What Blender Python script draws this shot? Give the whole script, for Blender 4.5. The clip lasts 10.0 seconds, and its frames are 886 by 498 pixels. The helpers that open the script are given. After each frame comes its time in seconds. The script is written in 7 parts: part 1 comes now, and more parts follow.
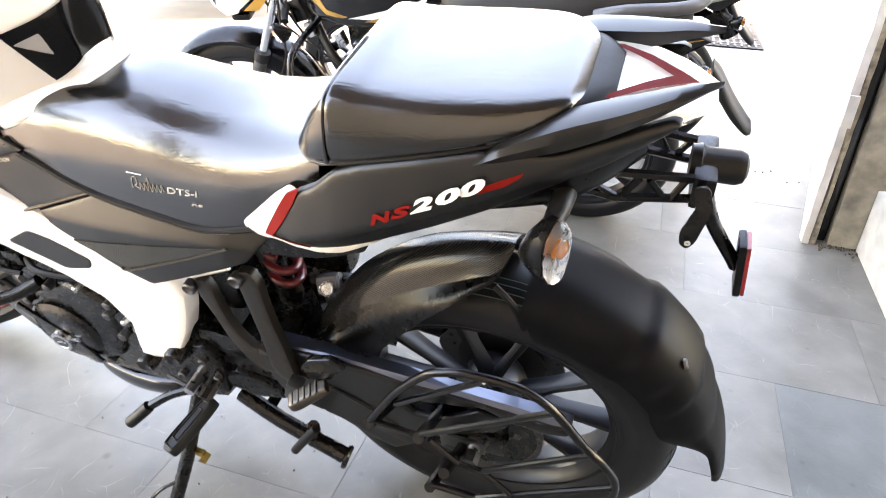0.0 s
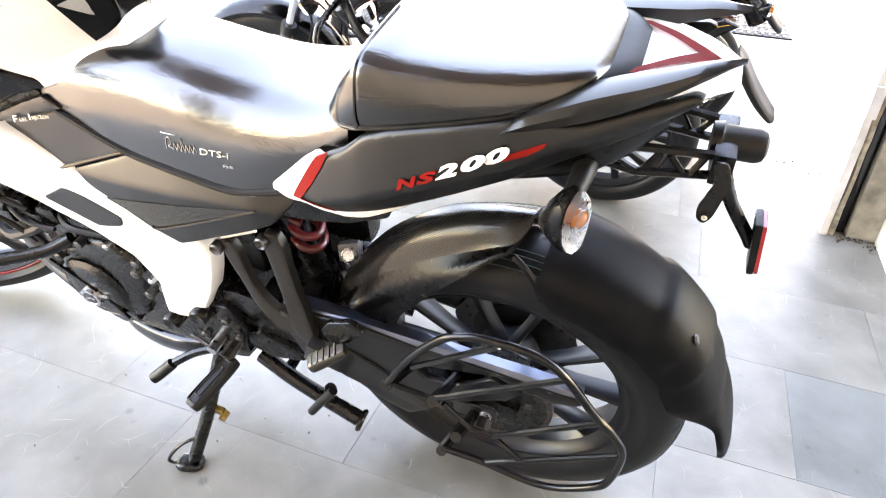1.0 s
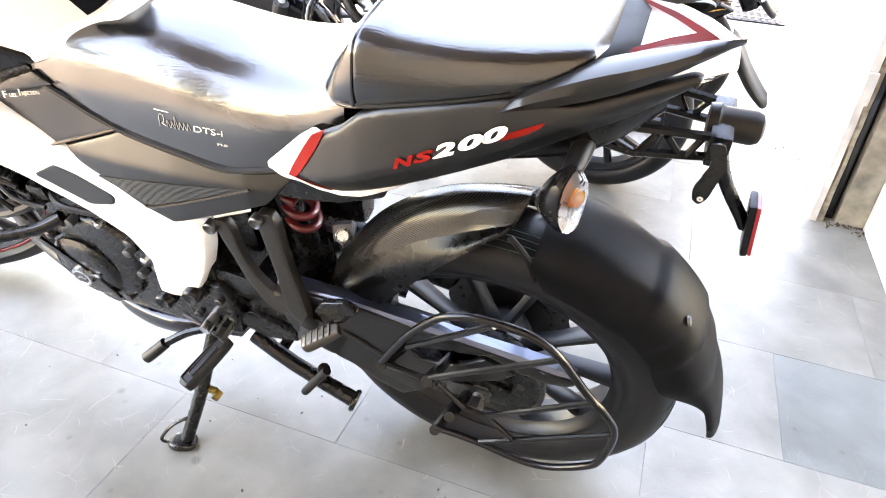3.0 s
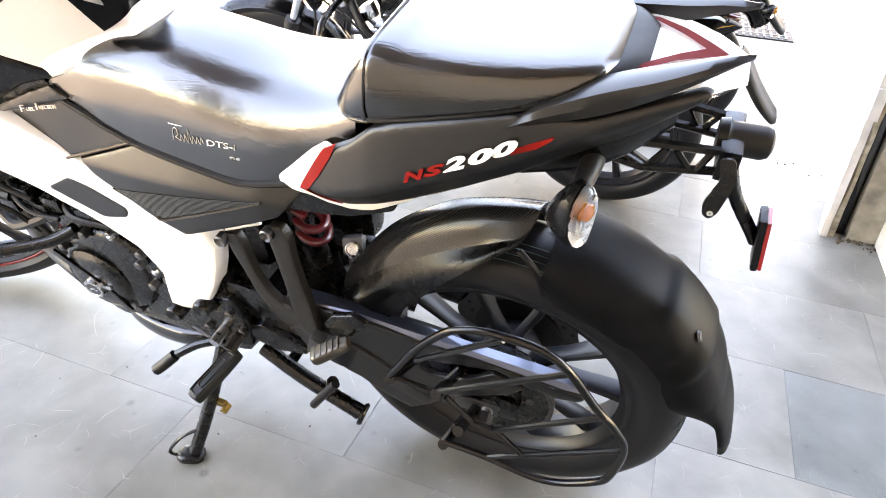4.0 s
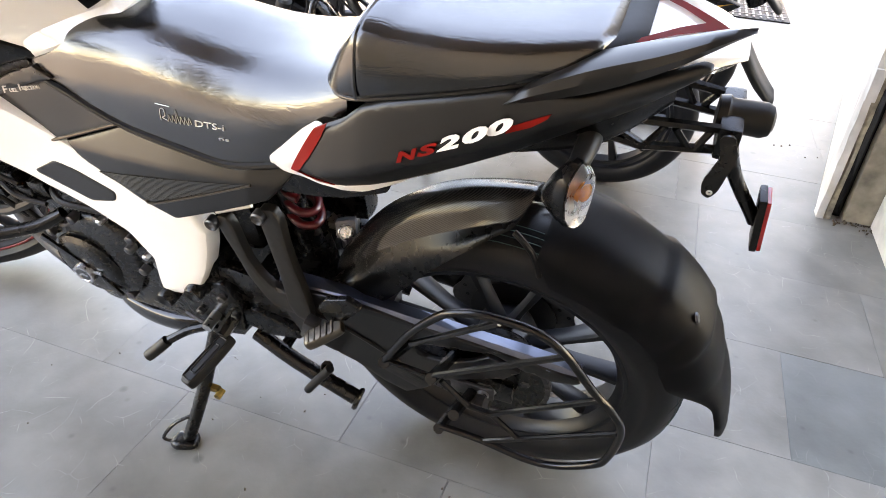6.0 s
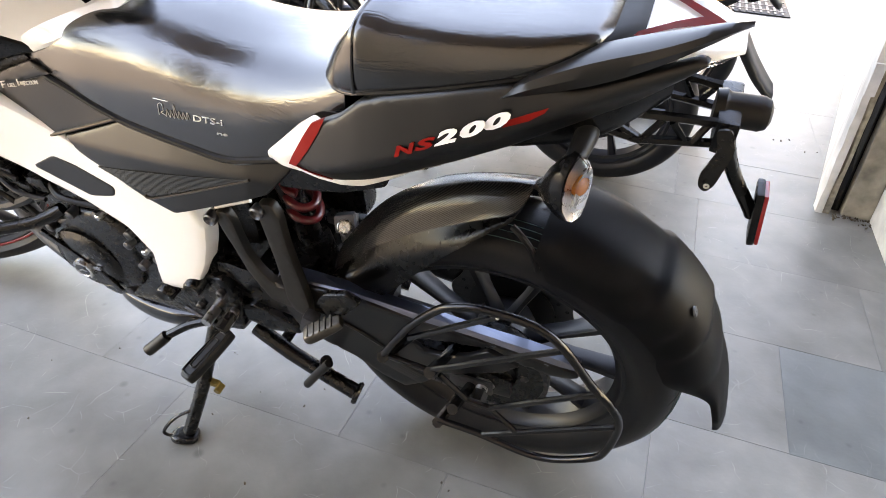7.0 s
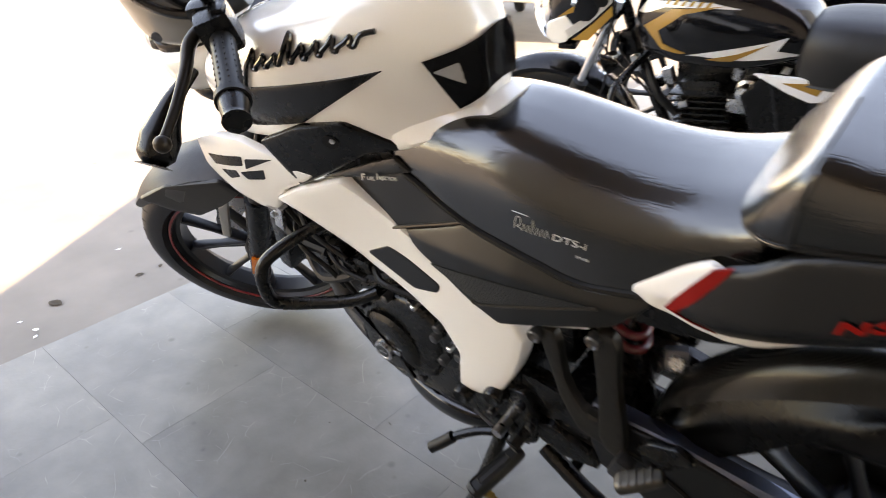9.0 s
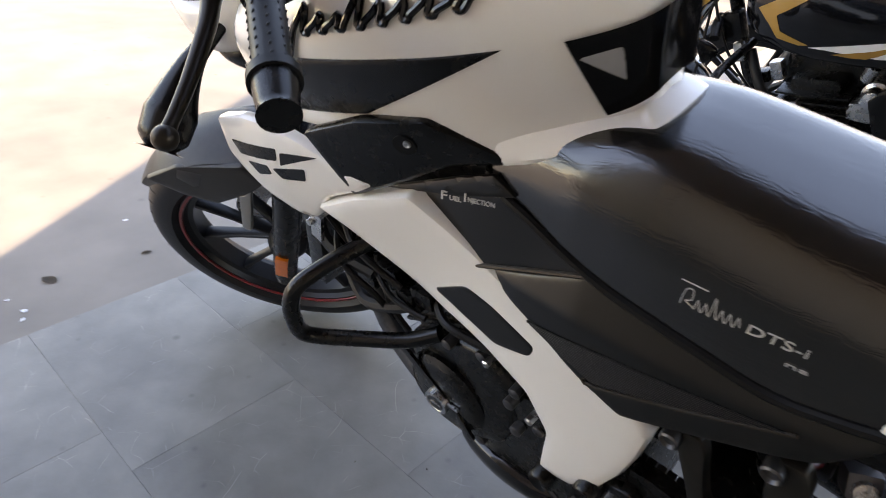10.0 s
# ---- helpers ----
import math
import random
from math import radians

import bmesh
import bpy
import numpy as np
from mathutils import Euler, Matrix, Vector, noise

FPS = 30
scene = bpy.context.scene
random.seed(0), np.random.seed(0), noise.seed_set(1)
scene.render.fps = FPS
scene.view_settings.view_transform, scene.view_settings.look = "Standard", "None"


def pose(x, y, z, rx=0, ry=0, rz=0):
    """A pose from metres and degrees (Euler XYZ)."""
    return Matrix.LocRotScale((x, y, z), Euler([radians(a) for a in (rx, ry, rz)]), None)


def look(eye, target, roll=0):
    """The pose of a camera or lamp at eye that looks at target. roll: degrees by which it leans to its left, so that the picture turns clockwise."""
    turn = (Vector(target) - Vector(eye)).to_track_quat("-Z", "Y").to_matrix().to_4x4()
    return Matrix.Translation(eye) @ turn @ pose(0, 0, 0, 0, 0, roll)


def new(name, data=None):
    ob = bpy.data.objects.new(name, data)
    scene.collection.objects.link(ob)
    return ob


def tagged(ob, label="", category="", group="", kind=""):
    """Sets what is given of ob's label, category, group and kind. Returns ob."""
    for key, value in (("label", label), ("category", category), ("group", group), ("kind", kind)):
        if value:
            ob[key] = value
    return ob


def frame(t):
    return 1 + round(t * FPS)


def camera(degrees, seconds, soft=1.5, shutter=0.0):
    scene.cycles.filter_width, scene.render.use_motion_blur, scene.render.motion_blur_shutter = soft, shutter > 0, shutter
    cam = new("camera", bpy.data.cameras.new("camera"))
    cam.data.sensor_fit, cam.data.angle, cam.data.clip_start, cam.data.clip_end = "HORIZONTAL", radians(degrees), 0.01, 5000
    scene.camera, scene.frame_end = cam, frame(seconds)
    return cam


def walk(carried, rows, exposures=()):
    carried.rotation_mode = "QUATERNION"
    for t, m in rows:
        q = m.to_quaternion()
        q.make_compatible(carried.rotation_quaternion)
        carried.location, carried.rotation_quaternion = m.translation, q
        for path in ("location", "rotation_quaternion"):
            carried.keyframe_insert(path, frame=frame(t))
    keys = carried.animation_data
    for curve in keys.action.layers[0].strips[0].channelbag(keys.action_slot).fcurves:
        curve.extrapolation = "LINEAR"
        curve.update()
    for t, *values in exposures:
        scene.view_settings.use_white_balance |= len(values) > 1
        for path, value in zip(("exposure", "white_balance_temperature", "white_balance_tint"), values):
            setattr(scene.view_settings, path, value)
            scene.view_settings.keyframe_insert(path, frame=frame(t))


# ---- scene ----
cam = camera(68.35, 10.0, soft=0.65, shutter=0.5)
# seconds, eye x y z, turn about x y z
ROWS = [
    (0.0, -0.1750, 0.9135, 1.0753, 59.768, -0.895, -161.704),
    (0.5, -0.1760, 0.9335, 1.0752, 58.675, -1.801, -160.642),
    (1.0, -0.1770, 0.9440, 1.0711, 58.190, -2.106, -159.496),
    (1.5, -0.1829, 0.9425, 1.0564, 56.049, -3.324, -160.091),
    (2.0, -0.1827, 0.9407, 1.0565, 56.190, -2.670, -160.093),
    (2.5, -0.1795, 0.9464, 1.0645, 56.141, -2.831, -160.235),
    (3.0, -0.1722, 0.9494, 1.0663, 56.849, -2.897, -159.992),
    (4.5, -0.1710, 0.9540, 1.0666, 58.245, -2.676, -159.104),
    (5.0, -0.1698, 0.9498, 1.0624, 57.504, -2.606, -159.313),
    (5.5, -0.1694, 0.9427, 1.0562, 57.047, -2.768, -159.652),
    (7.0, -0.1728, 0.9446, 1.0551, 56.441, -2.624, -159.788),
    (7.5, -0.1749, 0.9416, 1.0544, 56.106, -2.297, -159.200),
    (7.6, -0.1708, 0.9338, 1.0593, 56.064, -1.765, -158.663),
    (7.8, -0.1683, 0.9377, 1.0636, 58.714, -0.276, -154.379),
    (8.0, -0.1412, 0.9522, 1.0793, 60.612, 0.603, -149.200),
    (8.2, -0.1052, 0.9824, 1.0899, 62.580, 0.598, -145.273),
    (8.5, -0.0710, 1.0041, 1.0971, 63.735, -0.063, -142.412),
    (8.7, -0.0326, 0.9874, 1.0920, 62.946, -0.741, -142.045),
    (9.0, 0.0455, 0.9108, 1.0716, 61.525, -0.054, -139.612),
    (9.2, 0.1156, 0.8648, 1.0597, 61.025, -1.066, -137.652),
    (9.5, 0.1802, 0.8035, 1.0542, 59.344, -0.332, -134.525),
    (10.0, 0.2983, 0.7666, 1.0145, 58.828, -3.283, -136.321),
]
STOPS = [(0.0, 4.67), (1.0, 5.12), (2.5, 5.31), (3.2, 5.21), (4.5, 4.83), (5.0, 4.85), (5.5, 4.45), (7.0, 4.18), (7.5, 4.20), (8.2, 3.92), (9.0, 3.37), (9.5, 3.11), (10.0, 2.85)]
WARMTH = [9950] * 9 + [10400, 10250, 9600, 8900]
EXPOSURE = [(t, s, k, 22) for (t, s), k in zip(STOPS, WARMTH)]
walk(cam, [(t, pose(*row)) for t, *row in ROWS], exposures=EXPOSURE)

# ---------------------------------------------------------------- light
SUN_EL, SUN_FROM = radians(50), radians(122)      # the sun stands behind the added shading wall; angle from +x
world = bpy.data.worlds.new("sky")
scene.world = world
world.use_nodes = True
wn = world.node_tree.nodes
sky = wn.new("ShaderNodeTexSky")
sky.sky_type, sky.sun_disc, sky.sun_elevation, sky.sun_rotation = "NISHITA", False, SUN_EL, math.pi / 2 - SUN_FROM
sky.air_density, sky.dust_density, sky.ozone_density = 1.15, 0.6, 1.2
wn["Background"].inputs["Strength"].default_value = 0.15
world.node_tree.links.new(sky.outputs[0], wn["Background"].inputs["Color"])
sun = new("sun", bpy.data.lights.new("sun", "SUN"))
sun.data.energy, sun.data.angle, sun.data.color = 2.2, radians(0.6), (1.0, 0.93, 0.82)
sun_way = Vector((math.cos(SUN_FROM) * math.cos(SUN_EL), math.sin(SUN_FROM) * math.cos(SUN_EL), math.sin(SUN_EL)))
sun.matrix_world = look(sun_way * 20, (0, 0, 0))


# ---------------------------------------------------------------- materials
def mat(name, color, rough=0.5, metal=0.0, coat=0.0, var=0.12, scale=30.0, bump=0.0, bump_scale=200.0, rough_var=0.1, tint=None, spec=0.5, random_value=0.0):
    """A principled surface with colour and roughness that vary at two scales, and a fine relief."""
    m = bpy.data.materials.new(name)
    m.use_nodes = True
    nt = m.node_tree
    n, l = nt.nodes, nt.links
    b = n["Principled BSDF"]
    b.inputs["Metallic"].default_value = metal
    b.inputs["Coat Weight"].default_value = coat
    b.inputs["Coat Roughness"].default_value = 0.04
    b.inputs["Specular IOR Level"].default_value = spec
    tc = n.new("ShaderNodeTexCoord")
    big = n.new("ShaderNodeTexNoise")
    big.inputs["Scale"].default_value, big.inputs["Detail"].default_value = scale * 0.15, 4
    fine = n.new("ShaderNodeTexNoise")
    fine.inputs["Scale"].default_value, fine.inputs["Detail"].default_value = scale, 5
    for t in (big, fine):
        l.new(tc.outputs["Object"], t.inputs["Vector"])
    mix = n.new("ShaderNodeMath")
    mix.operation = "ADD"
    l.new(big.outputs["Fac"], mix.inputs[0])
    l.new(fine.outputs["Fac"], mix.inputs[1])
    ramp = n.new("ShaderNodeMapRange")
    ramp.inputs["From Min"].default_value, ramp.inputs["From Max"].default_value = 0.6, 1.4
    l.new(mix.outputs[0], ramp.inputs["Value"])
    col = n.new("ShaderNodeMix")
    col.data_type = "RGBA"
    dark = [c * (1 - var) for c in color]
    light = [min(1.0, c * (1 + var)) for c in (tint or color)]
    col.inputs["A"].default_value, col.inputs["B"].default_value = (*dark, 1), (*light, 1)
    l.new(ramp.outputs[0], col.inputs["Factor"])
    last = col.outputs["Result"]
    if random_value:
        info = n.new("ShaderNodeObjectInfo")
        rv = n.new("ShaderNodeMapRange")
        rv.inputs["To Min"].default_value, rv.inputs["To Max"].default_value = 1 - random_value, 1 + random_value
        l.new(info.outputs["Random"], rv.inputs["Value"])
        hsv = n.new("ShaderNodeHueSaturation")
        l.new(rv.outputs[0], hsv.inputs["Value"])
        l.new(last, hsv.inputs["Color"])
        last = hsv.outputs["Color"]
    l.new(last, b.inputs["Base Color"])
    rr = n.new("ShaderNodeMapRange")
    rr.inputs["To Min"].default_value, rr.inputs["To Max"].default_value = max(0.02, rough * (1 - rough_var)), min(1, rough * (1 + rough_var))
    l.new(ramp.outputs[0], rr.inputs["Value"])
    l.new(rr.outputs[0], b.inputs["Roughness"])
    if bump:
        bt = n.new("ShaderNodeTexNoise")
        bt.inputs["Scale"].default_value, bt.inputs["Detail"].default_value = bump_scale, 3
        l.new(tc.outputs["Object"], bt.inputs["Vector"])
        bn = n.new("ShaderNodeBump")
        bn.inputs["Strength"].default_value, bn.inputs["Distance"].default_value = bump, 0.002
        l.new(bt.outputs["Fac"], bn.inputs["Height"])
        l.new(bn.outputs["Normal"], b.inputs["Normal"])
    return m


TAIL = mat("satin_black_tail_paint", (0.0050, 0.0053, 0.0063), 0.38, spec=0.42, var=0.12, scale=50)
GUARD = mat("rough_black_guard_plastic", (0.0085, 0.0090, 0.0108), 0.44, spec=0.16, var=0.2, scale=30, bump=0.04, bump_scale=900)
WHITE = mat("white_lacquer", (0.86, 0.84, 0.80), 0.22, coat=1.0, var=0.03, scale=12)
MATTE = mat("matte_black_plastic", (0.0030, 0.0030, 0.0032), 0.27, spec=0.30, var=0.15, scale=60, bump=0.03, bump_scale=1400)
SATIN = mat("satin_black_metal", (0.0036, 0.0037, 0.0042), 0.27, spec=0.36, var=0.15, scale=80)
GLOSS = mat("gloss_black_paint", (0.004, 0.004, 0.005), 0.14, coat=0.45, spec=0.3, var=0.2, scale=15)
ENGINE = mat("engine_black_casting", (0.004, 0.0039, 0.0039), 0.27, metal=0.0, spec=0.34, var=0.3, scale=120, bump=0.12, bump_scale=700)
RUBBER = mat("tyre_rubber", (0.0080, 0.0083, 0.0100), 0.40, spec=0.20, var=0.3, scale=40, bump=0.12, bump_scale=500)
RUBBER_SOFT = mat("moulded_rubber", (0.0075, 0.0075, 0.0080), 0.45, spec=0.28, var=0.2, scale=90)
RIM = mat("rim_blue_black_lacquer", (0.0050, 0.0055, 0.0075), 0.40, metal=0.0, coat=0.04, spec=0.32, var=0.2, scale=30)
STEEL = mat("bright_steel", (0.55, 0.55, 0.56), 0.28, metal=1.0, var=0.15, scale=120)
DARK_STEEL = mat("dark_steel", (0.10, 0.10, 0.105), 0.40, metal=0.9, var=0.3, scale=150)
CHROME = mat("chrome_plating", (0.75, 0.76, 0.78), 0.08, metal=1.0, var=0.04, scale=20)
RED = mat("red_lacquer", (0.22, 0.008, 0.006), 0.40, spec=0.10, var=0.08, scale=30)
RED_SPRING = mat("red_spring_paint", (0.10, 0.006, 0.008), 0.30, coat=0.5, var=0.25, scale=60)
RED_LENS = mat("red_reflector_plastic", (0.28, 0.010, 0.012), 0.15, coat=0.8, var=0.2, scale=250)
DARK_RED = mat("dark_red_lamp_plastic", (0.035, 0.003, 0.003), 0.15, coat=0.8, var=0.2, scale=250)
ORANGE = mat("orange_reflector_plastic", (0.60, 0.13, 0.010), 0.18, coat=0.8, var=0.15, scale=300)
AMBER = mat("amber_bulb", (0.55, 0.17, 0.015), 0.15, coat=0.6, var=0.1, scale=90)
PRINT_WHITE = mat("white_print", (0.80, 0.80, 0.80), 0.40, var=0.04, scale=80)
RAIL = mat("satin_dark_grey", (0.010, 0.010, 0.0105), 0.30, spec=0.4, var=0.15, scale=60)
PRINT_SILVER = mat("silver_print", (0.60, 0.58, 0.54), 0.32, metal=0.4, var=0.08, scale=120)
GOLD = mat("gold_decal", (0.36, 0.19, 0.035), 0.22, coat=0.8, var=0.12, scale=30)
GREY = mat("grey_plastic", (0.30, 0.30, 0.30), 0.4, var=0.1, scale=60)
BRASS = mat("brass_switch", (0.34, 0.22, 0.06), 0.35, metal=0.7, var=0.2, scale=100)
PLASTER = mat("painted_plaster", (0.40, 0.385, 0.355), 0.70, var=0.16, scale=14, bump=0.3, bump_scale=60, tint=(0.60, 0.59, 0.56))
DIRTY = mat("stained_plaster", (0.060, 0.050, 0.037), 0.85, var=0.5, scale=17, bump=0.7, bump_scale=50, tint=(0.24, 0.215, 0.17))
JAMB = mat("worn_stone_edge", (0.050, 0.034, 0.022), 0.75, var=0.6, scale=38, bump=0.9, bump_scale=60, tint=(0.27, 0.23, 0.175))
CONCRETE = mat("grey_concrete", (0.36, 0.35, 0.33), 0.85, var=0.18, scale=7, bump=0.4, bump_scale=70)
SHADE_BROWN = mat("brown_shade_wall", (0.36, 0.285, 0.220), 0.7, var=0.3, scale=4, bump=0.2, bump_scale=30)
OVERHEAD_BROWN = mat("brown_overhead_blocker", (0.14, 0.108, 0.080), 0.7, var=0.3, scale=4, bump=0.2, bump_scale=30)
RED_TAPE = mat("dull_red_tape", (0.16, 0.012, 0.012), 0.35, var=0.3, scale=40)


def glass(name, color, rough=0.03):
    m = bpy.data.materials.new(name)
    m.use_nodes = True
    b = m.node_tree.nodes["Principled BSDF"]
    b.inputs["Base Color"].default_value = (*color, 1)
    b.inputs["Transmission Weight"].default_value = 1.0
    b.inputs["Roughness"].default_value = rough
    b.inputs["IOR"].default_value = 1.45
    return m


LENS = glass("clear_lens", (0.96, 0.96, 0.96), 0.06)


def leather():
    """Seat cover: fine grain, with wrinkles that run across the seat."""
    m = mat("black_seat_leather", (0.0034, 0.0031, 0.0030), 0.40, var=0.25, scale=50, rough_var=0.12, spec=0.06, coat=1.0)
    n, l = m.node_tree.nodes, m.node_tree.links
    b = n["Principled BSDF"]
    b.inputs["Coat Roughness"].default_value, b.inputs["Coat IOR"].default_value = 0.18, 1.78
    tc = n.new("ShaderNodeTexCoord")
    warp = n.new("ShaderNodeTexNoise")
    warp.inputs["Scale"].default_value, warp.inputs["Detail"].default_value = 28, 3
    l.new(tc.outputs["Object"], warp.inputs["Vector"])
    add = n.new("ShaderNodeVectorMath")
    add.operation = "MULTIPLY_ADD"
    add.inputs[1].default_value = (0.015, 0.015, 0.015)
    l.new(warp.outputs["Color"], add.inputs[0])
    l.new(tc.outputs["Object"], add.inputs[2])
    last = None
    for scale, turn, strength, depth in (((11, 150, 130), 0.10, 0.065, 0.0012), ((26, 340, 300), -0.15, 0.070, 0.0006)):
        mp = n.new("ShaderNodeMapping")
        mp.inputs["Scale"].default_value, mp.inputs["Rotation"].default_value = scale, (0, 0, turn)
        l.new(add.outputs[0], mp.inputs["Vector"])
        v = n.new("ShaderNodeTexVoronoi")
        v.feature = "DISTANCE_TO_EDGE"
        v.inputs["Scale"].default_value = 1.0
        l.new(mp.outputs[0], v.inputs["Vector"])
        r = n.new("ShaderNodeMapRange")
        r.inputs["From Max"].default_value = 0.22
        l.new(v.outputs["Distance"], r.inputs["Value"])
        bn = n.new("ShaderNodeBump")
        bn.inputs["Strength"].default_value, bn.inputs["Distance"].default_value = strength, depth
        l.new(r.outputs[0], bn.inputs["Height"])
        if last:
            l.new(last, bn.inputs["Normal"])
        last = bn.outputs["Normal"]
    big = n.new("ShaderNodeTexNoise")
    big.inputs["Scale"].default_value, big.inputs["Detail"].default_value = 11, 2
    l.new(tc.outputs["Object"], big.inputs["Vector"])
    b2 = n.new("ShaderNodeBump")
    b2.inputs["Strength"].default_value, b2.inputs["Distance"].default_value = 0.18, 0.006
    l.new(big.outputs["Fac"], b2.inputs["Height"])
    l.new(last, b2.inputs["Normal"])
    l.new(b2.outputs["Normal"], b.inputs["Normal"])
    l.new(b2.outputs["Normal"], b.inputs["Coat Normal"])
    return m


LEATHER = leather()
SEAT_VINYL = mat("black_seat_vinyl", (0.012, 0.012, 0.013), 0.44, spec=0.32, var=0.2, scale=40, bump=0.10, bump_scale=160)


def carbon(name, pitch, turn=0.9, base=0.012, top=0.055, relief=0.6, cross=False):
    """Moulded twill: fine slanted ribs."""
    m = mat(name, (base, base, base * 1.1), 0.27, var=0.03, scale=40, spec=0.35, coat=0.35, rough_var=0.02)
    n, l = m.node_tree.nodes, m.node_tree.links
    b = n["Principled BSDF"]
    tc = n.new("ShaderNodeTexCoord")
    mp = n.new("ShaderNodeMapping")
    mp.inputs["Rotation"].default_value = (0, turn, 0)
    l.new(tc.outputs["Object"], mp.inputs["Vector"])
    w = n.new("ShaderNodeTexWave")
    w.inputs["Scale"].default_value = 1.0 / pitch * 0.314
    w.inputs["Distortion"].default_value = 0.3
    l.new(mp.outputs[0], w.inputs["Vector"])
    mx = n.new("ShaderNodeMix")
    mx.data_type = "RGBA"
    mx.inputs["A"].default_value, mx.inputs["B"].default_value = (base, base, base, 1), (top, top, top * 1.05, 1)
    l.new(w.outputs["Fac"], mx.inputs["Factor"])
    if cross:
        mp2 = n.new("ShaderNodeMapping")
        mp2.inputs["Rotation"].default_value = (0, turn + 1.35, 0)
        l.new(tc.outputs["Object"], mp2.inputs["Vector"])
        w2 = n.new("ShaderNodeTexWave")
        w2.inputs["Scale"].default_value = 1.0 / pitch * 0.314
        l.new(mp2.outputs[0], w2.inputs["Vector"])
        mm = n.new("ShaderNodeMath")
        mm.operation = "MAXIMUM"
        l.new(w.outputs["Fac"], mm.inputs[0])
        l.new(w2.outputs["Fac"], mm.inputs[1])
        pw = n.new("ShaderNodeMath")
        pw.operation, pw.inputs[1].default_value = "POWER", 3.0
        l.new(mm.outputs[0], pw.inputs[0])
        l.new(pw.outputs[0], mx.inputs["Factor"])
    l.new(mx.outputs["Result"], b.inputs["Base Color"])
    bn = n.new("ShaderNodeBump")
    bn.inputs["Strength"].default_value, bn.inputs["Distance"].default_value = relief, 0.0012
    l.new(w.outputs["Fac"], bn.inputs["Height"])
    l.new(bn.outputs["Normal"], b.inputs["Normal"])
    return m


CARBON = carbon("carbon_twill_film", 0.0020, base=0.005, top=0.026, relief=0.05)
MESH = carbon("woven_vent", 0.0030, turn=0.45, base=0.0015, top=0.020, cross=True)
MESH.node_tree.nodes["Principled BSDF"].inputs["Coat Weight"].default_value = 0.0
MESH.node_tree.nodes["Principled BSDF"].inputs["Specular IOR Level"].default_value = 0.12
VENT = mat("dull_black_mesh", (0.004, 0.004, 0.0045), 0.5, var=0.3, scale=90, spec=0.2)
BRACKET = mat("bronze_black_satin", (0.022, 0.0195, 0.017), 0.36, metal=0.5, var=0.2, scale=60)
# sky reflection on black plastic, put into a blue-grey metallic colour
CASE_SKY_SHEEN = mat("blue_grey_sky_sheen", (0.105, 0.122, 0.168), 0.36, metal=0.9, var=0.05, scale=20, rough_var=0.03)
SILVER = mat("silver_grey_lacquer", (0.22, 0.205, 0.185), 0.30, metal=0.6, coat=0.5, var=0.06, scale=20)
CASE = mat("black_chain_case_plastic", (0.0062, 0.0062, 0.0072), 0.30, spec=0.42, var=0.15, scale=40, bump=0.02, bump_scale=900)
BAR = mat("black_tube_enamel", (0.0042, 0.0042, 0.0048), 0.22, spec=0.34, var=0.05, scale=20, rough_var=0.02)
PRINT_DIM = mat("dull_grey_relief", (0.030, 0.030, 0.032), 0.45, var=0.1, scale=80)
LINK = mat("grey_cast_linkage", (0.11, 0.11, 0.12), 0.42, metal=0.7, var=0.2, scale=80)
PEG = mat("worn_bronze_alloy", (0.10, 0.090, 0.078), 0.34, metal=0.8, var=0.3, scale=60)
LEVER = mat("bronze_black_anodised", (0.030, 0.024, 0.019), 0.38, metal=0.7, var=0.15, scale=60)
# warm highlight along black panel edges, put into a bronze colour
SHEEN = mat("bronze_edge_highlight", (0.070, 0.060, 0.050), 0.34, metal=0.8, var=0.1, scale=60)
SIDE = mat("satin_black_side_plastic", (0.0040, 0.0036, 0.0033), 0.30, spec=0.55, var=0.12, scale=50, bump=0.02, bump_scale=1400)
LEAF = mat("dry_leaf_brown", (0.06, 0.042, 0.025), 0.7, var=0.4, scale=60)
TEAL = mat("teal_tyre_line", (0.045, 0.110, 0.105), 0.6, var=0.2, scale=60)
# near-black colour for the shade inside grooves and holes
GROOVE_SHADE = mat("groove_shade_black", (0.003, 0.003, 0.003), 0.8, var=0.2, scale=60)
FENDER = mat("dark_grey_satin_plastic", (0.070, 0.070, 0.074), 0.36, var=0.15, scale=60, bump=0.1, bump_scale=900)


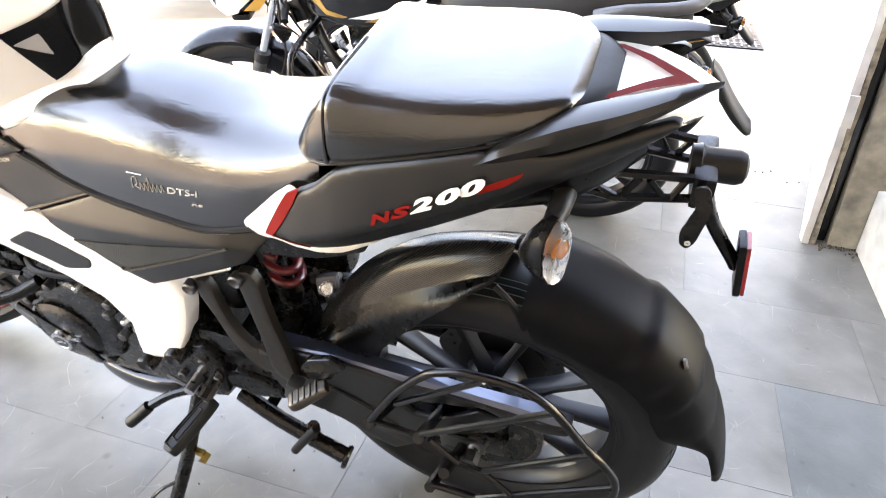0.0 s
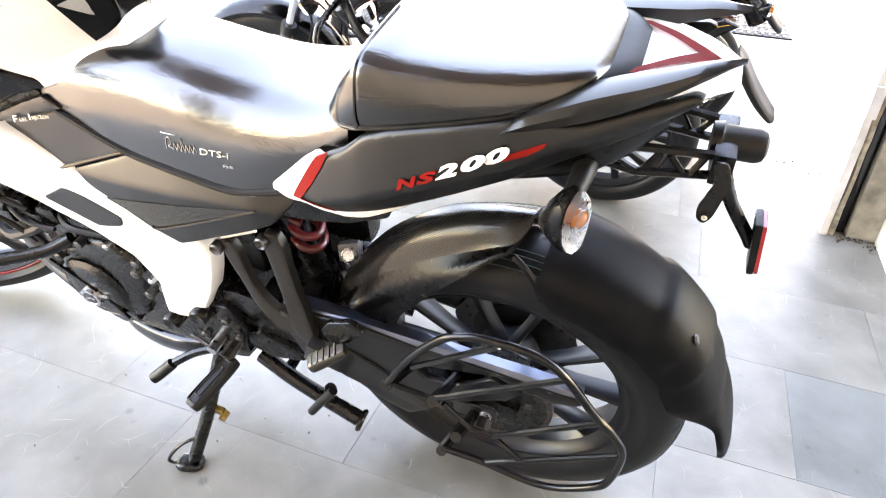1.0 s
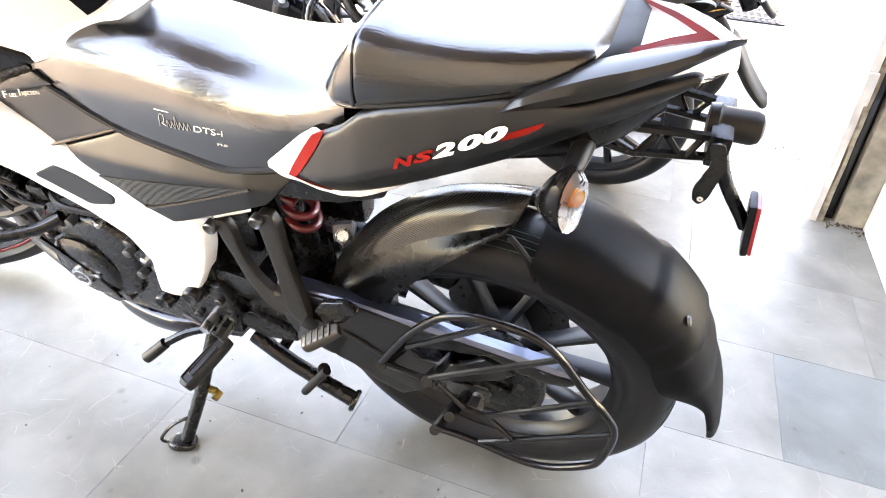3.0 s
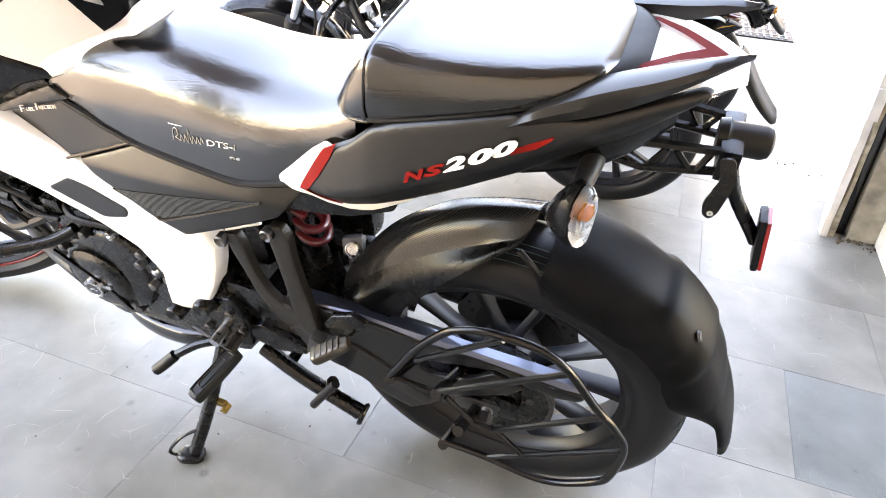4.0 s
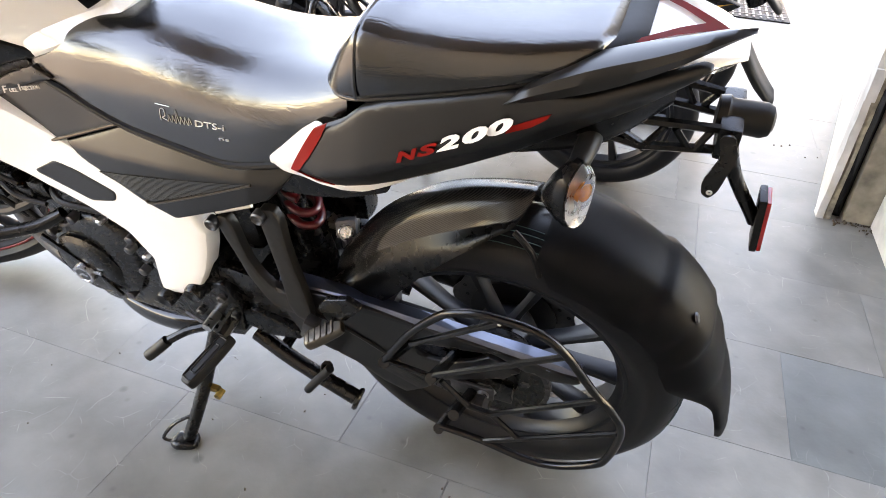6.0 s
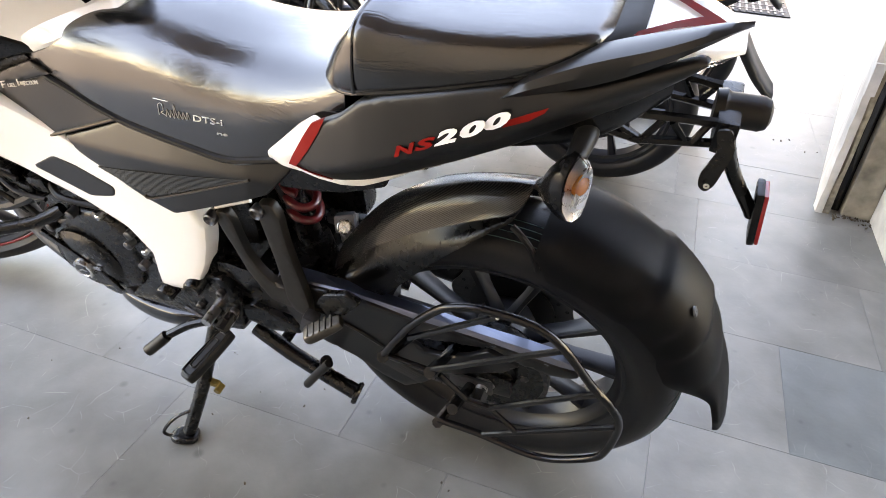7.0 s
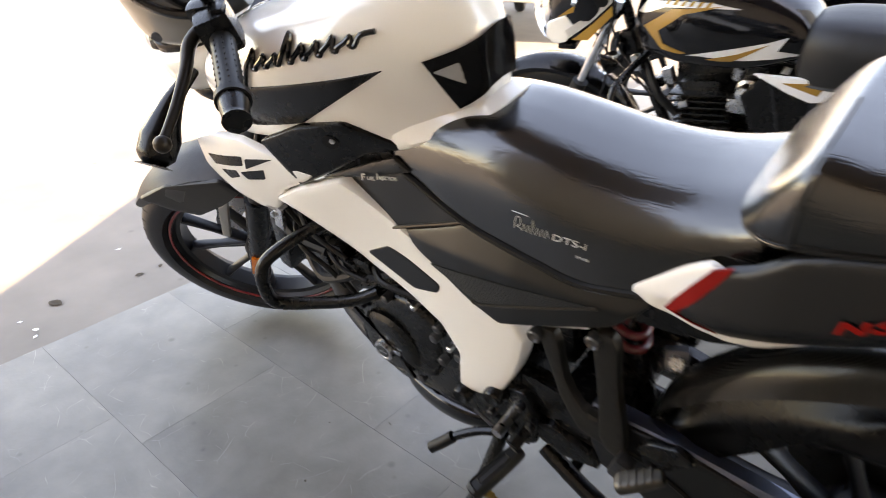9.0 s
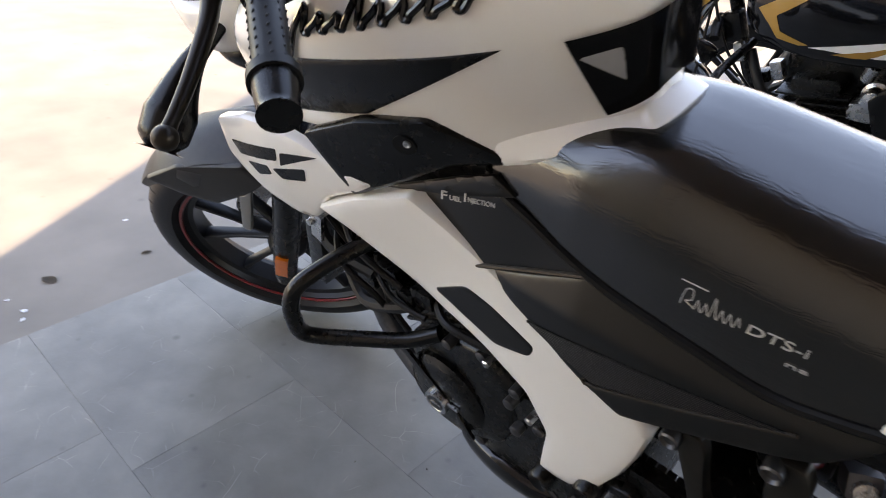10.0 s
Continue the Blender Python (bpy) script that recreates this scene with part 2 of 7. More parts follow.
def stone(name, a, b_, rough, scale, scratch=0.0):
    """Stone slab or ground: clouds, specks and fine scratches."""
    m = mat(name, a, rough, var=0.14, scale=scale, bump=0.12, bump_scale=scale * 12, tint=b_, rough_var=0.25, random_value=0.05)
    n, l = m.node_tree.nodes, m.node_tree.links
    bs = n["Principled BSDF"]
    src = bs.inputs["Base Color"].links[0].from_socket
    tc = n.new("ShaderNodeTexCoord")
    v = n.new("ShaderNodeTexVoronoi")
    v.inputs["Scale"].default_value = scale * 1.2
    l.new(tc.outputs["Object"], v.inputs["Vector"])
    r = n.new("ShaderNodeMapRange")
    r.inputs["From Min"].default_value, r.inputs["From Max"].default_value = 0.02, 0.09
    r.inputs["To Min"].default_value, r.inputs["To Max"].default_value = 0.75, 1.0
    l.new(v.outputs["Distance"], r.inputs["Value"])
    mx = n.new("ShaderNodeMix")
    mx.data_type, mx.blend_type = "RGBA", "MULTIPLY"
    mx.inputs["Factor"].default_value = 1.0
    l.new(src, mx.inputs["A"])
    l.new(r.outputs[0], mx.inputs["B"])
    last = mx.outputs["Result"]
    for k, (scale2, width) in enumerate(((9.0, 0.008), (17.0, 0.012), (5.0, 0.0040)) if scratch else ()):
        # pale hairline scratches: broken pieces of a crooked net
        geo = n.new("ShaderNodeNewGeometry")
        bend = n.new("ShaderNodeTexNoise")
        bend.inputs["Scale"].default_value, bend.inputs["Detail"].default_value = 5.0 + 3 * k, 2
        l.new(geo.outputs["Position"], bend.inputs["Vector"])
        add = n.new("ShaderNodeVectorMath")
        add.operation = "MULTIPLY_ADD"
        add.inputs[1].default_value = (0.09, 0.09, 0.0)
        l.new(bend.outputs["Color"], add.inputs[0])
        l.new(geo.outputs["Position"], add.inputs[2])
        net = n.new("ShaderNodeTexVoronoi")
        net.voronoi_dimensions, net.feature = "2D", "DISTANCE_TO_EDGE"
        net.inputs["Scale"].default_value = scale2
        l.new(add.outputs[0], net.inputs["Vector"])
        line = n.new("ShaderNodeMapRange")
        line.inputs["From Max"].default_value, line.inputs["To Min"].default_value, line.inputs["To Max"].default_value = width, scratch, 0.0
        l.new(net.outputs["Distance"], line.inputs["Value"])
        gap = n.new("ShaderNodeTexNoise")
        gap.inputs["Scale"].default_value, gap.inputs["Detail"].default_value = 8.0 + 5 * k, 3
        l.new(geo.outputs["Position"], gap.inputs["Vector"])
        keep = n.new("ShaderNodeMapRange")
        keep.inputs["From Min"].default_value, keep.inputs["From Max"].default_value = 0.56, 0.66
        l.new(gap.outputs["Fac"], keep.inputs["Value"])
        both_f = n.new("ShaderNodeMath")
        both_f.operation = "MULTIPLY"
        l.new(line.outputs[0], both_f.inputs[0])
        l.new(keep.outputs[0], both_f.inputs[1])
        m2 = n.new("ShaderNodeMix")
        m2.data_type = "RGBA"
        m2.inputs["B"].default_value = (0.40, 0.385, 0.34, 1)
        l.new(both_f.outputs[0], m2.inputs["Factor"])
        l.new(last, m2.inputs["A"])
        last = m2.outputs["Result"]
    if scratch:
        # dark smears and spots at hand size
        geo = n.new("ShaderNodeNewGeometry")
        sm = n.new("ShaderNodeTexNoise")
        sm.inputs["Scale"].default_value, sm.inputs["Detail"].default_value, sm.inputs["Distortion"].default_value = 4.5, 6, 0.8
        l.new(geo.outputs["Position"], sm.inputs["Vector"])
        sp = n.new("ShaderNodeTexVoronoi")
        sp.inputs["Scale"].default_value = 3.7
        l.new(geo.outputs["Position"], sp.inputs["Vector"])
        for tex, out, a0, a1, lo in ((sm, "Fac", 0.30, 0.55, 0.80), (sp, "Distance", 0.025, 0.05, 0.62)):
            rg = n.new("ShaderNodeMapRange")
            rg.inputs["From Min"].default_value, rg.inputs["From Max"].default_value, rg.inputs["To Min"].default_value = a0, a1, lo
            l.new(tex.outputs[out], rg.inputs["Value"])
            m3 = n.new("ShaderNodeMix")
            m3.data_type, m3.blend_type = "RGBA", "MULTIPLY"
            m3.inputs["Factor"].default_value = 1.0
            l.new(last, m3.inputs["A"])
            l.new(rg.outputs[0], m3.inputs["B"])
            last = m3.outputs["Result"]
    l.new(last, bs.inputs["Base Color"])
    return m


SLAB = stone("grey_stone_slab", (0.118, 0.112, 0.096), (0.188, 0.181, 0.160), 0.40, 9, 0.60)
SLAB_DARK = stone("blue_grey_stone_slab", (0.102, 0.109, 0.102), (0.146, 0.154, 0.145), 0.42, 9, 0.2)
GROUT = mat("joint_filler", (0.065, 0.062, 0.055), 0.7, var=0.5, scale=22, tint=(0.20, 0.195, 0.185))
SAND = stone("dusty_concrete_ground", (0.125, 0.113, 0.095), (0.190, 0.173, 0.150), 0.9, 5)


# ---------------------------------------------------------------- building tools
from mathutils import geometry

def part(name, bm, material, parent=None, label="", smooth=True):
    me = bpy.data.meshes.new(name)
    bmesh.ops.recalc_face_normals(bm, faces=bm.faces)
    for f in bm.faces:
        f.smooth = smooth
    bm.to_mesh(me)
    bm.free()
    me.materials.append(material)
    if smooth:
        me.set_sharp_from_angle(angle=radians(38))
    ob = new(name, me)
    ob.parent = parent
    if label:
        tagged(ob, label)
    return ob


def thing(name, m, label, category, group=""):
    ob = new(name)
    ob.empty_display_size = 0.1
    ob.matrix_world = m
    return tagged(ob, label, category, group)


def grid_bm(rows, close_u=False, close_v=False, cap=False):
    """A surface through rows of points, row after row."""
    bm = bmesh.new()
    vs = [[bm.verts.new(p) for p in r] for r in rows]
    nu, nv = len(vs), len(vs[0])
    for i in range(nu if close_u else nu - 1):
        for j in range(nv if close_v else nv - 1):
            bm.faces.new((vs[i][j], vs[(i + 1) % nu][j], vs[(i + 1) % nu][(j + 1) % nv], vs[i][(j + 1) % nv]))
    if cap:
        bm.faces.new(vs[0])
        bm.faces.new(vs[-1])
    return bm


def spline(pts, n=6, closed=False):
    """Catmull-Rom through the points, n steps between neighbours."""
    P = [Vector(p) for p in pts]
    k = len(P)
    out = []
    for i in range(k if closed else k - 1):
        if closed:
            a, b, c, d = P[i - 1], P[i], P[(i + 1) % k], P[(i + 2) % k]
        else:
            a, b, c, d = P[max(i - 1, 0)], P[i], P[i + 1], P[min(i + 2, k - 1)]
        for s in range(n):
            t = s / n
            out.append(0.5 * ((2 * b) + (c - a) * t + (2 * a - 5 * b + 4 * c - d) * t * t + (3 * b - a - 3 * c + d) * t ** 3))
    if not closed:
        out.append(P[-1])
    return out


def tube(pts, r, n=10, smooth=4, closed=False, taper=None):
    """A round bar along the points. taper: radius at each given point."""
    path = spline(pts, smooth, closed) if smooth else [Vector(p) for p in pts]
    rad = [r] * len(path)
    if taper:
        rad = [taper[min(int(i / max(smooth, 1)), len(taper) - 2)] * (1 - (i / max(smooth, 1)) % 1) + taper[min(int(i / max(smooth, 1)) + 1, len(taper) - 1)] * ((i / max(smooth, 1)) % 1) for i in range(len(path))]
    rows, up = [], None
    for i, p in enumerate(path):
        a = path[i - 1] if (i or closed) else p
        b = path[(i + 1) % len(path)] if (i + 1 < len(path) or closed) else p
        d = (b - a).normalized()
        if up is None:
            up = d.orthogonal().normalized()
        up = (up - d * up.dot(d)).normalized()
        side = d.cross(up)
        rows.append([p + rad[i] * (math.cos(q) * up + math.sin(q) * side) for q in (2 * math.pi * j / n for j in range(n))])
    return grid_bm(rows, close_u=closed, close_v=True, cap=not closed)


def lathe(profile, centre, axis="y", n=48, closed=True):
    """Turns (along, radius) pairs round an axis through the centre."""
    c = Vector(centre)
    rows = []
    for i in range(n):
        q = 2 * math.pi * i / n
        row = []
        for a, r in profile:
            u, v = r * math.cos(q), r * math.sin(q)
            row.append(c + Vector({"x": (a, u, v), "y": (u, a, v), "z": (u, v, a)}[axis]))
        rows.append(row)
    return grid_bm(rows, close_u=True, close_v=closed)


def box(c, size, bevel=0.004, m=None, seg=2):
    bm = bmesh.new()
    bmesh.ops.create_cube(bm, size=1)
    bmesh.ops.scale(bm, vec=size, verts=bm.verts)
    if bevel:
        bmesh.ops.bevel(bm, geom=bm.edges[:], offset=min(bevel, min(size) * 0.45), segments=seg, affect="EDGES", profile=0.7)
    if m:
        bmesh.ops.transform(bm, matrix=m, verts=bm.verts)
    bmesh.ops.translate(bm, vec=c, verts=bm.verts)
    return bm


def join(*bms):
    out = bms[0]
    for b in bms[1:]:
        me = bpy.data.meshes.new("tmp")
        b.to_mesh(me)
        b.free()
        out.from_mesh(me)
        bpy.data.meshes.remove(me)
    return out


def moved(bm, m):
    bmesh.ops.transform(bm, matrix=m, verts=bm.verts)
    return bm


def mirrored(bm):
    out = bm.copy()
    for v in out.verts:
        v.co.y = -v.co.y
    return out


def rounded(poly, r=0.006, n=3):
    """Cuts the corners of an outline to short curves."""
    out, k = [], len(poly)
    for i in range(k):
        p, a, b = Vector(poly[i]), Vector(poly[i - 1]), Vector(poly[(i + 1) % k])
        u, v = (a - p), (b - p)
        q = min(r, u.length * 0.4, v.length * 0.4)
        s, e = p + u.normalized() * q, p + v.normalized() * q
        for j in range(n + 1):
            t = j / n
            out.append((1 - t) ** 2 * s + 2 * t * (1 - t) * p + t * t * e)
    return out


def edge_distance(p, poly):
    best = 9.0
    for i in range(len(poly)):
        a, b = poly[i - 1], poly[i]
        d = b - a
        t = max(0.0, min(1.0, (p - a).dot(d) / max(d.length_squared, 1e-12)))
        best = min(best, (a + t * d - p).length)
    return best


def spread(controls):
    """A smooth y(x, z) through control points (x, z, y)."""
    P = np.array([(a, b) for a, b, _ in controls])
    V = np.array([c for *_, c in controls])
    k = len(P)

    def phi(d):
        return np.where(d > 1e-9, d * d * np.log(np.maximum(d, 1e-9)), 0.0)
    A = np.zeros((k + 3, k + 3))
    A[:k, :k] = phi(np.linalg.norm(P[:, None] - P[None], axis=2)) + np.eye(k) * 1e-5
    A[:k, k], A[:k, k + 1:] = 1, P
    A[k, :k], A[k + 1:, :k] = 1, P.T
    w = np.linalg.lstsq(A, np.concatenate([V, np.zeros(3)]), rcond=None)[0]

    def at(x, z):
        d = np.linalg.norm(P - (x, z), axis=1)
        return float(phi(d) @ w[:k] + w[k] + w[k + 1] * x + w[k + 2] * z)
    return at


def panel(poly, surf, thick=0.004, edge=0.005, step=0.010, off=0.0, corner=0.006, side=1):
    """A shaped panel: an outline in (x, z), laid on the surface y = surf(x, z), with a rounded rim."""
    ring = rounded([Vector(p) for p in poly], corner) if corner else [Vector(p) for p in poly]
    dense = []
    for i in range(len(ring)):
        a, b = ring[i], ring[(i + 1) % len(ring)]
        k = max(1, int((b - a).length / step))
        dense += [a + (b - a) * (j / k) for j in range(k)]
    xs, zs = [p.x for p in dense], [p.y for p in dense]
    inner = []
    off2 = 0
    z = min(zs) + step * 0.5
    while z < max(zs):
        off2 ^= 1
        x = min(xs) + step * (0.25 + 0.5 * off2)
        while x < max(xs):
            p = Vector((x, z))
            hits = sum(1 for i in range(len(dense)) if (dense[i - 1].y > z) != (dense[i].y > z) and x < (dense[i].x - dense[i - 1].x) * (z - dense[i - 1].y) / (dense[i].y - dense[i - 1].y) + dense[i - 1].x)
            if hits % 2 and edge_distance(p, ring) > step * 0.45:
                inner.append(p)
            x += step
        z += step * 0.87
    if edge:
        area = sum(dense[i - 1].x * dense[i].y - dense[i].x * dense[i - 1].y for i in range(len(dense)))
        turn = 1 if area > 0 else -1
        inner = [p for p in inner if edge_distance(p, ring) > edge * 1.35]
        for depth in (0.3, 1.0):
            for i in range(len(dense)):
                d = (dense[(i + 1) % len(dense)] - dense[i - 1]).normalized()
                q = dense[i] + Vector((-d.y, d.x)) * (turn * edge * depth)
                if edge_distance(q, ring) > edge * depth * 0.93:
                    inner.append(q)
    verts, _, faces, *_ = geometry.delaunay_2d_cdt(dense + inner, [(i, (i + 1) % len(dense)) for i in range(len(dense))], [], 1, 1e-6)
    bm = bmesh.new()
    front, back = [], []
    for v in verts:
        d = edge_distance(v, ring)
        drop = 0.0
        if edge and d < edge:
            drop = edge * (1 - math.sqrt(max(0.0, 1 - (1 - d / edge) ** 2))) * 0.7
        y = surf(v.x, v.y) + off - drop
        front.append(bm.verts.new((v.x, side * y, v.y)))
        back.append(bm.verts.new((v.x, side * (y - thick), v.y)))
    seen = {}
    for f in faces:
        bm.faces.new([front[i] for i in f])
        bm.faces.new([back[i] for i in reversed(f)])
        for i in range(len(f)):
            a, b = f[i], f[(i + 1) % len(f)]
            seen[(a, b)] = 1
    for a, b in seen:
        if (b, a) not in seen:
            bm.faces.new((front[b], front[a], back[a], back[b]))
    return bm


def loft(stations, profile, n=4):
    """A body along x. stations: (x, half width, low z, top z); profile: (share of half width, share of height), from the top middle down the side."""
    st = spline([(a, b, c) for a, b, c, d in stations], n)
    tp = spline([(a, d, 0) for a, b, c, d in stations], n)
    side = spline([(u, v, 0) for u, v in profile], 4)
    rows = []
    for s, t in zip(st, tp):
        x, w, lo, hi = s.x, s.y, s.z, t.y
        half = [(x, p.x * w, lo + p.y * (hi - lo)) for p in side]
        rows.append(half + [(a, -b, c) for a, b, c in reversed(half[1:])])
    return grid_bm(rows, close_v=True, cap=True)


def text(words, size, m, material, parent, name="lettering", depth=0.0006, shear=0.0, label="", fit=None, bold=0.0):
    """Raised lettering, turned into a mesh."""
    cu = bpy.data.curves.new(name, "FONT")
    cu.body, cu.size, cu.extrude, cu.shear, cu.resolution_u, cu.offset = words, size, depth, shear, 3, bold
    tmp = new("tmp_text", cu)
    me = bpy.data.meshes.new_from_object(tmp.evaluated_get(bpy.context.evaluated_depsgraph_get()))
    bpy.data.objects.remove(tmp)
    if fit:
        w = max(v.co.x for v in me.vertices) - min(v.co.x for v in me.vertices)
        for v in me.vertices:
            v.co.x *= fit / w
    me.transform(m)
    me.materials.clear()
    me.materials.append(material)
    ob = new(name, me)
    ob.parent = parent
    if label:
        tagged(ob, label)
    return ob


def side_frame(x, y, z, dx, dz, lean=0.0):
    """A frame for lettering on a left-hand side: reads towards the tail, along (dx, dz)."""
    r = Vector((dx, 0, dz)).normalized()
    out = Vector((0, 1, lean)).normalized()
    out = (out - r * out.dot(r)).normalized()
    up = out.cross(r)
    return Matrix.Translation((x, y, z)) @ Matrix((r, up, out)).transposed().to_4x4()


# ---------------------------------------------------------------- the place
ground = part("ground", box((0, 0, -0.55), (400, 400, 1.04), 0), SAND, None, smooth=False)
tagged(ground, "dusty grey-beige concrete ground, partly in sun", "ground", kind="structure")
floor_bed = part("floor", box((-2.6, -0.75, -0.02), (8.78, 11.5, 0.03), 0), GROUT, None, smooth=False)
tagged(floor_bed, "floor of grey polished stone slabs with thin dark joints", "floor", kind="structure")
kerb = part("kerb", box((1.795, -0.75, -0.023), (0.012, 11.5, 0.034), 0.003), SAND, floor_bed)


def block(outline, low, high):
    bm = bmesh.new()
    lo = [bm.verts.new((x, y, low)) for x, y in outline]
    hi = [bm.verts.new((x, y, high)) for x, y in outline]
    bm.faces.new(lo)
    bm.faces.new(hi)
    for i in range(len(lo)):
        j = (i + 1) % len(lo)
        bm.faces.new((lo[i], lo[j], hi[j], hi[i]))
    return bm


# unseen block added to hold off the sun and give blacks a brown reflection
shade_block = part("wall_south", block([(1.41, 1.800), (-4.36, 11.0), (-19, 11.0), (-19, 2.20), (1.03, 2.20), (1.27, 1.84)], -0.03, 7.7), SHADE_BROWN, None, smooth=False)
tagged(shade_block, "tall unseen brown wall added to shade the forecourt", "wall", kind="structure")

# overhead sheet added out of view: cuts sky light and darkens upward reflections
canopy = part("ceiling_shade", block([(1.03, 2.19), (-19, 2.19), (-19, -0.50), (1.75, -0.50), (1.75, 1.20), (1.60, 1.42), (1.40, 1.79), (1.27, 1.83)], 3.05, 3.20), OVERHEAD_BROWN, None, smooth=False)
tagged(canopy, "unseen dark brown sheet added overhead to block the sky", "canopy", kind="structure")

# pillar at the doorway: white inner face, worn stone edge, dark shutter channel, stained outer face
pillar = part("wall_pillar", block([(-0.742, -1.346), (-1.154, -3.49), (-1.60, -3.49), (-1.60, -1.565), (-0.819, -1.565), (-0.819, -1.346)], -0.005, 3.0), PLASTER, None, smooth=False)
tagged(pillar, "white plastered doorway wall with a worn stone edge", "wall", kind="structure")
rough_edge = random.Random(5)


def worn_strip(x0, x1, y0, y1, z1, wear):
    """A stone strip with a chipped, uneven face."""
    rows = []
    for k in range(61):
        z = z1 * k / 60
        w = [wear * rough_edge.random() ** 2 for _ in range(4)]
        rows.append([(x0 + w[0], y0, z), (x1 - w[1], y0, z), (x1 - w[2], y1 - w[3], z), ((x0 + x1) / 2, y1 - w[0] * 0.6, z), (x0 + w[1] * 0.5, y1 - w[1], z)])
    return grid_bm(rows, close_v=True, cap=True)


part("plaster_edge", worn_strip(-0.762, -0.738, -1.346, -1.294, 3.0, 0.003), PLASTER, pillar, "chipped plaster edge")
part("stone_edge", worn_strip(-0.782, -0.760, -1.345, -1.297, 3.0, 0.011), JAMB, pillar, "worn brown stone edge")
part("shutter_channel", box((-0.798, -1.341, 1.5), (0.038, 0.008, 3.0), 0.002), GLOSS, pillar, "dark steel shutter channel")
part("edge_chip", box((-0.752, -1.292, 0.46), (0.030, 0.018, 0.10), 0.004), PLASTER, pillar, "loose white tile edge")
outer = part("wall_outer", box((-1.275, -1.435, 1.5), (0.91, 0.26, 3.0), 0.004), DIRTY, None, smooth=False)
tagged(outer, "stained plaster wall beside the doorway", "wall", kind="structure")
plinth = part("wall_plinth", box((-1.285, -1.08, 0.11), (0.76, 0.44, 0.22), 0.006), PLASTER, None, smooth=False)
tagged(plinth, "low white plastered plinth along the wall", "plinth", kind="structure")
step_far = part("wall_far", box((-2.2, -6.3, 0.10), (6.0, 0.5, 0.24), 0.01), CONCRETE, None)
tagged(step_far, "low grey concrete step at the far side", "step", kind="structure")


# white wall added beyond the view, a bright surface for low reflections
bounce_wall = part("wall_north", box((2.0, -15.0, 1.9), (34.0, 0.3, 4.0), 0), PLASTER, None, smooth=False)
tagged(bounce_wall, "unseen plain white wall added to reflect light across the yard", "wall", kind="structure")


# ---------------------------------------------------------------- motorcycle: frame of reference
# x towards the front wheel, y to the rider's left, z up, rear tyre's foot at the origin
LEAN_DEG, STEER_DEG, RAKE = 14.47, 35.1, radians(25)
moto = thing("motorcycle", pose(0, 0, 0, -LEAN_DEG, 0, 0), "white and matte black street motorcycle leaning on its side stand", "motorcycle")
AXLE = Vector((0, 0, 0.307))
HUB = Vector((1.363, 0, 0.296))
STEER = Matrix.Translation(HUB) @ Matrix.Rotation(radians(STEER_DEG), 4, Vector((-math.sin(RAKE), 0, math.cos(RAKE)))) @ Matrix.Translation(-HUB)


def both(name, bm, material, parent, label=""):
    """A left-hand part and its twin on the right."""
    twin = mirrored(bm)
    a = part(name, bm, material, parent, label)
    part(name, twin, material, parent, label)
    return a


def tyre_bm(centre, r, half, bead, bead_half):
    prof = []
    for k in range(15):
        q = math.pi * (k / 14)
        y = half * math.cos(q)
        h = (r - 0.052) + 0.052 * math.sin(q) ** 0.75
        prof.append((y, h))
    prof += [(-half * 0.99, r - 0.060), (-bead_half, bead), (-bead_half + 0.012, bead - 0.012), (bead_half - 0.012, bead - 0.012), (bead_half, bead), (half * 0.99, r - 0.060)]
    return lathe(prof, centre, "y", 96)


def tread_bm(centre, r, half, n=40):
    """Slanted tread sipes: dark bars laid on the crown, groove shade put into their colour."""
    bm = bmesh.new()
    for i in range(n):
        for s in (1, -1):
            for y0, y1, a in ((0.30, 0.86, 0.05), (0.10, 0.34, -0.03)):
                q0 = 2 * math.pi * (i + (0.5 if y0 < 0.2 else 0.0)) / n
                ring = []
                for k in range(4):
                    f = k / 3
                    y = s * half * (y0 + (y1 - y0) * f)
                    h = (r - 0.052) + 0.052 * max(0.0, 1 - (y / half) ** 2) ** 0.375 + 0.0009
                    ring.append((y, h, q0 + a * f * 2))
                for (ya, ha, qa), (yb, hb, qb) in zip(ring, ring[1:]):
                    w = 0.0028 / r
                    vs = [bm.verts.new(Vector(centre) + Vector((h * math.cos(q), y, h * math.sin(q)))) for y, h, q in ((ya, ha, qa - w), (ya, ha, qa + w), (yb, hb, qb + w), (yb, hb, qb - w))]
                    bm.faces.new(vs)
    return bm


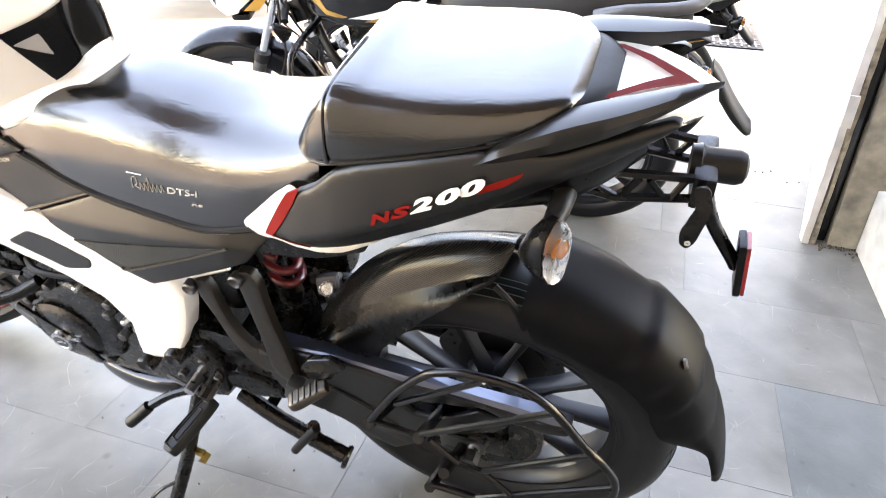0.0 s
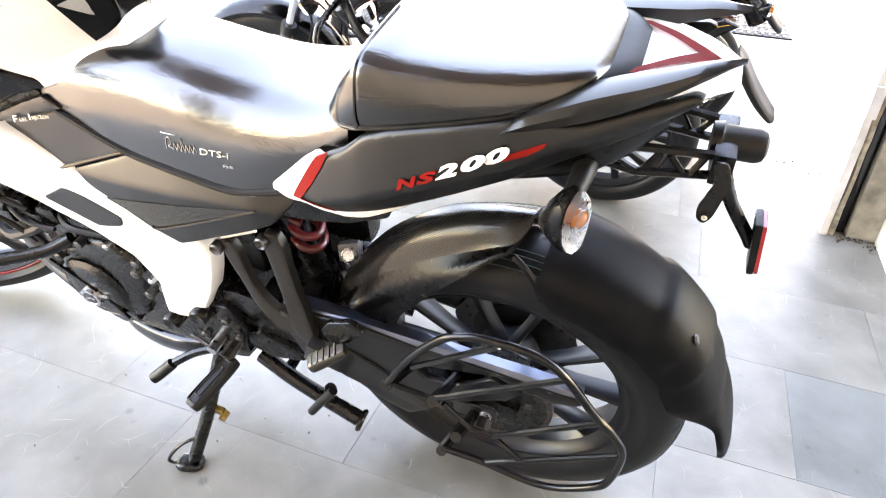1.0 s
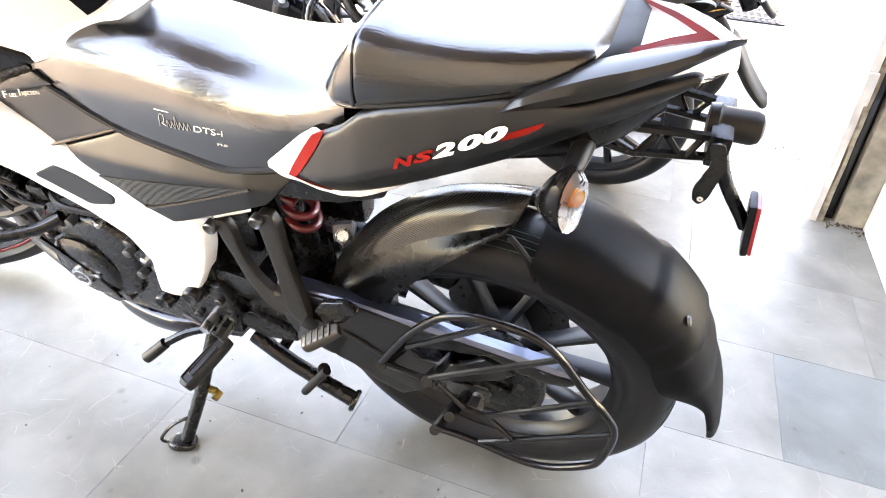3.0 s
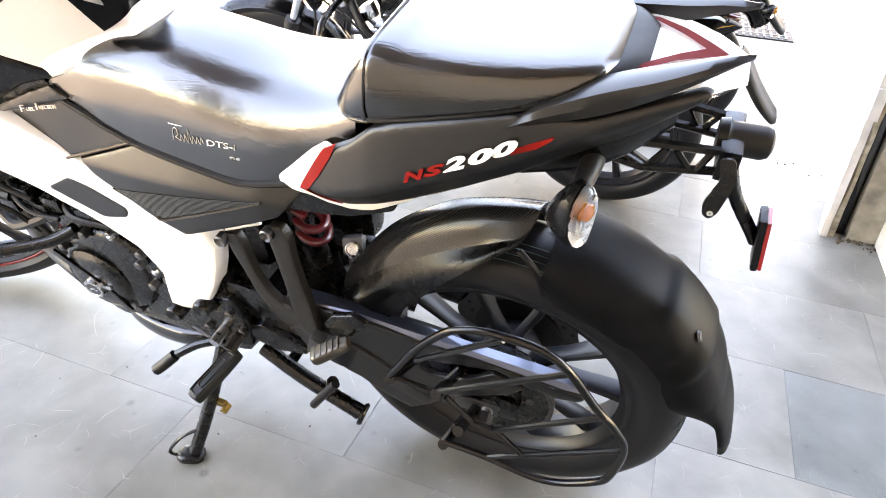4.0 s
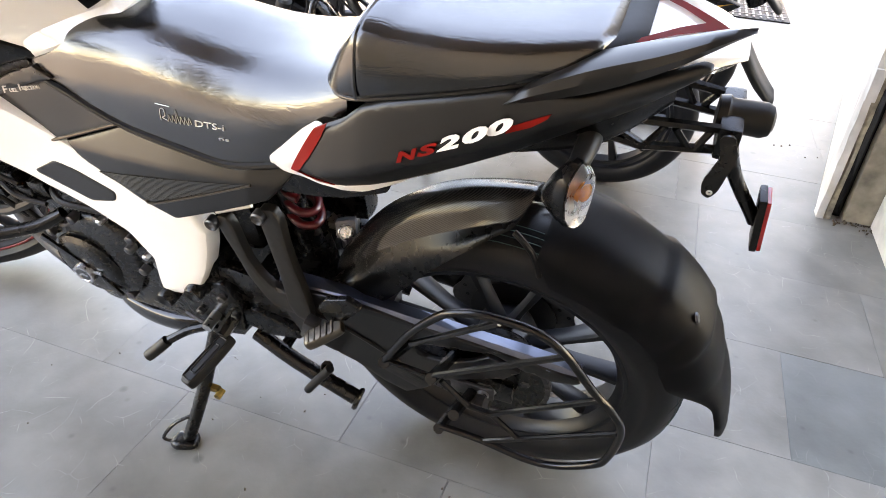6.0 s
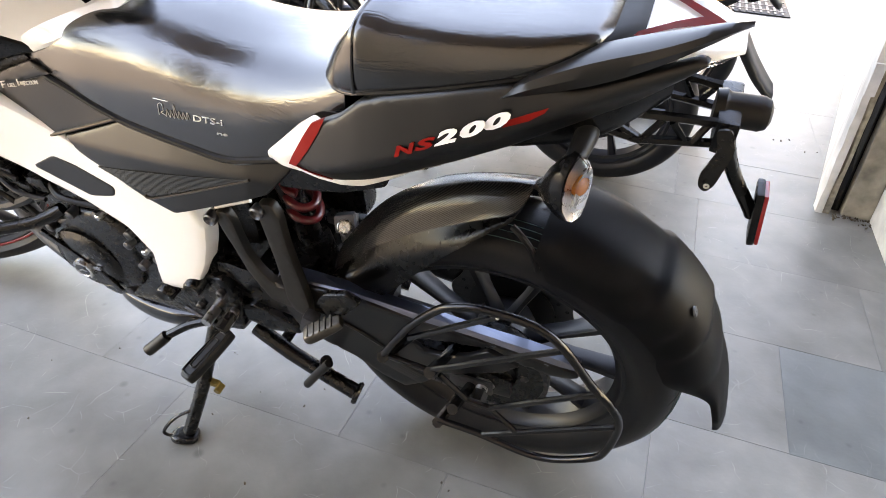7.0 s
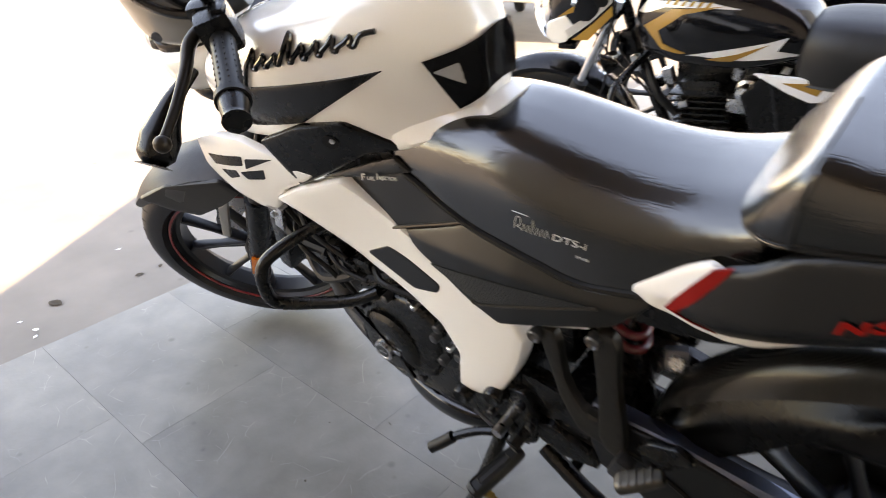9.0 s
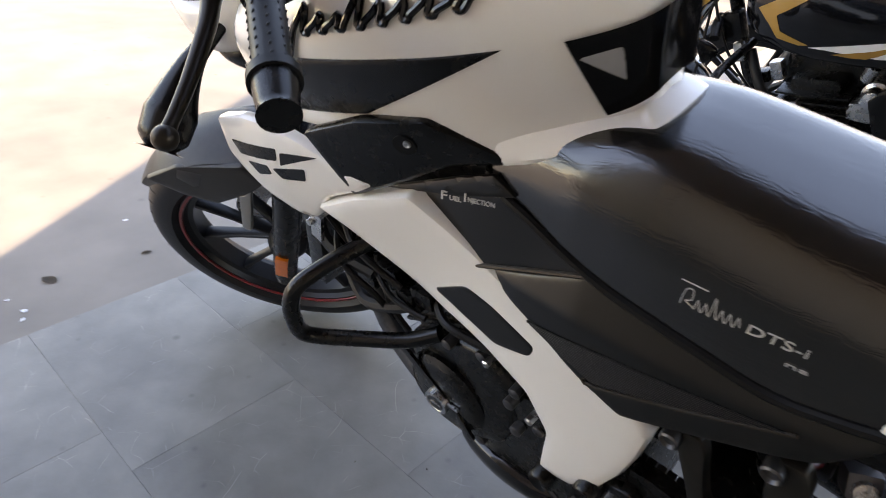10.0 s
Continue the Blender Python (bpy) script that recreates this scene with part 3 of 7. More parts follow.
def wheel(name, centre, r_out, half, hub_r, hub_half, spokes, width, parent, label="", m=None):
    """A cast wheel: barrel, hub and pairs of spokes."""
    m = m or Matrix.Identity(4)
    barrel = lathe([(-half, r_out), (-half, r_out - 0.010), (-half + 0.012, r_out - 0.014), (-half * 0.55, r_out - 0.024), (half * 0.55, r_out - 0.024), (half - 0.012, r_out - 0.014), (half, r_out - 0.010), (half, r_out), (half - 0.01, r_out + 0.004), (-half + 0.01, r_out + 0.004)], centre, "y", 80)
    ob = part(name, moved(barrel, m), RIM, parent, label)
    hub = lathe([(-hub_half, 0.012), (-hub_half, hub_r * 0.7), (-hub_half * 0.6, hub_r), (hub_half * 0.6, hub_r), (hub_half, hub_r * 0.7), (hub_half, 0.012)], centre, "y", 32)
    part("hub", moved(hub, m), RIM, ob)
    for i in range(spokes):
        for q in (-1, 1):
            t = 2 * math.pi * i / spokes + 0.35
            a0, a1 = t + q * 0.10, t + q * 0.30
            p0 = Vector(centre) + Vector((hub_r * 0.85 * math.cos(a0), 0, hub_r * 0.85 * math.sin(a0)))
            p1 = Vector(centre) + Vector(((r_out - 0.022) * math.cos(a1), 0, (r_out - 0.022) * math.sin(a1)))
            n = (p1 - p0).normalized().cross(Vector((0, 1, 0)))
            rows = []
            for f, w, h in ((0.0, width * 1.15, half * 0.45), (0.5, width * 0.85, half * 0.34), (1.0, width * 1.3, half * 0.42)):
                c = p0 + (p1 - p0) * f
                rows.append([c + n * (w * u) + Vector((0, h * v, 0)) for u, v in ((-1, -0.7), (-0.6, -1), (0.6, -1), (1, -0.7), (1, 0.7), (0.6, 1), (-0.6, 1), (-1, 0.7))])
            part("spoke", moved(grid_bm(rows, close_v=True, cap=True), m), RIM, ob)
    return ob


def disc_bm(centre, y, r0, r1, n=60, wave=0.0, holes=0):
    rows = []
    for i in range(n):
        q = 2 * math.pi * i / n
        k = r1 + wave * math.sin(q * 10)
        rows.append([Vector(centre) + Vector((r * math.cos(q), yy, r * math.sin(q))) for r, yy in ((r0, y - 0.002), (k, y - 0.002), (k, y + 0.002), (r0, y + 0.002))])
    return grid_bm(rows, close_u=True, close_v=True)


# ---- rear wheel
rear_wheel = wheel("rear_wheel", AXLE, 0.226, 0.046, 0.055, 0.06, 5, 0.0065, moto, "black cast alloy rear wheel")
part("tyre", tyre_bm(AXLE, 0.309, 0.066, 0.231, 0.054), RUBBER, rear_wheel, "wide black road tyre")
tagged(part("tread", tread_bm(AXLE, 0.309, 0.066), GROOVE_SHADE, rear_wheel), kind="stuff")

for ty in (0.016, 0.026, 0.036, 0.046):
    th = (0.309 - 0.052) + 0.052 * (1 - (ty / 0.066) ** 2) ** 0.375 + 0.0002
    part("tyre_line", lathe([(ty - 0.0007, th), (ty + 0.0007, th), (ty + 0.0007, th + 0.0006), (ty - 0.0007, th + 0.0006)], AXLE, "y", 80), TEAL, rear_wheel, "faint teal line on the new tread")
part("brake_disc", disc_bm(AXLE, -0.072, 0.072, 0.115, wave=0.004), DARK_STEEL, rear_wheel, "petal brake disc")
part("disc_carrier", lathe([(-0.070, 0.03), (-0.070, 0.078), (-0.064, 0.080), (-0.058, 0.060), (-0.058, 0.03)], AXLE, "y", 40), RIM, rear_wheel)
carrier = part("sprocket_carrier", lathe([(0.030, 0.020), (0.030, 0.082), (0.036, 0.086), (0.058, 0.084), (0.064, 0.074), (0.064, 0.020)], AXLE, "y", 48), ENGINE, rear_wheel, "round black sprocket carrier")
for k in range(5):
    q = 2 * math.pi * k / 5 + 0.5
    c = AXLE + Vector((0.062 * math.cos(q), 0, 0.062 * math.sin(q)))
    part("carrier_stud", lathe([(0.060, 0.001), (0.060, 0.0085), (0.078, 0.0085), (0.080, 0.006), (0.080, 0.001)], c, "y", 6), DARK_STEEL, carrier)
# drilled holes as flat dark dots, their inner shade put into the colour
for k in range(30):
    q = 2 * math.pi * k / 30
    c = AXLE + Vector(((0.090 + 0.012 * (k % 3 - 1)) * math.cos(q), 0, (0.090 + 0.012 * (k % 3 - 1)) * math.sin(q)))
    part("disc_hole", lathe([(-0.0697, 0.001), (-0.0697, 0.0036), (-0.0693, 0.0036), (-0.0693, 0.001)], c, "y", 10), GROOVE_SHADE, rear_wheel)


def sprocket():
    rows, n = [], 42
    for i in range(n * 4):
        q = 2 * math.pi * i / (n * 4)
        r = 0.098 + (0.005 if i % 4 < 2 else -0.003)
        rows.append([AXLE + Vector((k * math.cos(q), y, k * math.sin(q))) for k, y in ((0.050, 0.070), (r, 0.070), (r, 0.077), (0.050, 0.077))])
    return grid_bm(rows, close_u=True, close_v=True)


part("sprocket", sprocket(), ENGINE, rear_wheel, "toothed rear sprocket")
part("axle_nut", join(lathe([(0.06, 0.001), (0.06, 0.020), (0.104, 0.020), (0.104, 0.001)], AXLE, "y", 6), lathe([(0.10, 0.001), (0.10, 0.011), (0.122, 0.010), (0.122, 0.001)], AXLE, "y", 20)), STEEL, rear_wheel, "bright axle nut")

# ---- front wheel, turned with the steering
front_wheel = wheel("front_wheel", HUB, 0.228, 0.036, 0.042, 0.05, 5, 0.0058, moto, "black cast alloy front wheel turned to the left", STEER)
part("tyre", moved(tyre_bm(HUB, 0.298, 0.051, 0.231, 0.039), STEER), RUBBER, front_wheel, "black road tyre")
tagged(part("tread", moved(tread_bm(HUB, 0.298, 0.051, 44), STEER), GROOVE_SHADE, front_wheel), kind="stuff")
part("rim_tape", moved(disc_bm(HUB, 0.0390, 0.2205, 0.2260), STEER), RED_TAPE, front_wheel, "thin red rim stripe")
part("brake_disc", moved(disc_bm(HUB, -0.06, 0.07, 0.140, wave=0.005), STEER), STEEL, front_wheel, "petal brake disc")

# ---- fork, fender
AX = Vector((-math.sin(RAKE), 0, math.cos(RAKE)))


def on_fork(s, fwd=0.0, y=0.0):
    """A point s metres up the fork from the axle."""
    return HUB + AX * s + Vector((math.cos(RAKE), 0, math.sin(RAKE))) * fwd + Vector((0, y, 0))


for side in (1, -1):
    leg = part("fork_leg", moved(tube([on_fork(-0.03, -0.02, 0.085 * side), on_fork(0.0, -0.015, 0.09 * side), on_fork(0.20, -0.02, 0.095 * side), on_fork(0.30, -0.02, 0.095 * side)], 0.024, 16, 3, taper=[0.018, 0.024, 0.027, 0.027]), STEER), MATTE, moto, "black fork leg")
    part("fork_tube", moved(tube([on_fork(0.29, -0.02, 0.095 * side), on_fork(0.66, -0.02, 0.095 * side)], 0.0185, 14, 0), STEER), DARK_STEEL, leg)
    if side == 1:
        part("reflector", moved(box(on_fork(0.068, -0.016, 0.119), (0.026, 0.010, 0.066), 0.003, Matrix.Rotation(-RAKE, 4, "Y")), STEER), ORANGE, leg, "orange side reflector")
part("fork_bridge", moved(join(box(on_fork(0.47, -0.02), (0.07, 0.25, 0.04), 0.01, Matrix.Rotation(-RAKE, 4, "Y")), box(on_fork(0.66, -0.02), (0.07, 0.25, 0.03), 0.01, Matrix.Rotation(-RAKE, 4, "Y"))), STEER), SATIN, moto)


def front_fender():
    rows = []
    for k in range(26):
        q = radians(45 + 101 * k / 25)
        f = k / 25
        hw = 0.030 + 0.042 * min(1, f * 3.2) - 0.010 * max(0, f - 0.7) / 0.3
        drop = 0.012 + 0.052 * math.sin(math.pi * min(1, 0.12 + f)) ** 2
        r = 0.314 + 0.010 * math.sin(math.pi * f)
        row = []
        for y, d in ((-1, 1.0), (-1.02, 0.55), (-0.96, 0.22), (-0.7, 0.06), (-0.25, -0.02), (0, -0.06), (0.25, -0.02), (0.7, 0.06), (0.96, 0.22), (1.02, 0.55), (1, 1.0)):
            rr = r - d * drop
            row.append(HUB + Vector((rr * math.cos(q), y * hw, rr * math.sin(q))))
        rows.append(row)
    bm = grid_bm(rows)
    bmesh.ops.solidify(bm, geom=bm.faces[:], thickness=0.004)
    return bm


fender = part("front_fender", moved(front_fender(), STEER), FENDER, moto, "matte grey-black front fender")
FY = spread([(1.5, 0.57, 0.066), (1.28, 0.60, 0.082), (1.40, 0.48, 0.074), (1.3, 0.5, 0.088)])
for side in (1, -1):
    part("fender_wing", moved(panel([(1.520, 0.568), (1.43, 0.602), (1.29, 0.606), (1.255, 0.570), (1.310, 0.535), (1.40, 0.498), (1.46, 0.520)], FY, 0.006, 0.006, 0.012, side=side), STEER), BRACKET, fender)
    part("fender_stay", moved(panel([(1.335, 0.53), (1.30, 0.545), (1.365, 0.420), (1.385, 0.425)], FY, 0.008, 0.004, 0.01, side=side), STEER), SILVER, fender)


# ---- frame, engine
part("frame_backbone", join(tube([(1.03, 0, 0.86), (0.80, 0.06, 0.68), (0.56, 0.065, 0.54), (0.50, 0.07, 0.40)], 0.028, 10, 4), tube([(1.03, 0, 0.86), (0.80, -0.06, 0.68), (0.56, -0.065, 0.54), (0.50, -0.07, 0.40)], 0.028, 10, 4), tube([(0.58, 0.09, 0.66), (0.2, 0.08, 0.75), (-0.12, 0.05, 0.83)], 0.015, 8, 3), tube([(0.58, -0.09, 0.66), (0.2, -0.08, 0.75), (-0.12, -0.05, 0.83)], 0.015, 8, 3), tube([(1.03, 0, 0.78), (1.0, 0, 0.55), (0.9, 0, 0.42)], 0.022, 10, 3)), SATIN, moto, "black tubular frame")
engine = part("engine", join(box((0.64, 0, 0.36), (0.34, 0.23, 0.22), 0.03), box((0.80, 0, 0.50), (0.16, 0.17, 0.24), 0.02, Matrix.Rotation(radians(28), 4, "Y")), box((0.86, 0, 0.60), (0.14, 0.15, 0.10), 0.02, Matrix.Rotation(radians(28), 4, "Y")), box((0.55, 0, 0.46), (0.14, 0.19, 0.10), 0.02)), ENGINE, moto, "black single-cylinder engine")
EY = spread([(0.846, 0.411, 0.11), (0.74, 0.49, 0.115), (0.64, 0.53, 0.105), (0.62, 0.40, 0.118), (0.74, 0.37, 0.135), (0.80, 0.30, 0.11)])
part("engine_cover", panel([(0.850, 0.400), (0.846, 0.425), (0.790, 0.470), (0.742, 0.500), (0.690, 0.505), (0.640, 0.470), (0.632, 0.400), (0.660, 0.340), (0.720, 0.305), (0.785, 0.292), (0.820, 0.330)], EY, 0.035, 0.010, 0.012), ENGINE, engine)
part("alternator_cover", join(lathe([(0.10, 0.001), (0.10, 0.074), (0.128, 0.072), (0.136, 0.062), (0.139, 0.040), (0.139, 0.001)], (0.757, 0, 0.382), "y", 40), box((0.790, 0.139, 0.415), (0.10, 0.006, 0.016), 0.003, Matrix.Rotation(radians(-40), 4, "Y")), box((0.725, 0.139, 0.352), (0.07, 0.006, 0.014), 0.003, Matrix.Rotation(radians(-58), 4, "Y"))), ENGINE, engine, "round alternator cover")
part("cover_rim", lathe([(0.126, 0.062), (0.132, 0.060), (0.136, 0.064), (0.130, 0.074), (0.124, 0.074)], (0.757, 0, 0.382), "y", 44), ENGINE, engine)
for bx, by, bz in ((0.672, 0.122, 0.515), (0.606, 0.122, 0.45), (0.80, 0.118, 0.47)):
    part("bolt", lathe([(by - 0.01, 0.001), (by - 0.01, 0.0065), (by + 0.006, 0.0065), (by + 0.008, 0.004), (by + 0.008, 0.001)], (bx, 0, bz), "y", 6), STEEL, engine, "bright bolt head")
part("badge_wing", box((0.735, 0.142, 0.380), (0.022, 0.004, 0.007), 0.002, Matrix.Rotation(radians(8), 4, "Y")), STEEL, engine)
for pts, r in (([(0.78, 0.10, 0.55), (0.74, 0.125, 0.545), (0.69, 0.12, 0.535), (0.65, 0.11, 0.53)], 0.006), ([(0.90, 0.11, 0.56), (0.84, 0.13, 0.535), (0.78, 0.125, 0.525)], 0.0045), ([(0.97, 0.10, 0.60), (0.93, 0.14, 0.565), (0.88, 0.13, 0.515), (0.86, 0.12, 0.47)], 0.005)):
    part("cable", tube(pts, r, 8, 5), RUBBER_SOFT, engine)
part("badge", join(lathe([(0.138, 0.001), (0.138, 0.022), (0.1490, 0.021), (0.1495, 0.0165), (0.1485, 0.0155), (0.1485, 0.001)], (0.765, 0, 0.372), "y", 28)), STEEL, engine, "round silver badge with a dark centre")
part("badge_centre", join(lathe([(0.148, 0.001), (0.148, 0.0145), (0.1492, 0.0145), (0.1492, 0.001)], (0.765, 0, 0.372), "y", 24)), GLOSS, engine)
part("badge_mark", join(box((0.770, 0.1496, 0.372), (0.014, 0.0012, 0.004), 0.0005, Matrix.Rotation(radians(35), 4, "Y")), box((0.761, 0.1496, 0.373), (0.012, 0.0012, 0.004), 0.0005, Matrix.Rotation(radians(-20), 4, "Y"))), STEEL, engine)
for bx, by, bz in ((0.826, 0.116, 0.440), (0.745, 0.118, 0.497), (0.690, 0.110, 0.505), (0.640, 0.119, 0.455), (0.630, 0.121, 0.405), (0.70, 0.122, 0.315), (0.635, 0.112, 0.475), (0.60, 0.11, 0.42)):
    part("bolt", lathe([(by - 0.01, 0.001), (by - 0.01, 0.009), (by + 0.008, 0.009), (by + 0.010, 0.006), (by + 0.010, 0.001)], (bx, 0, bz), "y", 12), DARK_STEEL, engine)
part("sprocket_cover", panel([(0.635, 0.475), (0.575, 0.470), (0.520, 0.41), (0.515, 0.345), (0.560, 0.310), (0.62, 0.325), (0.640, 0.40)], EY, 0.03, 0.008, 0.012, off=-0.006), ENGINE, engine)
for i in range(7):
    part("cooling_fin", box((0.815 + 0.012 * i - 0.03, 0, 0.455 + 0.022 * i), (0.16, 0.185, 0.006), 0.002, Matrix.Rotation(radians(28), 4, "Y")), ENGINE, engine)
part("radiator", box((1.005, 0, 0.575), (0.035, 0.26, 0.25), 0.008, Matrix.Rotation(radians(-14), 4, "Y")), MATTE, moto, "black radiator behind the front wheel")
belly = part("belly_pan", loft([(0.80, 0.05, 0.245, 0.270), (0.77, 0.105, 0.215, 0.275), (0.70, 0.125, 0.190, 0.275), (0.62, 0.125, 0.195, 0.270), (0.55, 0.11, 0.22, 0.27)], [(0, 1), (0.8, 1), (1, 0.85), (0.97, 0.4), (0.7, 0.05), (0, 0)]), GLOSS, moto, "black belly silencer")
part("exhaust_pipe", tube([(0.92, 0.03, 0.60), (0.99, 0.05, 0.50), (0.95, 0.07, 0.36), (0.84, 0.085, 0.285), (0.72, 0.09, 0.272), (0.60, 0.08, 0.275)], 0.021, 12, 5), DARK_STEEL, moto, "dark exhaust downpipe")
for pts, r in (([(1.03, 0.05, 0.80), (1.00, 0.12, 0.70), (0.94, 0.12, 0.60), (0.90, 0.10, 0.52)], 0.006), ([(1.02, 0.08, 0.66), (0.97, 0.13, 0.58), (0.88, 0.12, 0.55)], 0.011), ([(1.00, 0.09, 0.52), (0.93, 0.12, 0.47), (0.85, 0.12, 0.50), (0.80, 0.11, 0.53)], 0.010), ([(0.95, 0.10, 0.63), (0.90, 0.13, 0.60), (0.82, 0.125, 0.56)], 0.005), ([(0.88, 0.11, 0.58), (0.86, 0.12, 0.50), (0.83, 0.12, 0.46)], 0.005)):
    part("hose", tube(pts, r, 8, 6), RUBBER_SOFT, moto)
for c, s in (((0.86, 0.10, 0.555), (0.05, 0.04, 0.035)), ((0.82, 0.11, 0.53), (0.035, 0.03, 0.04)), ((0.92, 0.10, 0.52), (0.04, 0.03, 0.05)), ((0.79, 0.105, 0.55), (0.04, 0.03, 0.03))):
    part("engine_fitting", box(c, s, 0.008), ENGINE, moto)

# ---- crash guard
part("crash_guard", tube([(0.850, 0.110, 0.625), (0.870, 0.150, 0.622), (0.893, 0.222, 0.608), (0.902, 0.243, 0.582), (0.908, 0.246, 0.545), (0.912, 0.240, 0.512), (0.900, 0.222, 0.494), (0.86, 0.190, 0.488), (0.80, 0.150, 0.490), (0.76, 0.120, 0.505)], 0.0118, 12, 5), SATIN, moto, "black tubular crash guard")

# ---- fuel tank
TANK_ST = [(0.532, 0.020, 0.868, 0.965), (0.540, 0.037, 0.858, 0.985), (0.556, 0.052, 0.845, 1.008), (0.583, 0.072, 0.832, 1.028), (0.612, 0.093, 0.822, 1.035), (0.65, 0.114, 0.814, 1.036), (0.70, 0.134, 0.808, 1.032), (0.78, 0.153, 0.805, 1.018), (0.86, 0.163, 0.800, 0.998), (0.94, 0.164, 0.790, 0.972), (1.00, 0.150, 0.785, 0.945), (1.04, 0.115, 0.79, 0.91)]
TANK_PR = [(0, 1), (0.35, 0.99), (0.62, 0.955), (0.82, 0.87), (0.95, 0.74), (1.0, 0.60), (0.97, 0.40), (0.90, 0.18), (0.80, 0.0), (0, 0)]
tank = part("fuel_tank", loft(TANK_ST, TANK_PR, 5), WHITE, moto, "white fuel tank")
_ts = spline([(a, b, c) for a, b, c, d in TANK_ST], 8)
_tt = [p.y for p in spline([(a, d, 0) for a, b, c, d in TANK_ST], 8)]
_tp = spline([(u, v, 0) for u, v in TANK_PR[:-1]], 8)


def tank_y(x, z):
    """The tank's left flank at (x, z)."""
    xs = [p.x for p in _ts]
    w = float(np.interp(x, xs, [p.y for p in _ts]))
    lo = float(np.interp(x, xs, [p.z for p in _ts]))
    hi = float(np.interp(x, xs, _tt))
    s = (z - lo) / (hi - lo)
    return w * float(np.interp(s, [p.y for p in reversed(_tp)], [p.x for p in reversed(_tp)]))


both("tank_flash", panel([(0.632, 0.936), (0.90, 0.892), (1.015, 0.845), (1.03, 0.81), (0.90, 0.818), (0.787, 0.846)], tank_y, 0.006, 0.003, 0.008, off=0.003, corner=0.003), MATTE, tank, "matte black tank inlay")


def pad_wrap():
    """The pad on both flanks and round the back of the tank."""
    rows = []
    for k in range(9):
        v = k / 8
        half = []
        for j in range(15):
            u = j / 14
            low, high = 0.872 + 0.026 * u, 0.943 + 0.026 * u
            z = low + (high - low) * v
            x0 = 0.561 + 0.027 * v
            x = x0 + (0.5335 - x0) * math.sin(u * math.pi / 2) ** 0.9
            y = (tank_y(max(x, 0.5345), z) + 0.005) * (1.0 if u < 0.85 else math.sqrt(max(0.0, 1 - ((u - 0.85) / 0.15) ** 2)))
            half.append(Vector((x - (0.006 if u > 0.85 else 0.006 * u / 0.85), y, z)))
        rows.append(half + [Vector((p.x, -p.y, p.z)) for p in reversed(half[:-1])])
    bm = grid_bm(rows)
    bmesh.ops.solidify(bm, geom=bm.faces[:], thickness=0.007)
    return bm


pad = part("tank_pad", pad_wrap(), GLOSS, tank, "black pad round the back of the tank")
part("pad_window", panel([(0.578, 0.928), (0.551, 0.937), (0.541, 0.903)], tank_y, 0.004, 0, 0.008, off=0.0072, corner=0.002), GREY, tank, "light grey triangle on the pad")


def skirt():
    """The tank's lower lip: it flares out over the front of the seat and round the back of the tank."""
    line = [(0.662, 0.104, 0.815, 1.0), (0.640, 0.102, 0.821, 1.0), (0.606, 0.096, 0.833, 0.95), (0.580, 0.086, 0.842, 0.85), (0.556, 0.075, 0.851, 0.7), (0.538, 0.064, 0.858, 0.55), (0.525, 0.052, 0.864, 0.45), (0.517, 0.038, 0.869, 0.4), (0.513, 0.020, 0.872, 0.4)]
    half = []
    for x, y, z, h in line:
        inner = tank_y(max(x + 0.016, 0.545), z + 0.022)
        inner = min(inner, y) if y > 0.03 else y * 0.8
        half.append([Vector((x + 0.020, inner - 0.006, z + 0.026 * h)), Vector((x + 0.012, inner + 0.25 * (y - inner), z + 0.016 * h)), Vector((x + 0.005, inner + 0.66 * (y - inner), z + 0.006 * h)), Vector((x, y, z)), Vector((x + 0.001, y - 0.002, z - 0.006)), Vector((x + 0.02, inner - 0.01, z - 0.008))])
    end = [Vector((0.534, 0, 0.884)), Vector((0.524, 0, 0.880)), Vector((0.517, 0, 0.876)), Vector((0.512, 0, 0.873)), Vector((0.513, 0, 0.867)), Vector((0.53, 0, 0.865))]
    rows = half + [end] + [[Vector((p.x, -p.y, p.z)) for p in r] for r in reversed(half)]
    cols = [spline([r[j] for r in rows], 4) for j in range(6)]
    return grid_bm([[c[i] for c in cols] for i in range(len(cols[0]))], close_v=True, cap=True)


part("tank_lip", skirt(), WHITE, tank, "white flared lower lip of the tank")


def script():
    """A raised wavy emblem: one slanted stroke that runs on."""
    def at(x, z, o=0.0045):
        return (x, tank_y(x, z) + o, z)
    x0, z0, x1, z1 = 0.842, 0.930, 0.655, 0.972
    dx, dz = x1 - x0, z1 - z0
    path = [at(0.866, 0.896), at(0.858, 0.905)]
    for k, h in enumerate((0.026, 0.017, 0.015, 0.036, 0.019, 0.018, 0.019, 0.014)):
        xa, za = x0 + dx * k / 8, z0 + dz * k / 8
        path += [at(xa + 0.002, za + 0.002), at(xa - 0.008, za + h * 0.6), at(xa - 0.014, za + h), at(xa - 0.016, za + h * 0.7), at(xa - 0.014, za + 0.004), at(xa - 0.020, za + 0.003)]
    path += [at(x1 - 0.004, z1 + 0.010), at(x1 - 0.022, z1 + 0.013)]
    return tube(path, 0.0036, 8, 3)


part("tank_emblem", script(), GLOSS, tank, "raised dark script emblem")
cap = part("fuel_cap", join(lathe([(0, 0.001), (0, 0.042), (0.006, 0.040), (0.008, 0.030), (0.008, 0.001)], (0.74, 0, 1.021), "z", 32)), SATIN, tank, "flush fuel cap")

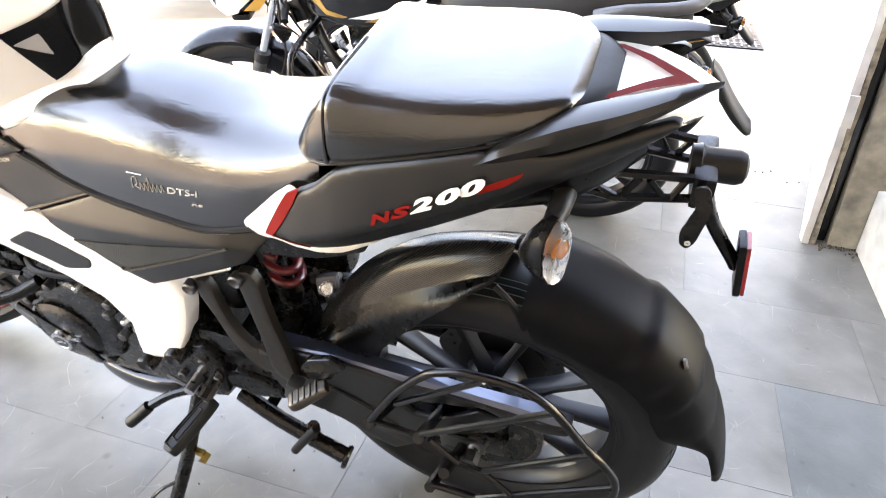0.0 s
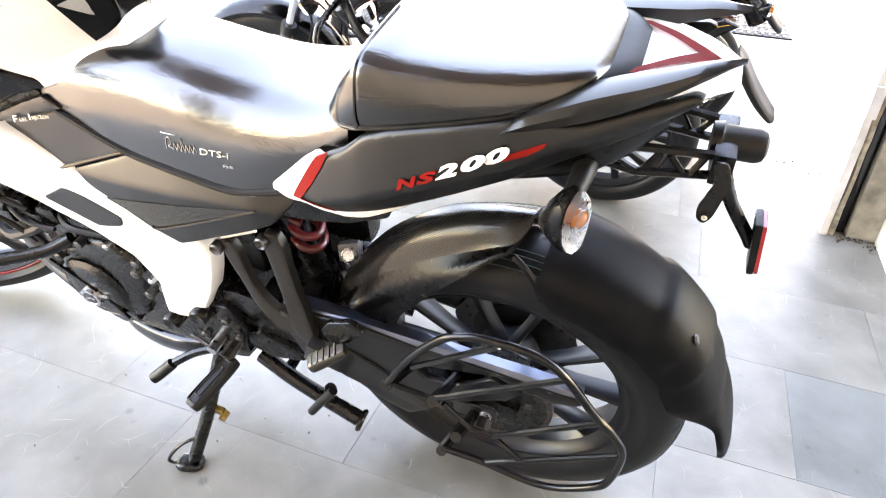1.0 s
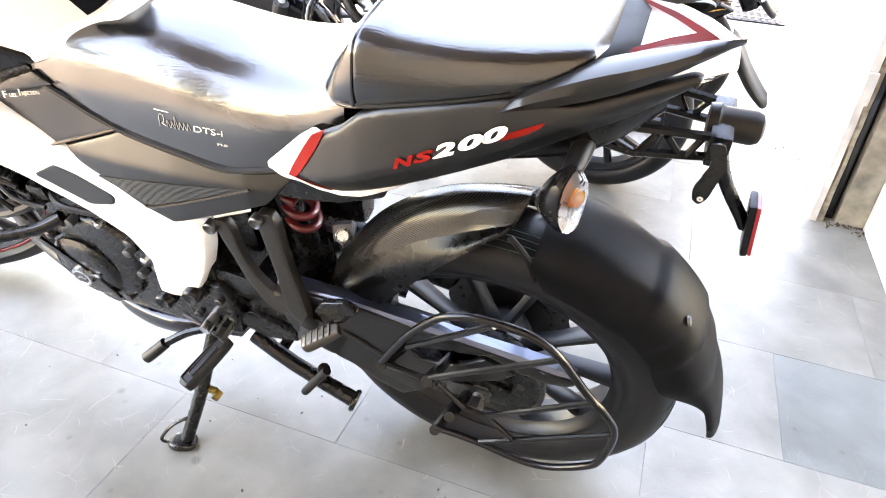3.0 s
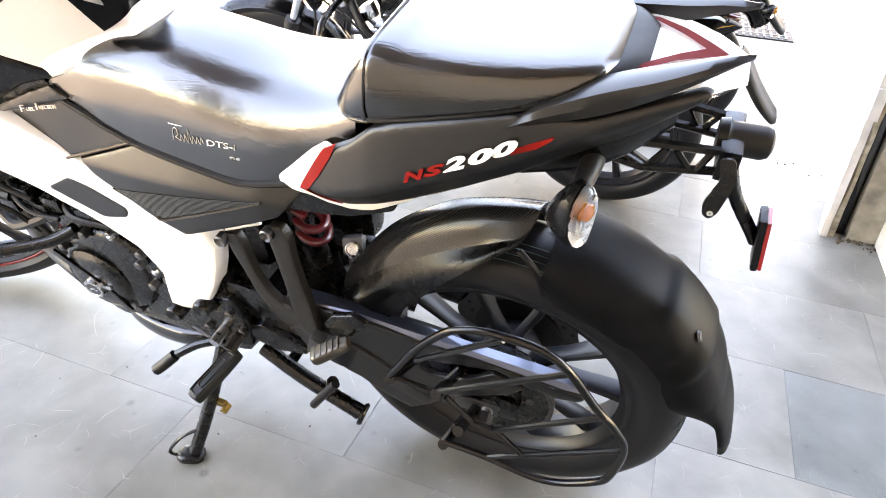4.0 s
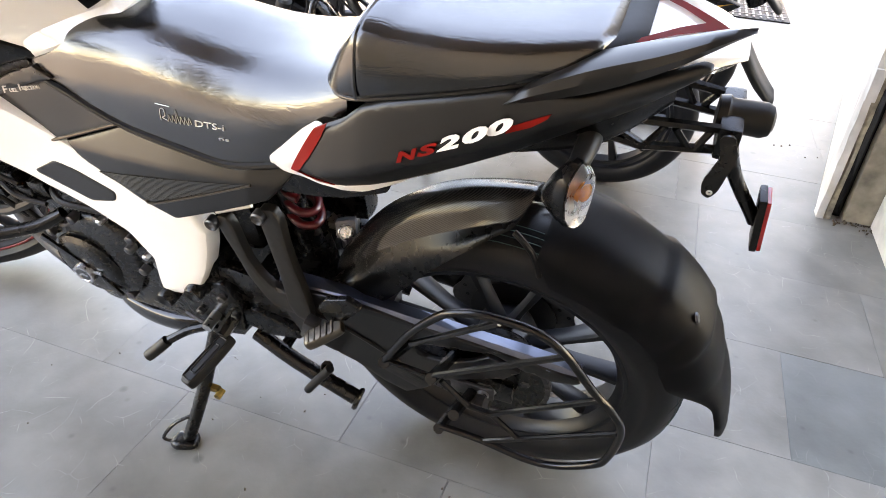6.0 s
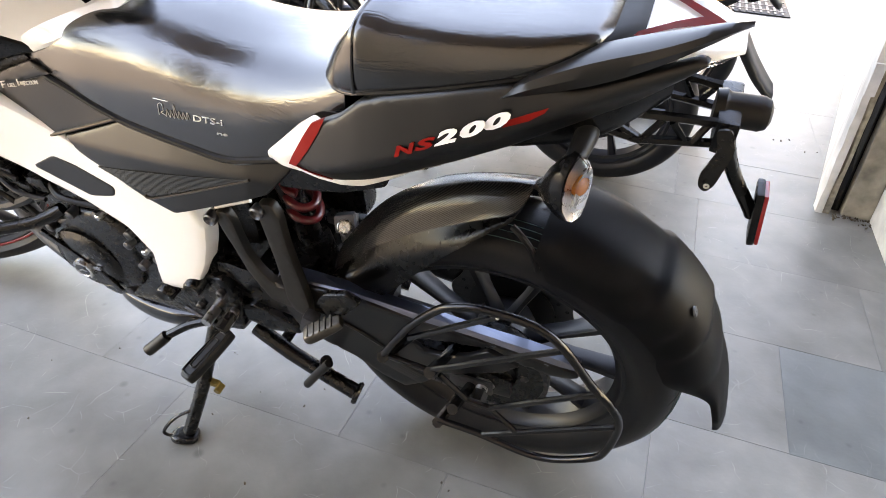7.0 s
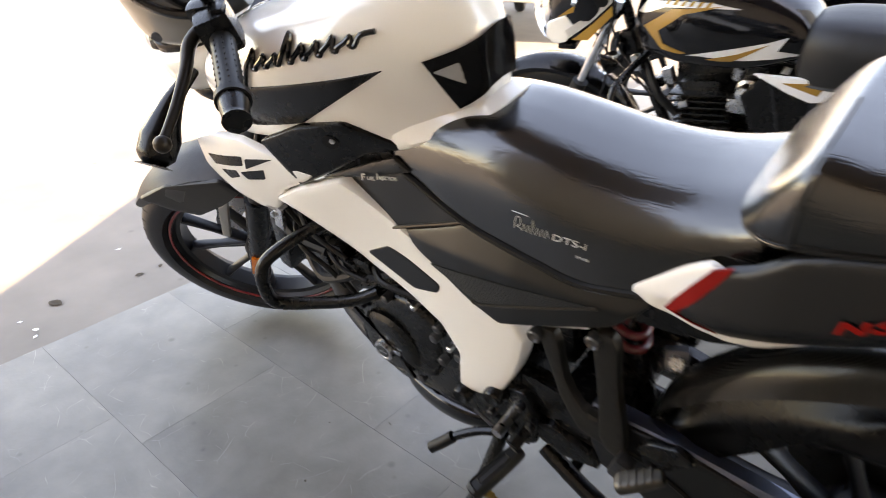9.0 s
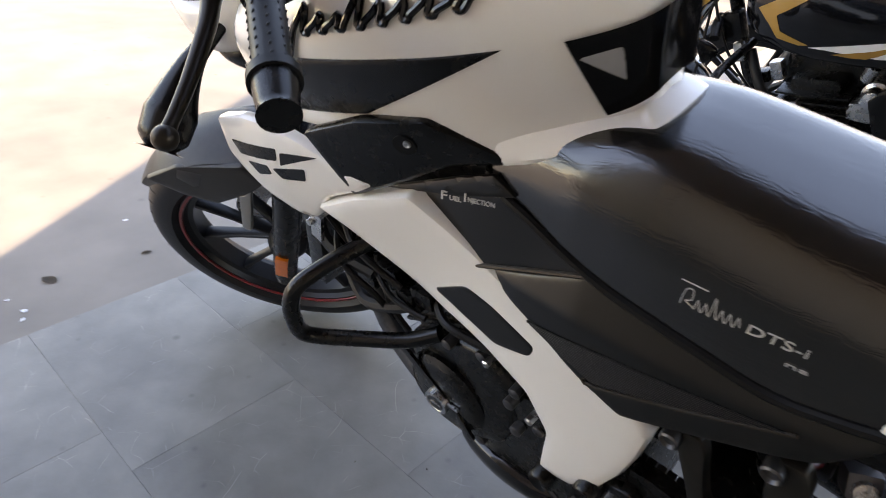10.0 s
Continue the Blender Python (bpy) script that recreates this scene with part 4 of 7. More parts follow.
# ---- side panels below the tank
KY = spread([(0.867, 0.815, 0.176), (0.737, 0.826, 0.140), (0.64, 0.812, 0.100), (0.826, 0.733, 0.158), (0.70, 0.785, 0.114)])
knee = both("knee_panel", panel([(0.868, 0.815), (0.79, 0.846), (0.712, 0.858), (0.636, 0.822), (0.640, 0.813), (0.70, 0.799), (0.756, 0.768), (0.826, 0.734)], KY, 0.012, 0.007, 0.010), MATTE, moto, "matte black knee panel")
both("inner_shield", panel([(0.86, 0.80), (0.68, 0.815), (0.64, 0.78), (0.70, 0.735), (0.80, 0.70), (0.87, 0.74)], lambda x, z: 0.098, 0.006, 0, 0.02), MATTE, moto)
kn = Vector((-(KY(0.742, 0.826) - KY(0.732, 0.826)) / 0.01, 1, -(KY(0.737, 0.831) - KY(0.737, 0.821)) / 0.01)).normalized()
turn = Matrix.Translation((0.737, KY(0.737, 0.826), 0.826)) @ kn.to_track_quat("Y", "Z").to_matrix().to_4x4()
part("screw_recess", moved(lathe([(-0.004, 0.001), (-0.004, 0.013), (0.0012, 0.0128), (0.0012, 0.001)], (0, 0, 0), "y", 24), turn), VENT, knee, "dark screw recess")
part("screw", moved(lathe([(0.001, 0.001), (0.001, 0.0045), (0.003, 0.0042), (0.0034, 0.003), (0.0025, 0.0022), (0.0025, 0.001)], (-0.004, 0, 0.003), "y", 16), turn), STEEL, knee)
SY = spread([(0.80, 0.757, 0.156), (1.035, 0.79, 0.192), (0.93, 0.805, 0.180), (0.83, 0.735, 0.158), (0.93, 0.655, 0.160), (1.04, 0.735, 0.190), (0.96, 0.73, 0.186)])
shroud = both("radiator_shroud", panel([(1.036, 0.790), (0.98, 0.806), (0.925, 0.805), (0.86, 0.785), (0.795, 0.757), (0.815, 0.742), (0.875, 0.712), (0.905, 0.672), (0.925, 0.655), (0.955, 0.652), (1.00, 0.682), (1.042, 0.735)], SY, 0.010, 0.007, 0.010), WHITE, moto, "white radiator shroud with dark grille cut-outs")
for hole in ([(1.016, 0.764), (0.930, 0.774), (0.934, 0.756), (1.006, 0.746)], [(0.924, 0.770), (0.862, 0.779), (0.930, 0.750)], [(0.946, 0.742), (0.892, 0.754), (0.898, 0.734), (0.936, 0.728)], [(0.995, 0.738), (0.955, 0.744), (0.952, 0.731), (0.980, 0.722)]):
    part("grille_opening", panel(hole, SY, 0.003, 0, 0.012, off=0.0008, corner=0.003), MATTE, shroud)
part("shroud_fin", panel([(1.045, 0.735), (1.005, 0.686), (0.955, 0.652), (0.935, 0.640), (0.95, 0.630), (1.01, 0.655), (1.05, 0.70)], SY, 0.012, 0.005, 0.012, off=-0.012), GREY, shroud, "grey lower shroud fin")
part("shroud_bracket", join(box((0.955, 0.145, 0.618), (0.022, 0.006, 0.055), 0.002, Matrix.Rotation(radians(-20), 4, "Y")), lathe([(0.147, 0.001), (0.147, 0.006), (0.154, 0.005), (0.154, 0.001)], (0.962, 0, 0.626), "y", 12)), STEEL, shroud, "metal bracket")
WY = spread([(0.89, 0.70, 0.168), (0.827, 0.73, 0.156), (0.735, 0.62, 0.128), (0.75, 0.755, 0.135), (0.60, 0.59, 0.121), (0.45, 0.55, 0.110), (0.46, 0.48, 0.118), (0.54, 0.41, 0.138), (0.59, 0.35, 0.140)])
spar = both("frame_cover", panel([(0.893, 0.698), (0.830, 0.731), (0.752, 0.755), (0.650, 0.682), (0.585, 0.630), (0.505, 0.598), (0.466, 0.580), (0.453, 0.548), (0.463, 0.500), (0.476, 0.460), (0.498, 0.418), (0.535, 0.394), (0.582, 0.390), (0.578, 0.430), (0.574, 0.470), (0.606, 0.518), (0.665, 0.553), (0.732, 0.585), (0.80, 0.635), (0.853, 0.675)], WY, 0.026, 0.011, 0.008, off=0.005), WHITE, moto, "white frame spar cover")
for bx, by, bz in ((0.570, 0.156, 0.384), (0.508, 0.148, 0.412)):
    part("pivot_bolt", lathe([(by - 0.03, 0.001), (by - 0.03, 0.017), (by, 0.017), (by + 0.004, 0.014), (by + 0.002, 0.008), (by, 0.001)], (bx, 0, bz), "y", 20), ENGINE, spar, "black pivot bolt")
part("spar_slot", panel([(0.740, 0.618), (0.690, 0.645), (0.655, 0.633), (0.594, 0.602), (0.600, 0.584), (0.650, 0.574), (0.700, 0.596)], WY, 0.006, 0.003, 0.006, off=0.0065, corner=0.008), SIDE, spar, "dark grey inset in the spar")
PY = spread([(0.776, 0.738, 0.122), (0.624, 0.783, 0.101), (0.518, 0.738, 0.106), (0.671, 0.678, 0.122), (0.40, 0.715, 0.110), (0.30, 0.718, 0.098), (0.50, 0.60, 0.110), (0.34, 0.670, 0.119), (0.58, 0.655, 0.125), (0.60, 0.705, 0.113), (0.46, 0.665, 0.128), (0.40, 0.625, 0.118)])
both("upper_side_panel", panel([(0.780, 0.737), (0.70, 0.768), (0.624, 0.786), (0.565, 0.765), (0.512, 0.738), (0.60, 0.705), (0.675, 0.680), (0.73, 0.712)], PY, 0.008, 0.004, 0.010), SIDE, moto, "matte black side panel")
plate = part("name_plate", panel([(0.800, 0.742), (0.70, 0.785), (0.652, 0.803), (0.625, 0.787), (0.70, 0.764)], PY, 0.004, 0.002, 0.010, off=0.007, corner=0.002), SIDE, moto, "thin black plate with silver lettering")


def PL(x, z):
    """The lower side panel: a crest along it, a facet falling outwards below and one leaning in above."""
    yc = float(np.interp(x, [0.26, 0.34, 0.46, 0.55, 0.62, 0.68], [0.104, 0.115, 0.121, 0.1215, 0.1185, 0.111]))
    k = z - 0.679
    return yc - 0.5 * k if k > 0 else yc - 0.10 * k


lower = both("side_panel", panel([(0.676, 0.678), (0.60, 0.704), (0.515, 0.738), (0.46, 0.728), (0.38, 0.722), (0.300, 0.722), (0.268, 0.702), (0.312, 0.655), (0.40, 0.618), (0.482, 0.585), (0.530, 0.603), (0.595, 0.640)], PL, 0.010, 0.005, 0.007, off=0.003), SIDE, moto, "matte black side panel with a vent")
vent = part("vent", panel([(0.604, 0.644), (0.505, 0.659), (0.336, 0.679), (0.43, 0.643), (0.515, 0.612)], PL, 0.002, 0.0, 0.007, off=0.0040, corner=0.003), MESH, lower, "black woven vent with fine ribs")
for k in range(20):
    f = (k + 0.3) / 20
    ends = [(0.602 - 0.088 * f, 0.644 - 0.032 * f), (0.338 + 0.176 * f, 0.679 - 0.067 * f)]
    line = [(ends[0][0] + (ends[1][0] - ends[0][0]) * g / 6, ends[0][1] + (ends[1][1] - ends[0][1]) * g / 6) for g in range(7)]
    part("rib", tube([(x, PL(x, z) + 0.0042, z) for x, z in line], 0.0009, 5, 0), VENT, vent)
# rim and fold carry the warm edge highlight as bronze colour
part("vent_rim", tube([(x, PL(x, z) + 0.0045, z) for x, z in ((0.332, 0.680), (0.43, 0.641), (0.513, 0.609), (0.526, 0.612))], 0.0022, 6, 3), SHEEN, lower)
part("panel_fold", tube([(x, PY(x, z) + 0.001, z) for x, z in ((0.672, 0.684), (0.60, 0.709), (0.520, 0.739))], 0.0030, 8, 3), SHEEN, lower)
part("frame_rail", tube([(0.425, 0.106, 0.592), (0.352, 0.108, 0.628)], 0.003, 8, 0), PRINT_SILVER, moto, "pale frame rail")

# ---- seats
SEAT_PR = [(0, 1.0), (0.40, 0.985), (0.64, 0.93), (0.80, 0.82), (0.91, 0.66), (0.975, 0.44), (1.0, 0.20), (1.0, 0.05), (0.95, 0.0), (0, 0.1)]
SEAT_ST = [(0.685, 0.080, 0.796, 0.818), (0.660, 0.098, 0.786, 0.838), (0.61, 0.105, 0.764, 0.857), (0.57, 0.110, 0.748, 0.865), (0.525, 0.112, 0.730, 0.869), (0.48, 0.114, 0.721, 0.867), (0.42, 0.116, 0.712, 0.858), (0.36, 0.118, 0.706, 0.848), (0.31, 0.118, 0.716, 0.844), (0.265, 0.116, 0.736, 0.846), (0.23, 0.114, 0.757, 0.852), (0.195, 0.112, 0.785, 0.862), (0.165, 0.110, 0.815, 0.874)]
rider_seat = part("rider_seat", loft(SEAT_ST, SEAT_PR, 6), LEATHER, moto, "black wrinkled leather rider seat")
PIL = [(0.196, 0.084, 0.852, 0.866), (0.186, 0.104, 0.852, 0.880), (0.168, 0.120, 0.854, 0.907), (0.150, 0.127, 0.857, 0.931), (0.136, 0.129, 0.860, 0.943), (0.118, 0.130, 0.865, 0.9435), (0.09, 0.131, 0.872, 0.941), (0.03, 0.130, 0.888, 0.942), (-0.03, 0.124, 0.904, 0.945), (-0.072, 0.112, 0.916, 0.947), (-0.098, 0.092, 0.920, 0.945), (-0.112, 0.070, 0.924, 0.940), (-0.119, 0.050, 0.928, 0.934)]
pillion = part("pillion_seat", loft(PIL, [(0, 1.0), (0.55, 0.99), (0.80, 0.94), (0.92, 0.80), (0.985, 0.48), (1.0, 0.2), (0.97, 0.02), (0.9, 0.0), (0, 0.05)], 6), LEATHER, moto, "black leather pillion seat raised behind the rider")
part("piping", tube([(0.139, 0.1295, 0.864), (0.139, 0.1300, 0.880), (0.138, 0.1275, 0.900), (0.137, 0.1190, 0.9265), (0.136, 0.1040, 0.9375), (0.135, 0.0720, 0.9425), (0.135, 0, 0.9440)], 0.0024, 6, 6), LEATHER, pillion)
part("seat_wedge", loft([(-0.070, 0.106, 0.895, 0.924), (-0.105, 0.094, 0.900, 0.936), (-0.126, 0.070, 0.908, 0.938), (-0.142, 0.046, 0.915, 0.934)], [(0, 1), (0.8, 0.95), (1, 0.5), (0.9, 0), (0, 0)], 4), VENT, pillion, "black wedge behind the seat")
part("hem", tube([(0.668, 0.094, 0.794), (0.640, 0.104, 0.780), (0.61, 0.107, 0.769), (0.57, 0.110, 0.751), (0.525, 0.112, 0.734), (0.48, 0.114, 0.725), (0.42, 0.116, 0.716), (0.36, 0.118, 0.710), (0.31, 0.118, 0.720), (0.265, 0.116, 0.732)], 0.0052, 8, 4), VENT, rider_seat, "dark hem along the lower edge")
part("hem", tube([(0.160, 0.113, 0.859), (0.135, 0.123, 0.861), (0.09, 0.127, 0.873), (0.03, 0.126, 0.889), (-0.03, 0.120, 0.905), (-0.08, 0.104, 0.919)], 0.0035, 8, 4), VENT, pillion, "dark hem along the lower edge")
part("seat_step", box((0.17, 0, 0.775), (0.10, 0.20, 0.10), 0.02), MATTE, moto)

# ---- tail
CREASE = [(0.31, 0.730, 0.124), (0.24, 0.752, 0.140), (0.21, 0.757, 0.1495), (0.177, 0.763, 0.155), (0.137, 0.780, 0.157), (0.10, 0.797, 0.156), (0.03, 0.828, 0.152), (-0.031, 0.856, 0.143), (-0.085, 0.880, 0.128), (-0.15, 0.905, 0.104), (-0.21, 0.926, 0.080)]


def tail_y(x, z):
    cx = [c[0] for c in reversed(CREASE)]
    zc = float(np.interp(x, cx, [c[1] for c in reversed(CREASE)]))
    yc = float(np.interp(x, cx, [c[2] for c in reversed(CREASE)]))
    return yc - 0.30 * (z - zc) if z > zc else yc - 0.75 * (zc - z)


both("tail_panel", panel([(0.236, 0.757), (0.206, 0.792), (0.188, 0.818), (0.160, 0.833), (0.132, 0.857), (0.104, 0.868), (0.038, 0.886), (-0.030, 0.903), (-0.10, 0.903), (-0.15, 0.918), (-0.198, 0.932), (-0.208, 0.928), (-0.185, 0.908), (-0.150, 0.880), (-0.115, 0.862), (-0.080, 0.846), (-0.030, 0.820), (0.034, 0.788), (0.107, 0.750), (0.147, 0.735), (0.188, 0.727), (0.219, 0.734), (0.239, 0.748)], tail_y, 0.008, 0.005, 0.008), TAIL, moto, "matte black tail side panel")
both("tail_trim", panel([(0.300, 0.730), (0.262, 0.764), (0.228, 0.796), (0.203, 0.815), (0.15, 0.80), (0.02, 0.79), (0.060, 0.760), (0.112, 0.735), (0.152, 0.722), (0.195, 0.724), (0.25, 0.726)], lambda x, z: tail_y(x, max(z, 0.745)) - 0.05 * max(0.0, 0.745 - z), 0.006, 0.003, 0.008, off=-0.009), WHITE, moto, "white trim under the tail panel")
both("tail_stripe", panel([(0.198, 0.816), (0.178, 0.828), (0.188, 0.808), (0.206, 0.780), (0.226, 0.754), (0.186, 0.733), (0.190, 0.728), (0.222, 0.735), (0.240, 0.750), (0.230, 0.768), (0.212, 0.796)], tail_y, 0.003, 0.0, 0.006, off=0.0016, corner=0.001), RED, moto, "red stripe")


def rail(side):
    rows = []
    for x, y, lo, hi, th in ((-0.024, 0.130, 0.889, 0.893, 0.006), (-0.05, 0.130, 0.897, 0.914, 0.024), (-0.09, 0.123, 0.907, 0.932, 0.036), (-0.12, 0.113, 0.914, 0.940, 0.038), (-0.15, 0.102, 0.924, 0.946, 0.036), (-0.175, 0.090, 0.933, 0.951, 0.030), (-0.20, 0.077, 0.944, 0.957, 0.022), (-0.22, 0.064, 0.952, 0.960, 0.014), (-0.234, 0.056, 0.957, 0.961, 0.006)):
        m = (lo + hi) / 2
        rows.append([Vector((x, side * yy, z)) for yy, z in ((y, lo), (y + 0.004, m), (y, hi - 0.002), (y - th * 0.4, hi), (y - th, hi - 0.003), (y - th, lo))])
    cols = [spline([r[j] for r in rows], 4) for j in range(6)]
    return grid_bm([[c[i] for c in cols] for i in range(len(cols[0]))], close_v=True, cap=True)


part("grab_rail", rail(1), RAIL, moto, "satin black grab rail")
part("grab_rail", rail(-1), RAIL, moto, "satin black grab rail")
COWL = [(-0.09, 0.090, 0.905, 0.926), (-0.13, 0.086, 0.912, 0.930), (-0.17, 0.074, 0.915, 0.931), (-0.205, 0.054, 0.915, 0.927), (-0.237, 0.026, 0.913, 0.919)]
cowl = part("tail_cowl", loft(COWL, [(0, 1.0), (0.5, 0.985), (0.85, 0.9), (1.0, 0.55), (0.95, 0.0), (0, 0)], 5), WHITE, moto, "white tail cowl")


def chevron():
    rows = []

    def top(x, y):
        cx = [-c[0] for c in COWL]
        w, lo, hi = (float(np.interp(-x, cx, [c[k] for c in COWL])) for k in (1, 2, 3))
        return lo + (hi - lo) * float(np.interp(abs(y) / w, [0, 0.5, 0.85], [1, 0.985, 0.9])) + 0.0040
    for q in range(-8, 9):
        a = abs(q) / 8
        xo, xi = -0.218 + 0.080 * a, -0.192 + 0.066 * a
        rows.append([(x, 0.056 * q / 8, top(x, 0.056 * q / 8)) for x in (xo, (xo + xi) / 2, xi)])
    bm = grid_bm(rows)
    bmesh.ops.solidify(bm, geom=bm.faces[:], thickness=0.0015)
    return bm


part("cowl_chevron", chevron(), RED, cowl, "red chevron decal")
part("tail_light", loft([(-0.18, 0.042, 0.898, 0.913), (-0.208, 0.044, 0.900, 0.915), (-0.231, 0.025, 0.908, 0.914)], [(0, 1), (0.8, 0.95), (1, 0.5), (0.8, 0.05), (0, 0)], 4), LENS, moto, "clear tail light lens")
part("under_tail", loft([(0.06, 0.10, 0.765, 0.86), (-0.04, 0.102, 0.79, 0.88), (-0.12, 0.094, 0.818, 0.90), (-0.18, 0.055, 0.86, 0.91)], [(0, 1), (0.9, 0.95), (1, 0.5), (0.8, 0.1), (0, 0)], 4), MATTE, moto, "black undertail")
holder = part("plate_holder", box((-0.242, 0, 0.824), (0.024, 0.085, 0.040), 0.006), MATTE, moto, "black lattice number plate holder")
for y in (0.058, -0.058):
    for pts, r in (([(-0.10, y, 0.843), (-0.16, y * 0.8, 0.842), (-0.235, y * 0.6, 0.838)], 0.0055), ([(-0.11, y, 0.826), (-0.155, y * 0.85, 0.811), (-0.235, y * 0.6, 0.812)], 0.0055), ([(-0.115, y, 0.840), (-0.155, y * 0.85, 0.813)], 0.004), ([(-0.160, y * 0.85, 0.811), (-0.178, y * 0.8, 0.838)], 0.004), ([(-0.188, y * 0.8, 0.838), (-0.205, y * 0.7, 0.812)], 0.004), ([(-0.212, y * 0.7, 0.812), (-0.225, y * 0.6, 0.836)], 0.004)):
        part("lattice_bar", tube(pts, r, 6, 0), MATTE, holder)
part("plate_lamp", lathe([(0, 0.001), (0, 0.020), (-0.010, 0.0215), (-0.014, 0.0185), (-0.048, 0.019), (-0.055, 0.016), (-0.058, 0.010), (-0.058, 0.001)], (-0.226, 0.0, 0.834), "x", 32), RUBBER_SOFT, holder, "black rubber-capped plate lamp")
TAB = spread([(-0.24, 0.85, 0.075), (-0.235, 0.78, 0.092), (-0.22, 0.80, 0.088)])
part("plate_bracket", join(panel([(-0.229, 0.856), (-0.244, 0.858), (-0.252, 0.836), (-0.242, 0.797), (-0.235, 0.789), (-0.227, 0.794), (-0.225, 0.806), (-0.236, 0.834)], TAB, 0.003, 0.0, 0.010, corner=0.006)), SATIN, holder, "drilled metal plate bracket")
part("bracket_hole", lathe([(0.0925, 0.001), (0.0925, 0.0032), (0.0932, 0.0032), (0.0932, 0.001)], (-0.2345, 0, 0.8000), "y", 14), PRINT_SILVER, holder)
part("reflector_strut", tube([(-0.245, 0.02, 0.82), (-0.262, 0.015, 0.770), (-0.296, 0.008, 0.712), (-0.302, 0.006, 0.700)], 0.008, 10, 4), MATTE, holder)
part("reflector_back", box((-0.305, 0.012, 0.709), (0.009, 0.032, 0.080), 0.004, Matrix.Rotation(radians(7), 4, "Y")), MATTE, holder)
part("reflector", box((-0.3115, 0.012, 0.7095), (0.005, 0.030, 0.076), 0.003, Matrix.Rotation(radians(7), 4, "Y")), RED_LENS, holder, "red rear reflector")


def pod_ring(u, s, w, h):
    """A leaf-shaped outline with flat edges, pointed below."""
    corners = [(0.10, 0.92), (0.78, 0.70), (1.0, 0.18), (0.86, -0.42), (0.30, -1.02), (-0.18, -1.12), (-0.66, -0.62), (-0.92, 0.05), (-0.70, 0.62), (-0.30, 0.90)]
    out = []
    for i, (a, b) in enumerate(corners):
        a2, b2 = corners[(i + 1) % len(corners)]
        out += [s * (w * (a + (a2 - a) * f)) + u * (h * (b + (b2 - b) * f)) for f in (0.12, 0.5, 0.88)]
    return out


def pod(c, tip, w, h, back):
    """An indicator pod: an egg-shaped shell from c to the lens at tip."""
    c, tip = Vector(c), Vector(tip)
    d = (tip - c).normalized()
    u = Vector((0, 0, 1)) - d * d.z
    u.normalize()
    s = d.cross(u)
    L = (tip - c).length
    rows = []
    for f, k, dn in ((0.0, 0.07, 0.42), (0.08, 0.30, 0.36), (0.28, 0.58, 0.22), (0.55, 0.83, 0.09), (0.82, 1.0, 0.0), (1.0, 0.98, 0.0)):
        rows.append([c + d * (L * f) - u * (dn * h) + k * p for p in pod_ring(u, s, w, h)])
    return grid_bm(rows, close_v=True, cap=True), d, u, s


def blinker(parent, c, tip, w, h, stem, bulb):
    shell, d, u, s = pod(c, tip, w, h, 0)
    ob = part("indicator", shell, MATTE, parent, "black turn indicator with a clear lens")
    t = Vector(tip)
    lens = []
    for f, k in ((0.0005, 0.96), (0.006, 0.93), (0.012, 0.75), (0.015, 0.35), (0.016, 0.02)):
        lens.append([t + d * f + k * p for p in pod_ring(u, s, w, h)])
    part("lens", grid_bm(lens, close_v=True, cap=True), LENS, ob, "clear faceted lens", smooth=False)
    cup = []
    for f, k in ((0.0012, 0.90), (0.001, 0.5), (0.001, 0.05)):
        cup.append([t + d * f + k * p for p in pod_ring(u, s, w, h)])
    part("reflector_cup", grid_bm(cup, close_v=True, cap=True), STEEL, ob)
    bb = bmesh.new()
    bmesh.ops.create_uvsphere(bb, u_segments=14, v_segments=8, radius=bulb)
    bmesh.ops.translate(bb, vec=t + d * 0.004 + u * h * 0.15, verts=bb.verts)
    part("bulb", bb, AMBER, ob, "amber bulb")
    part("stem", tube(stem, 0.009, 12, 4, taper=[0.013, 0.0125, 0.010]), RUBBER_SOFT, ob, "ribbed rubber stem")
    return ob


blinker(moto, (-0.070, 0.130, 0.806), (-0.107, 0.142, 0.806), 0.026, 0.044, [(-0.108, 0.060, 0.838), (-0.107, 0.104, 0.840), (-0.103, 0.134, 0.832)], 0.0095)
blinker(moto, (-0.062, -0.140, 0.806), (-0.114, -0.154, 0.803), 0.023, 0.046, [(-0.108, -0.085, 0.862), (-0.110, -0.120, 0.862), (-0.104, -0.142, 0.842)], 0.0095)


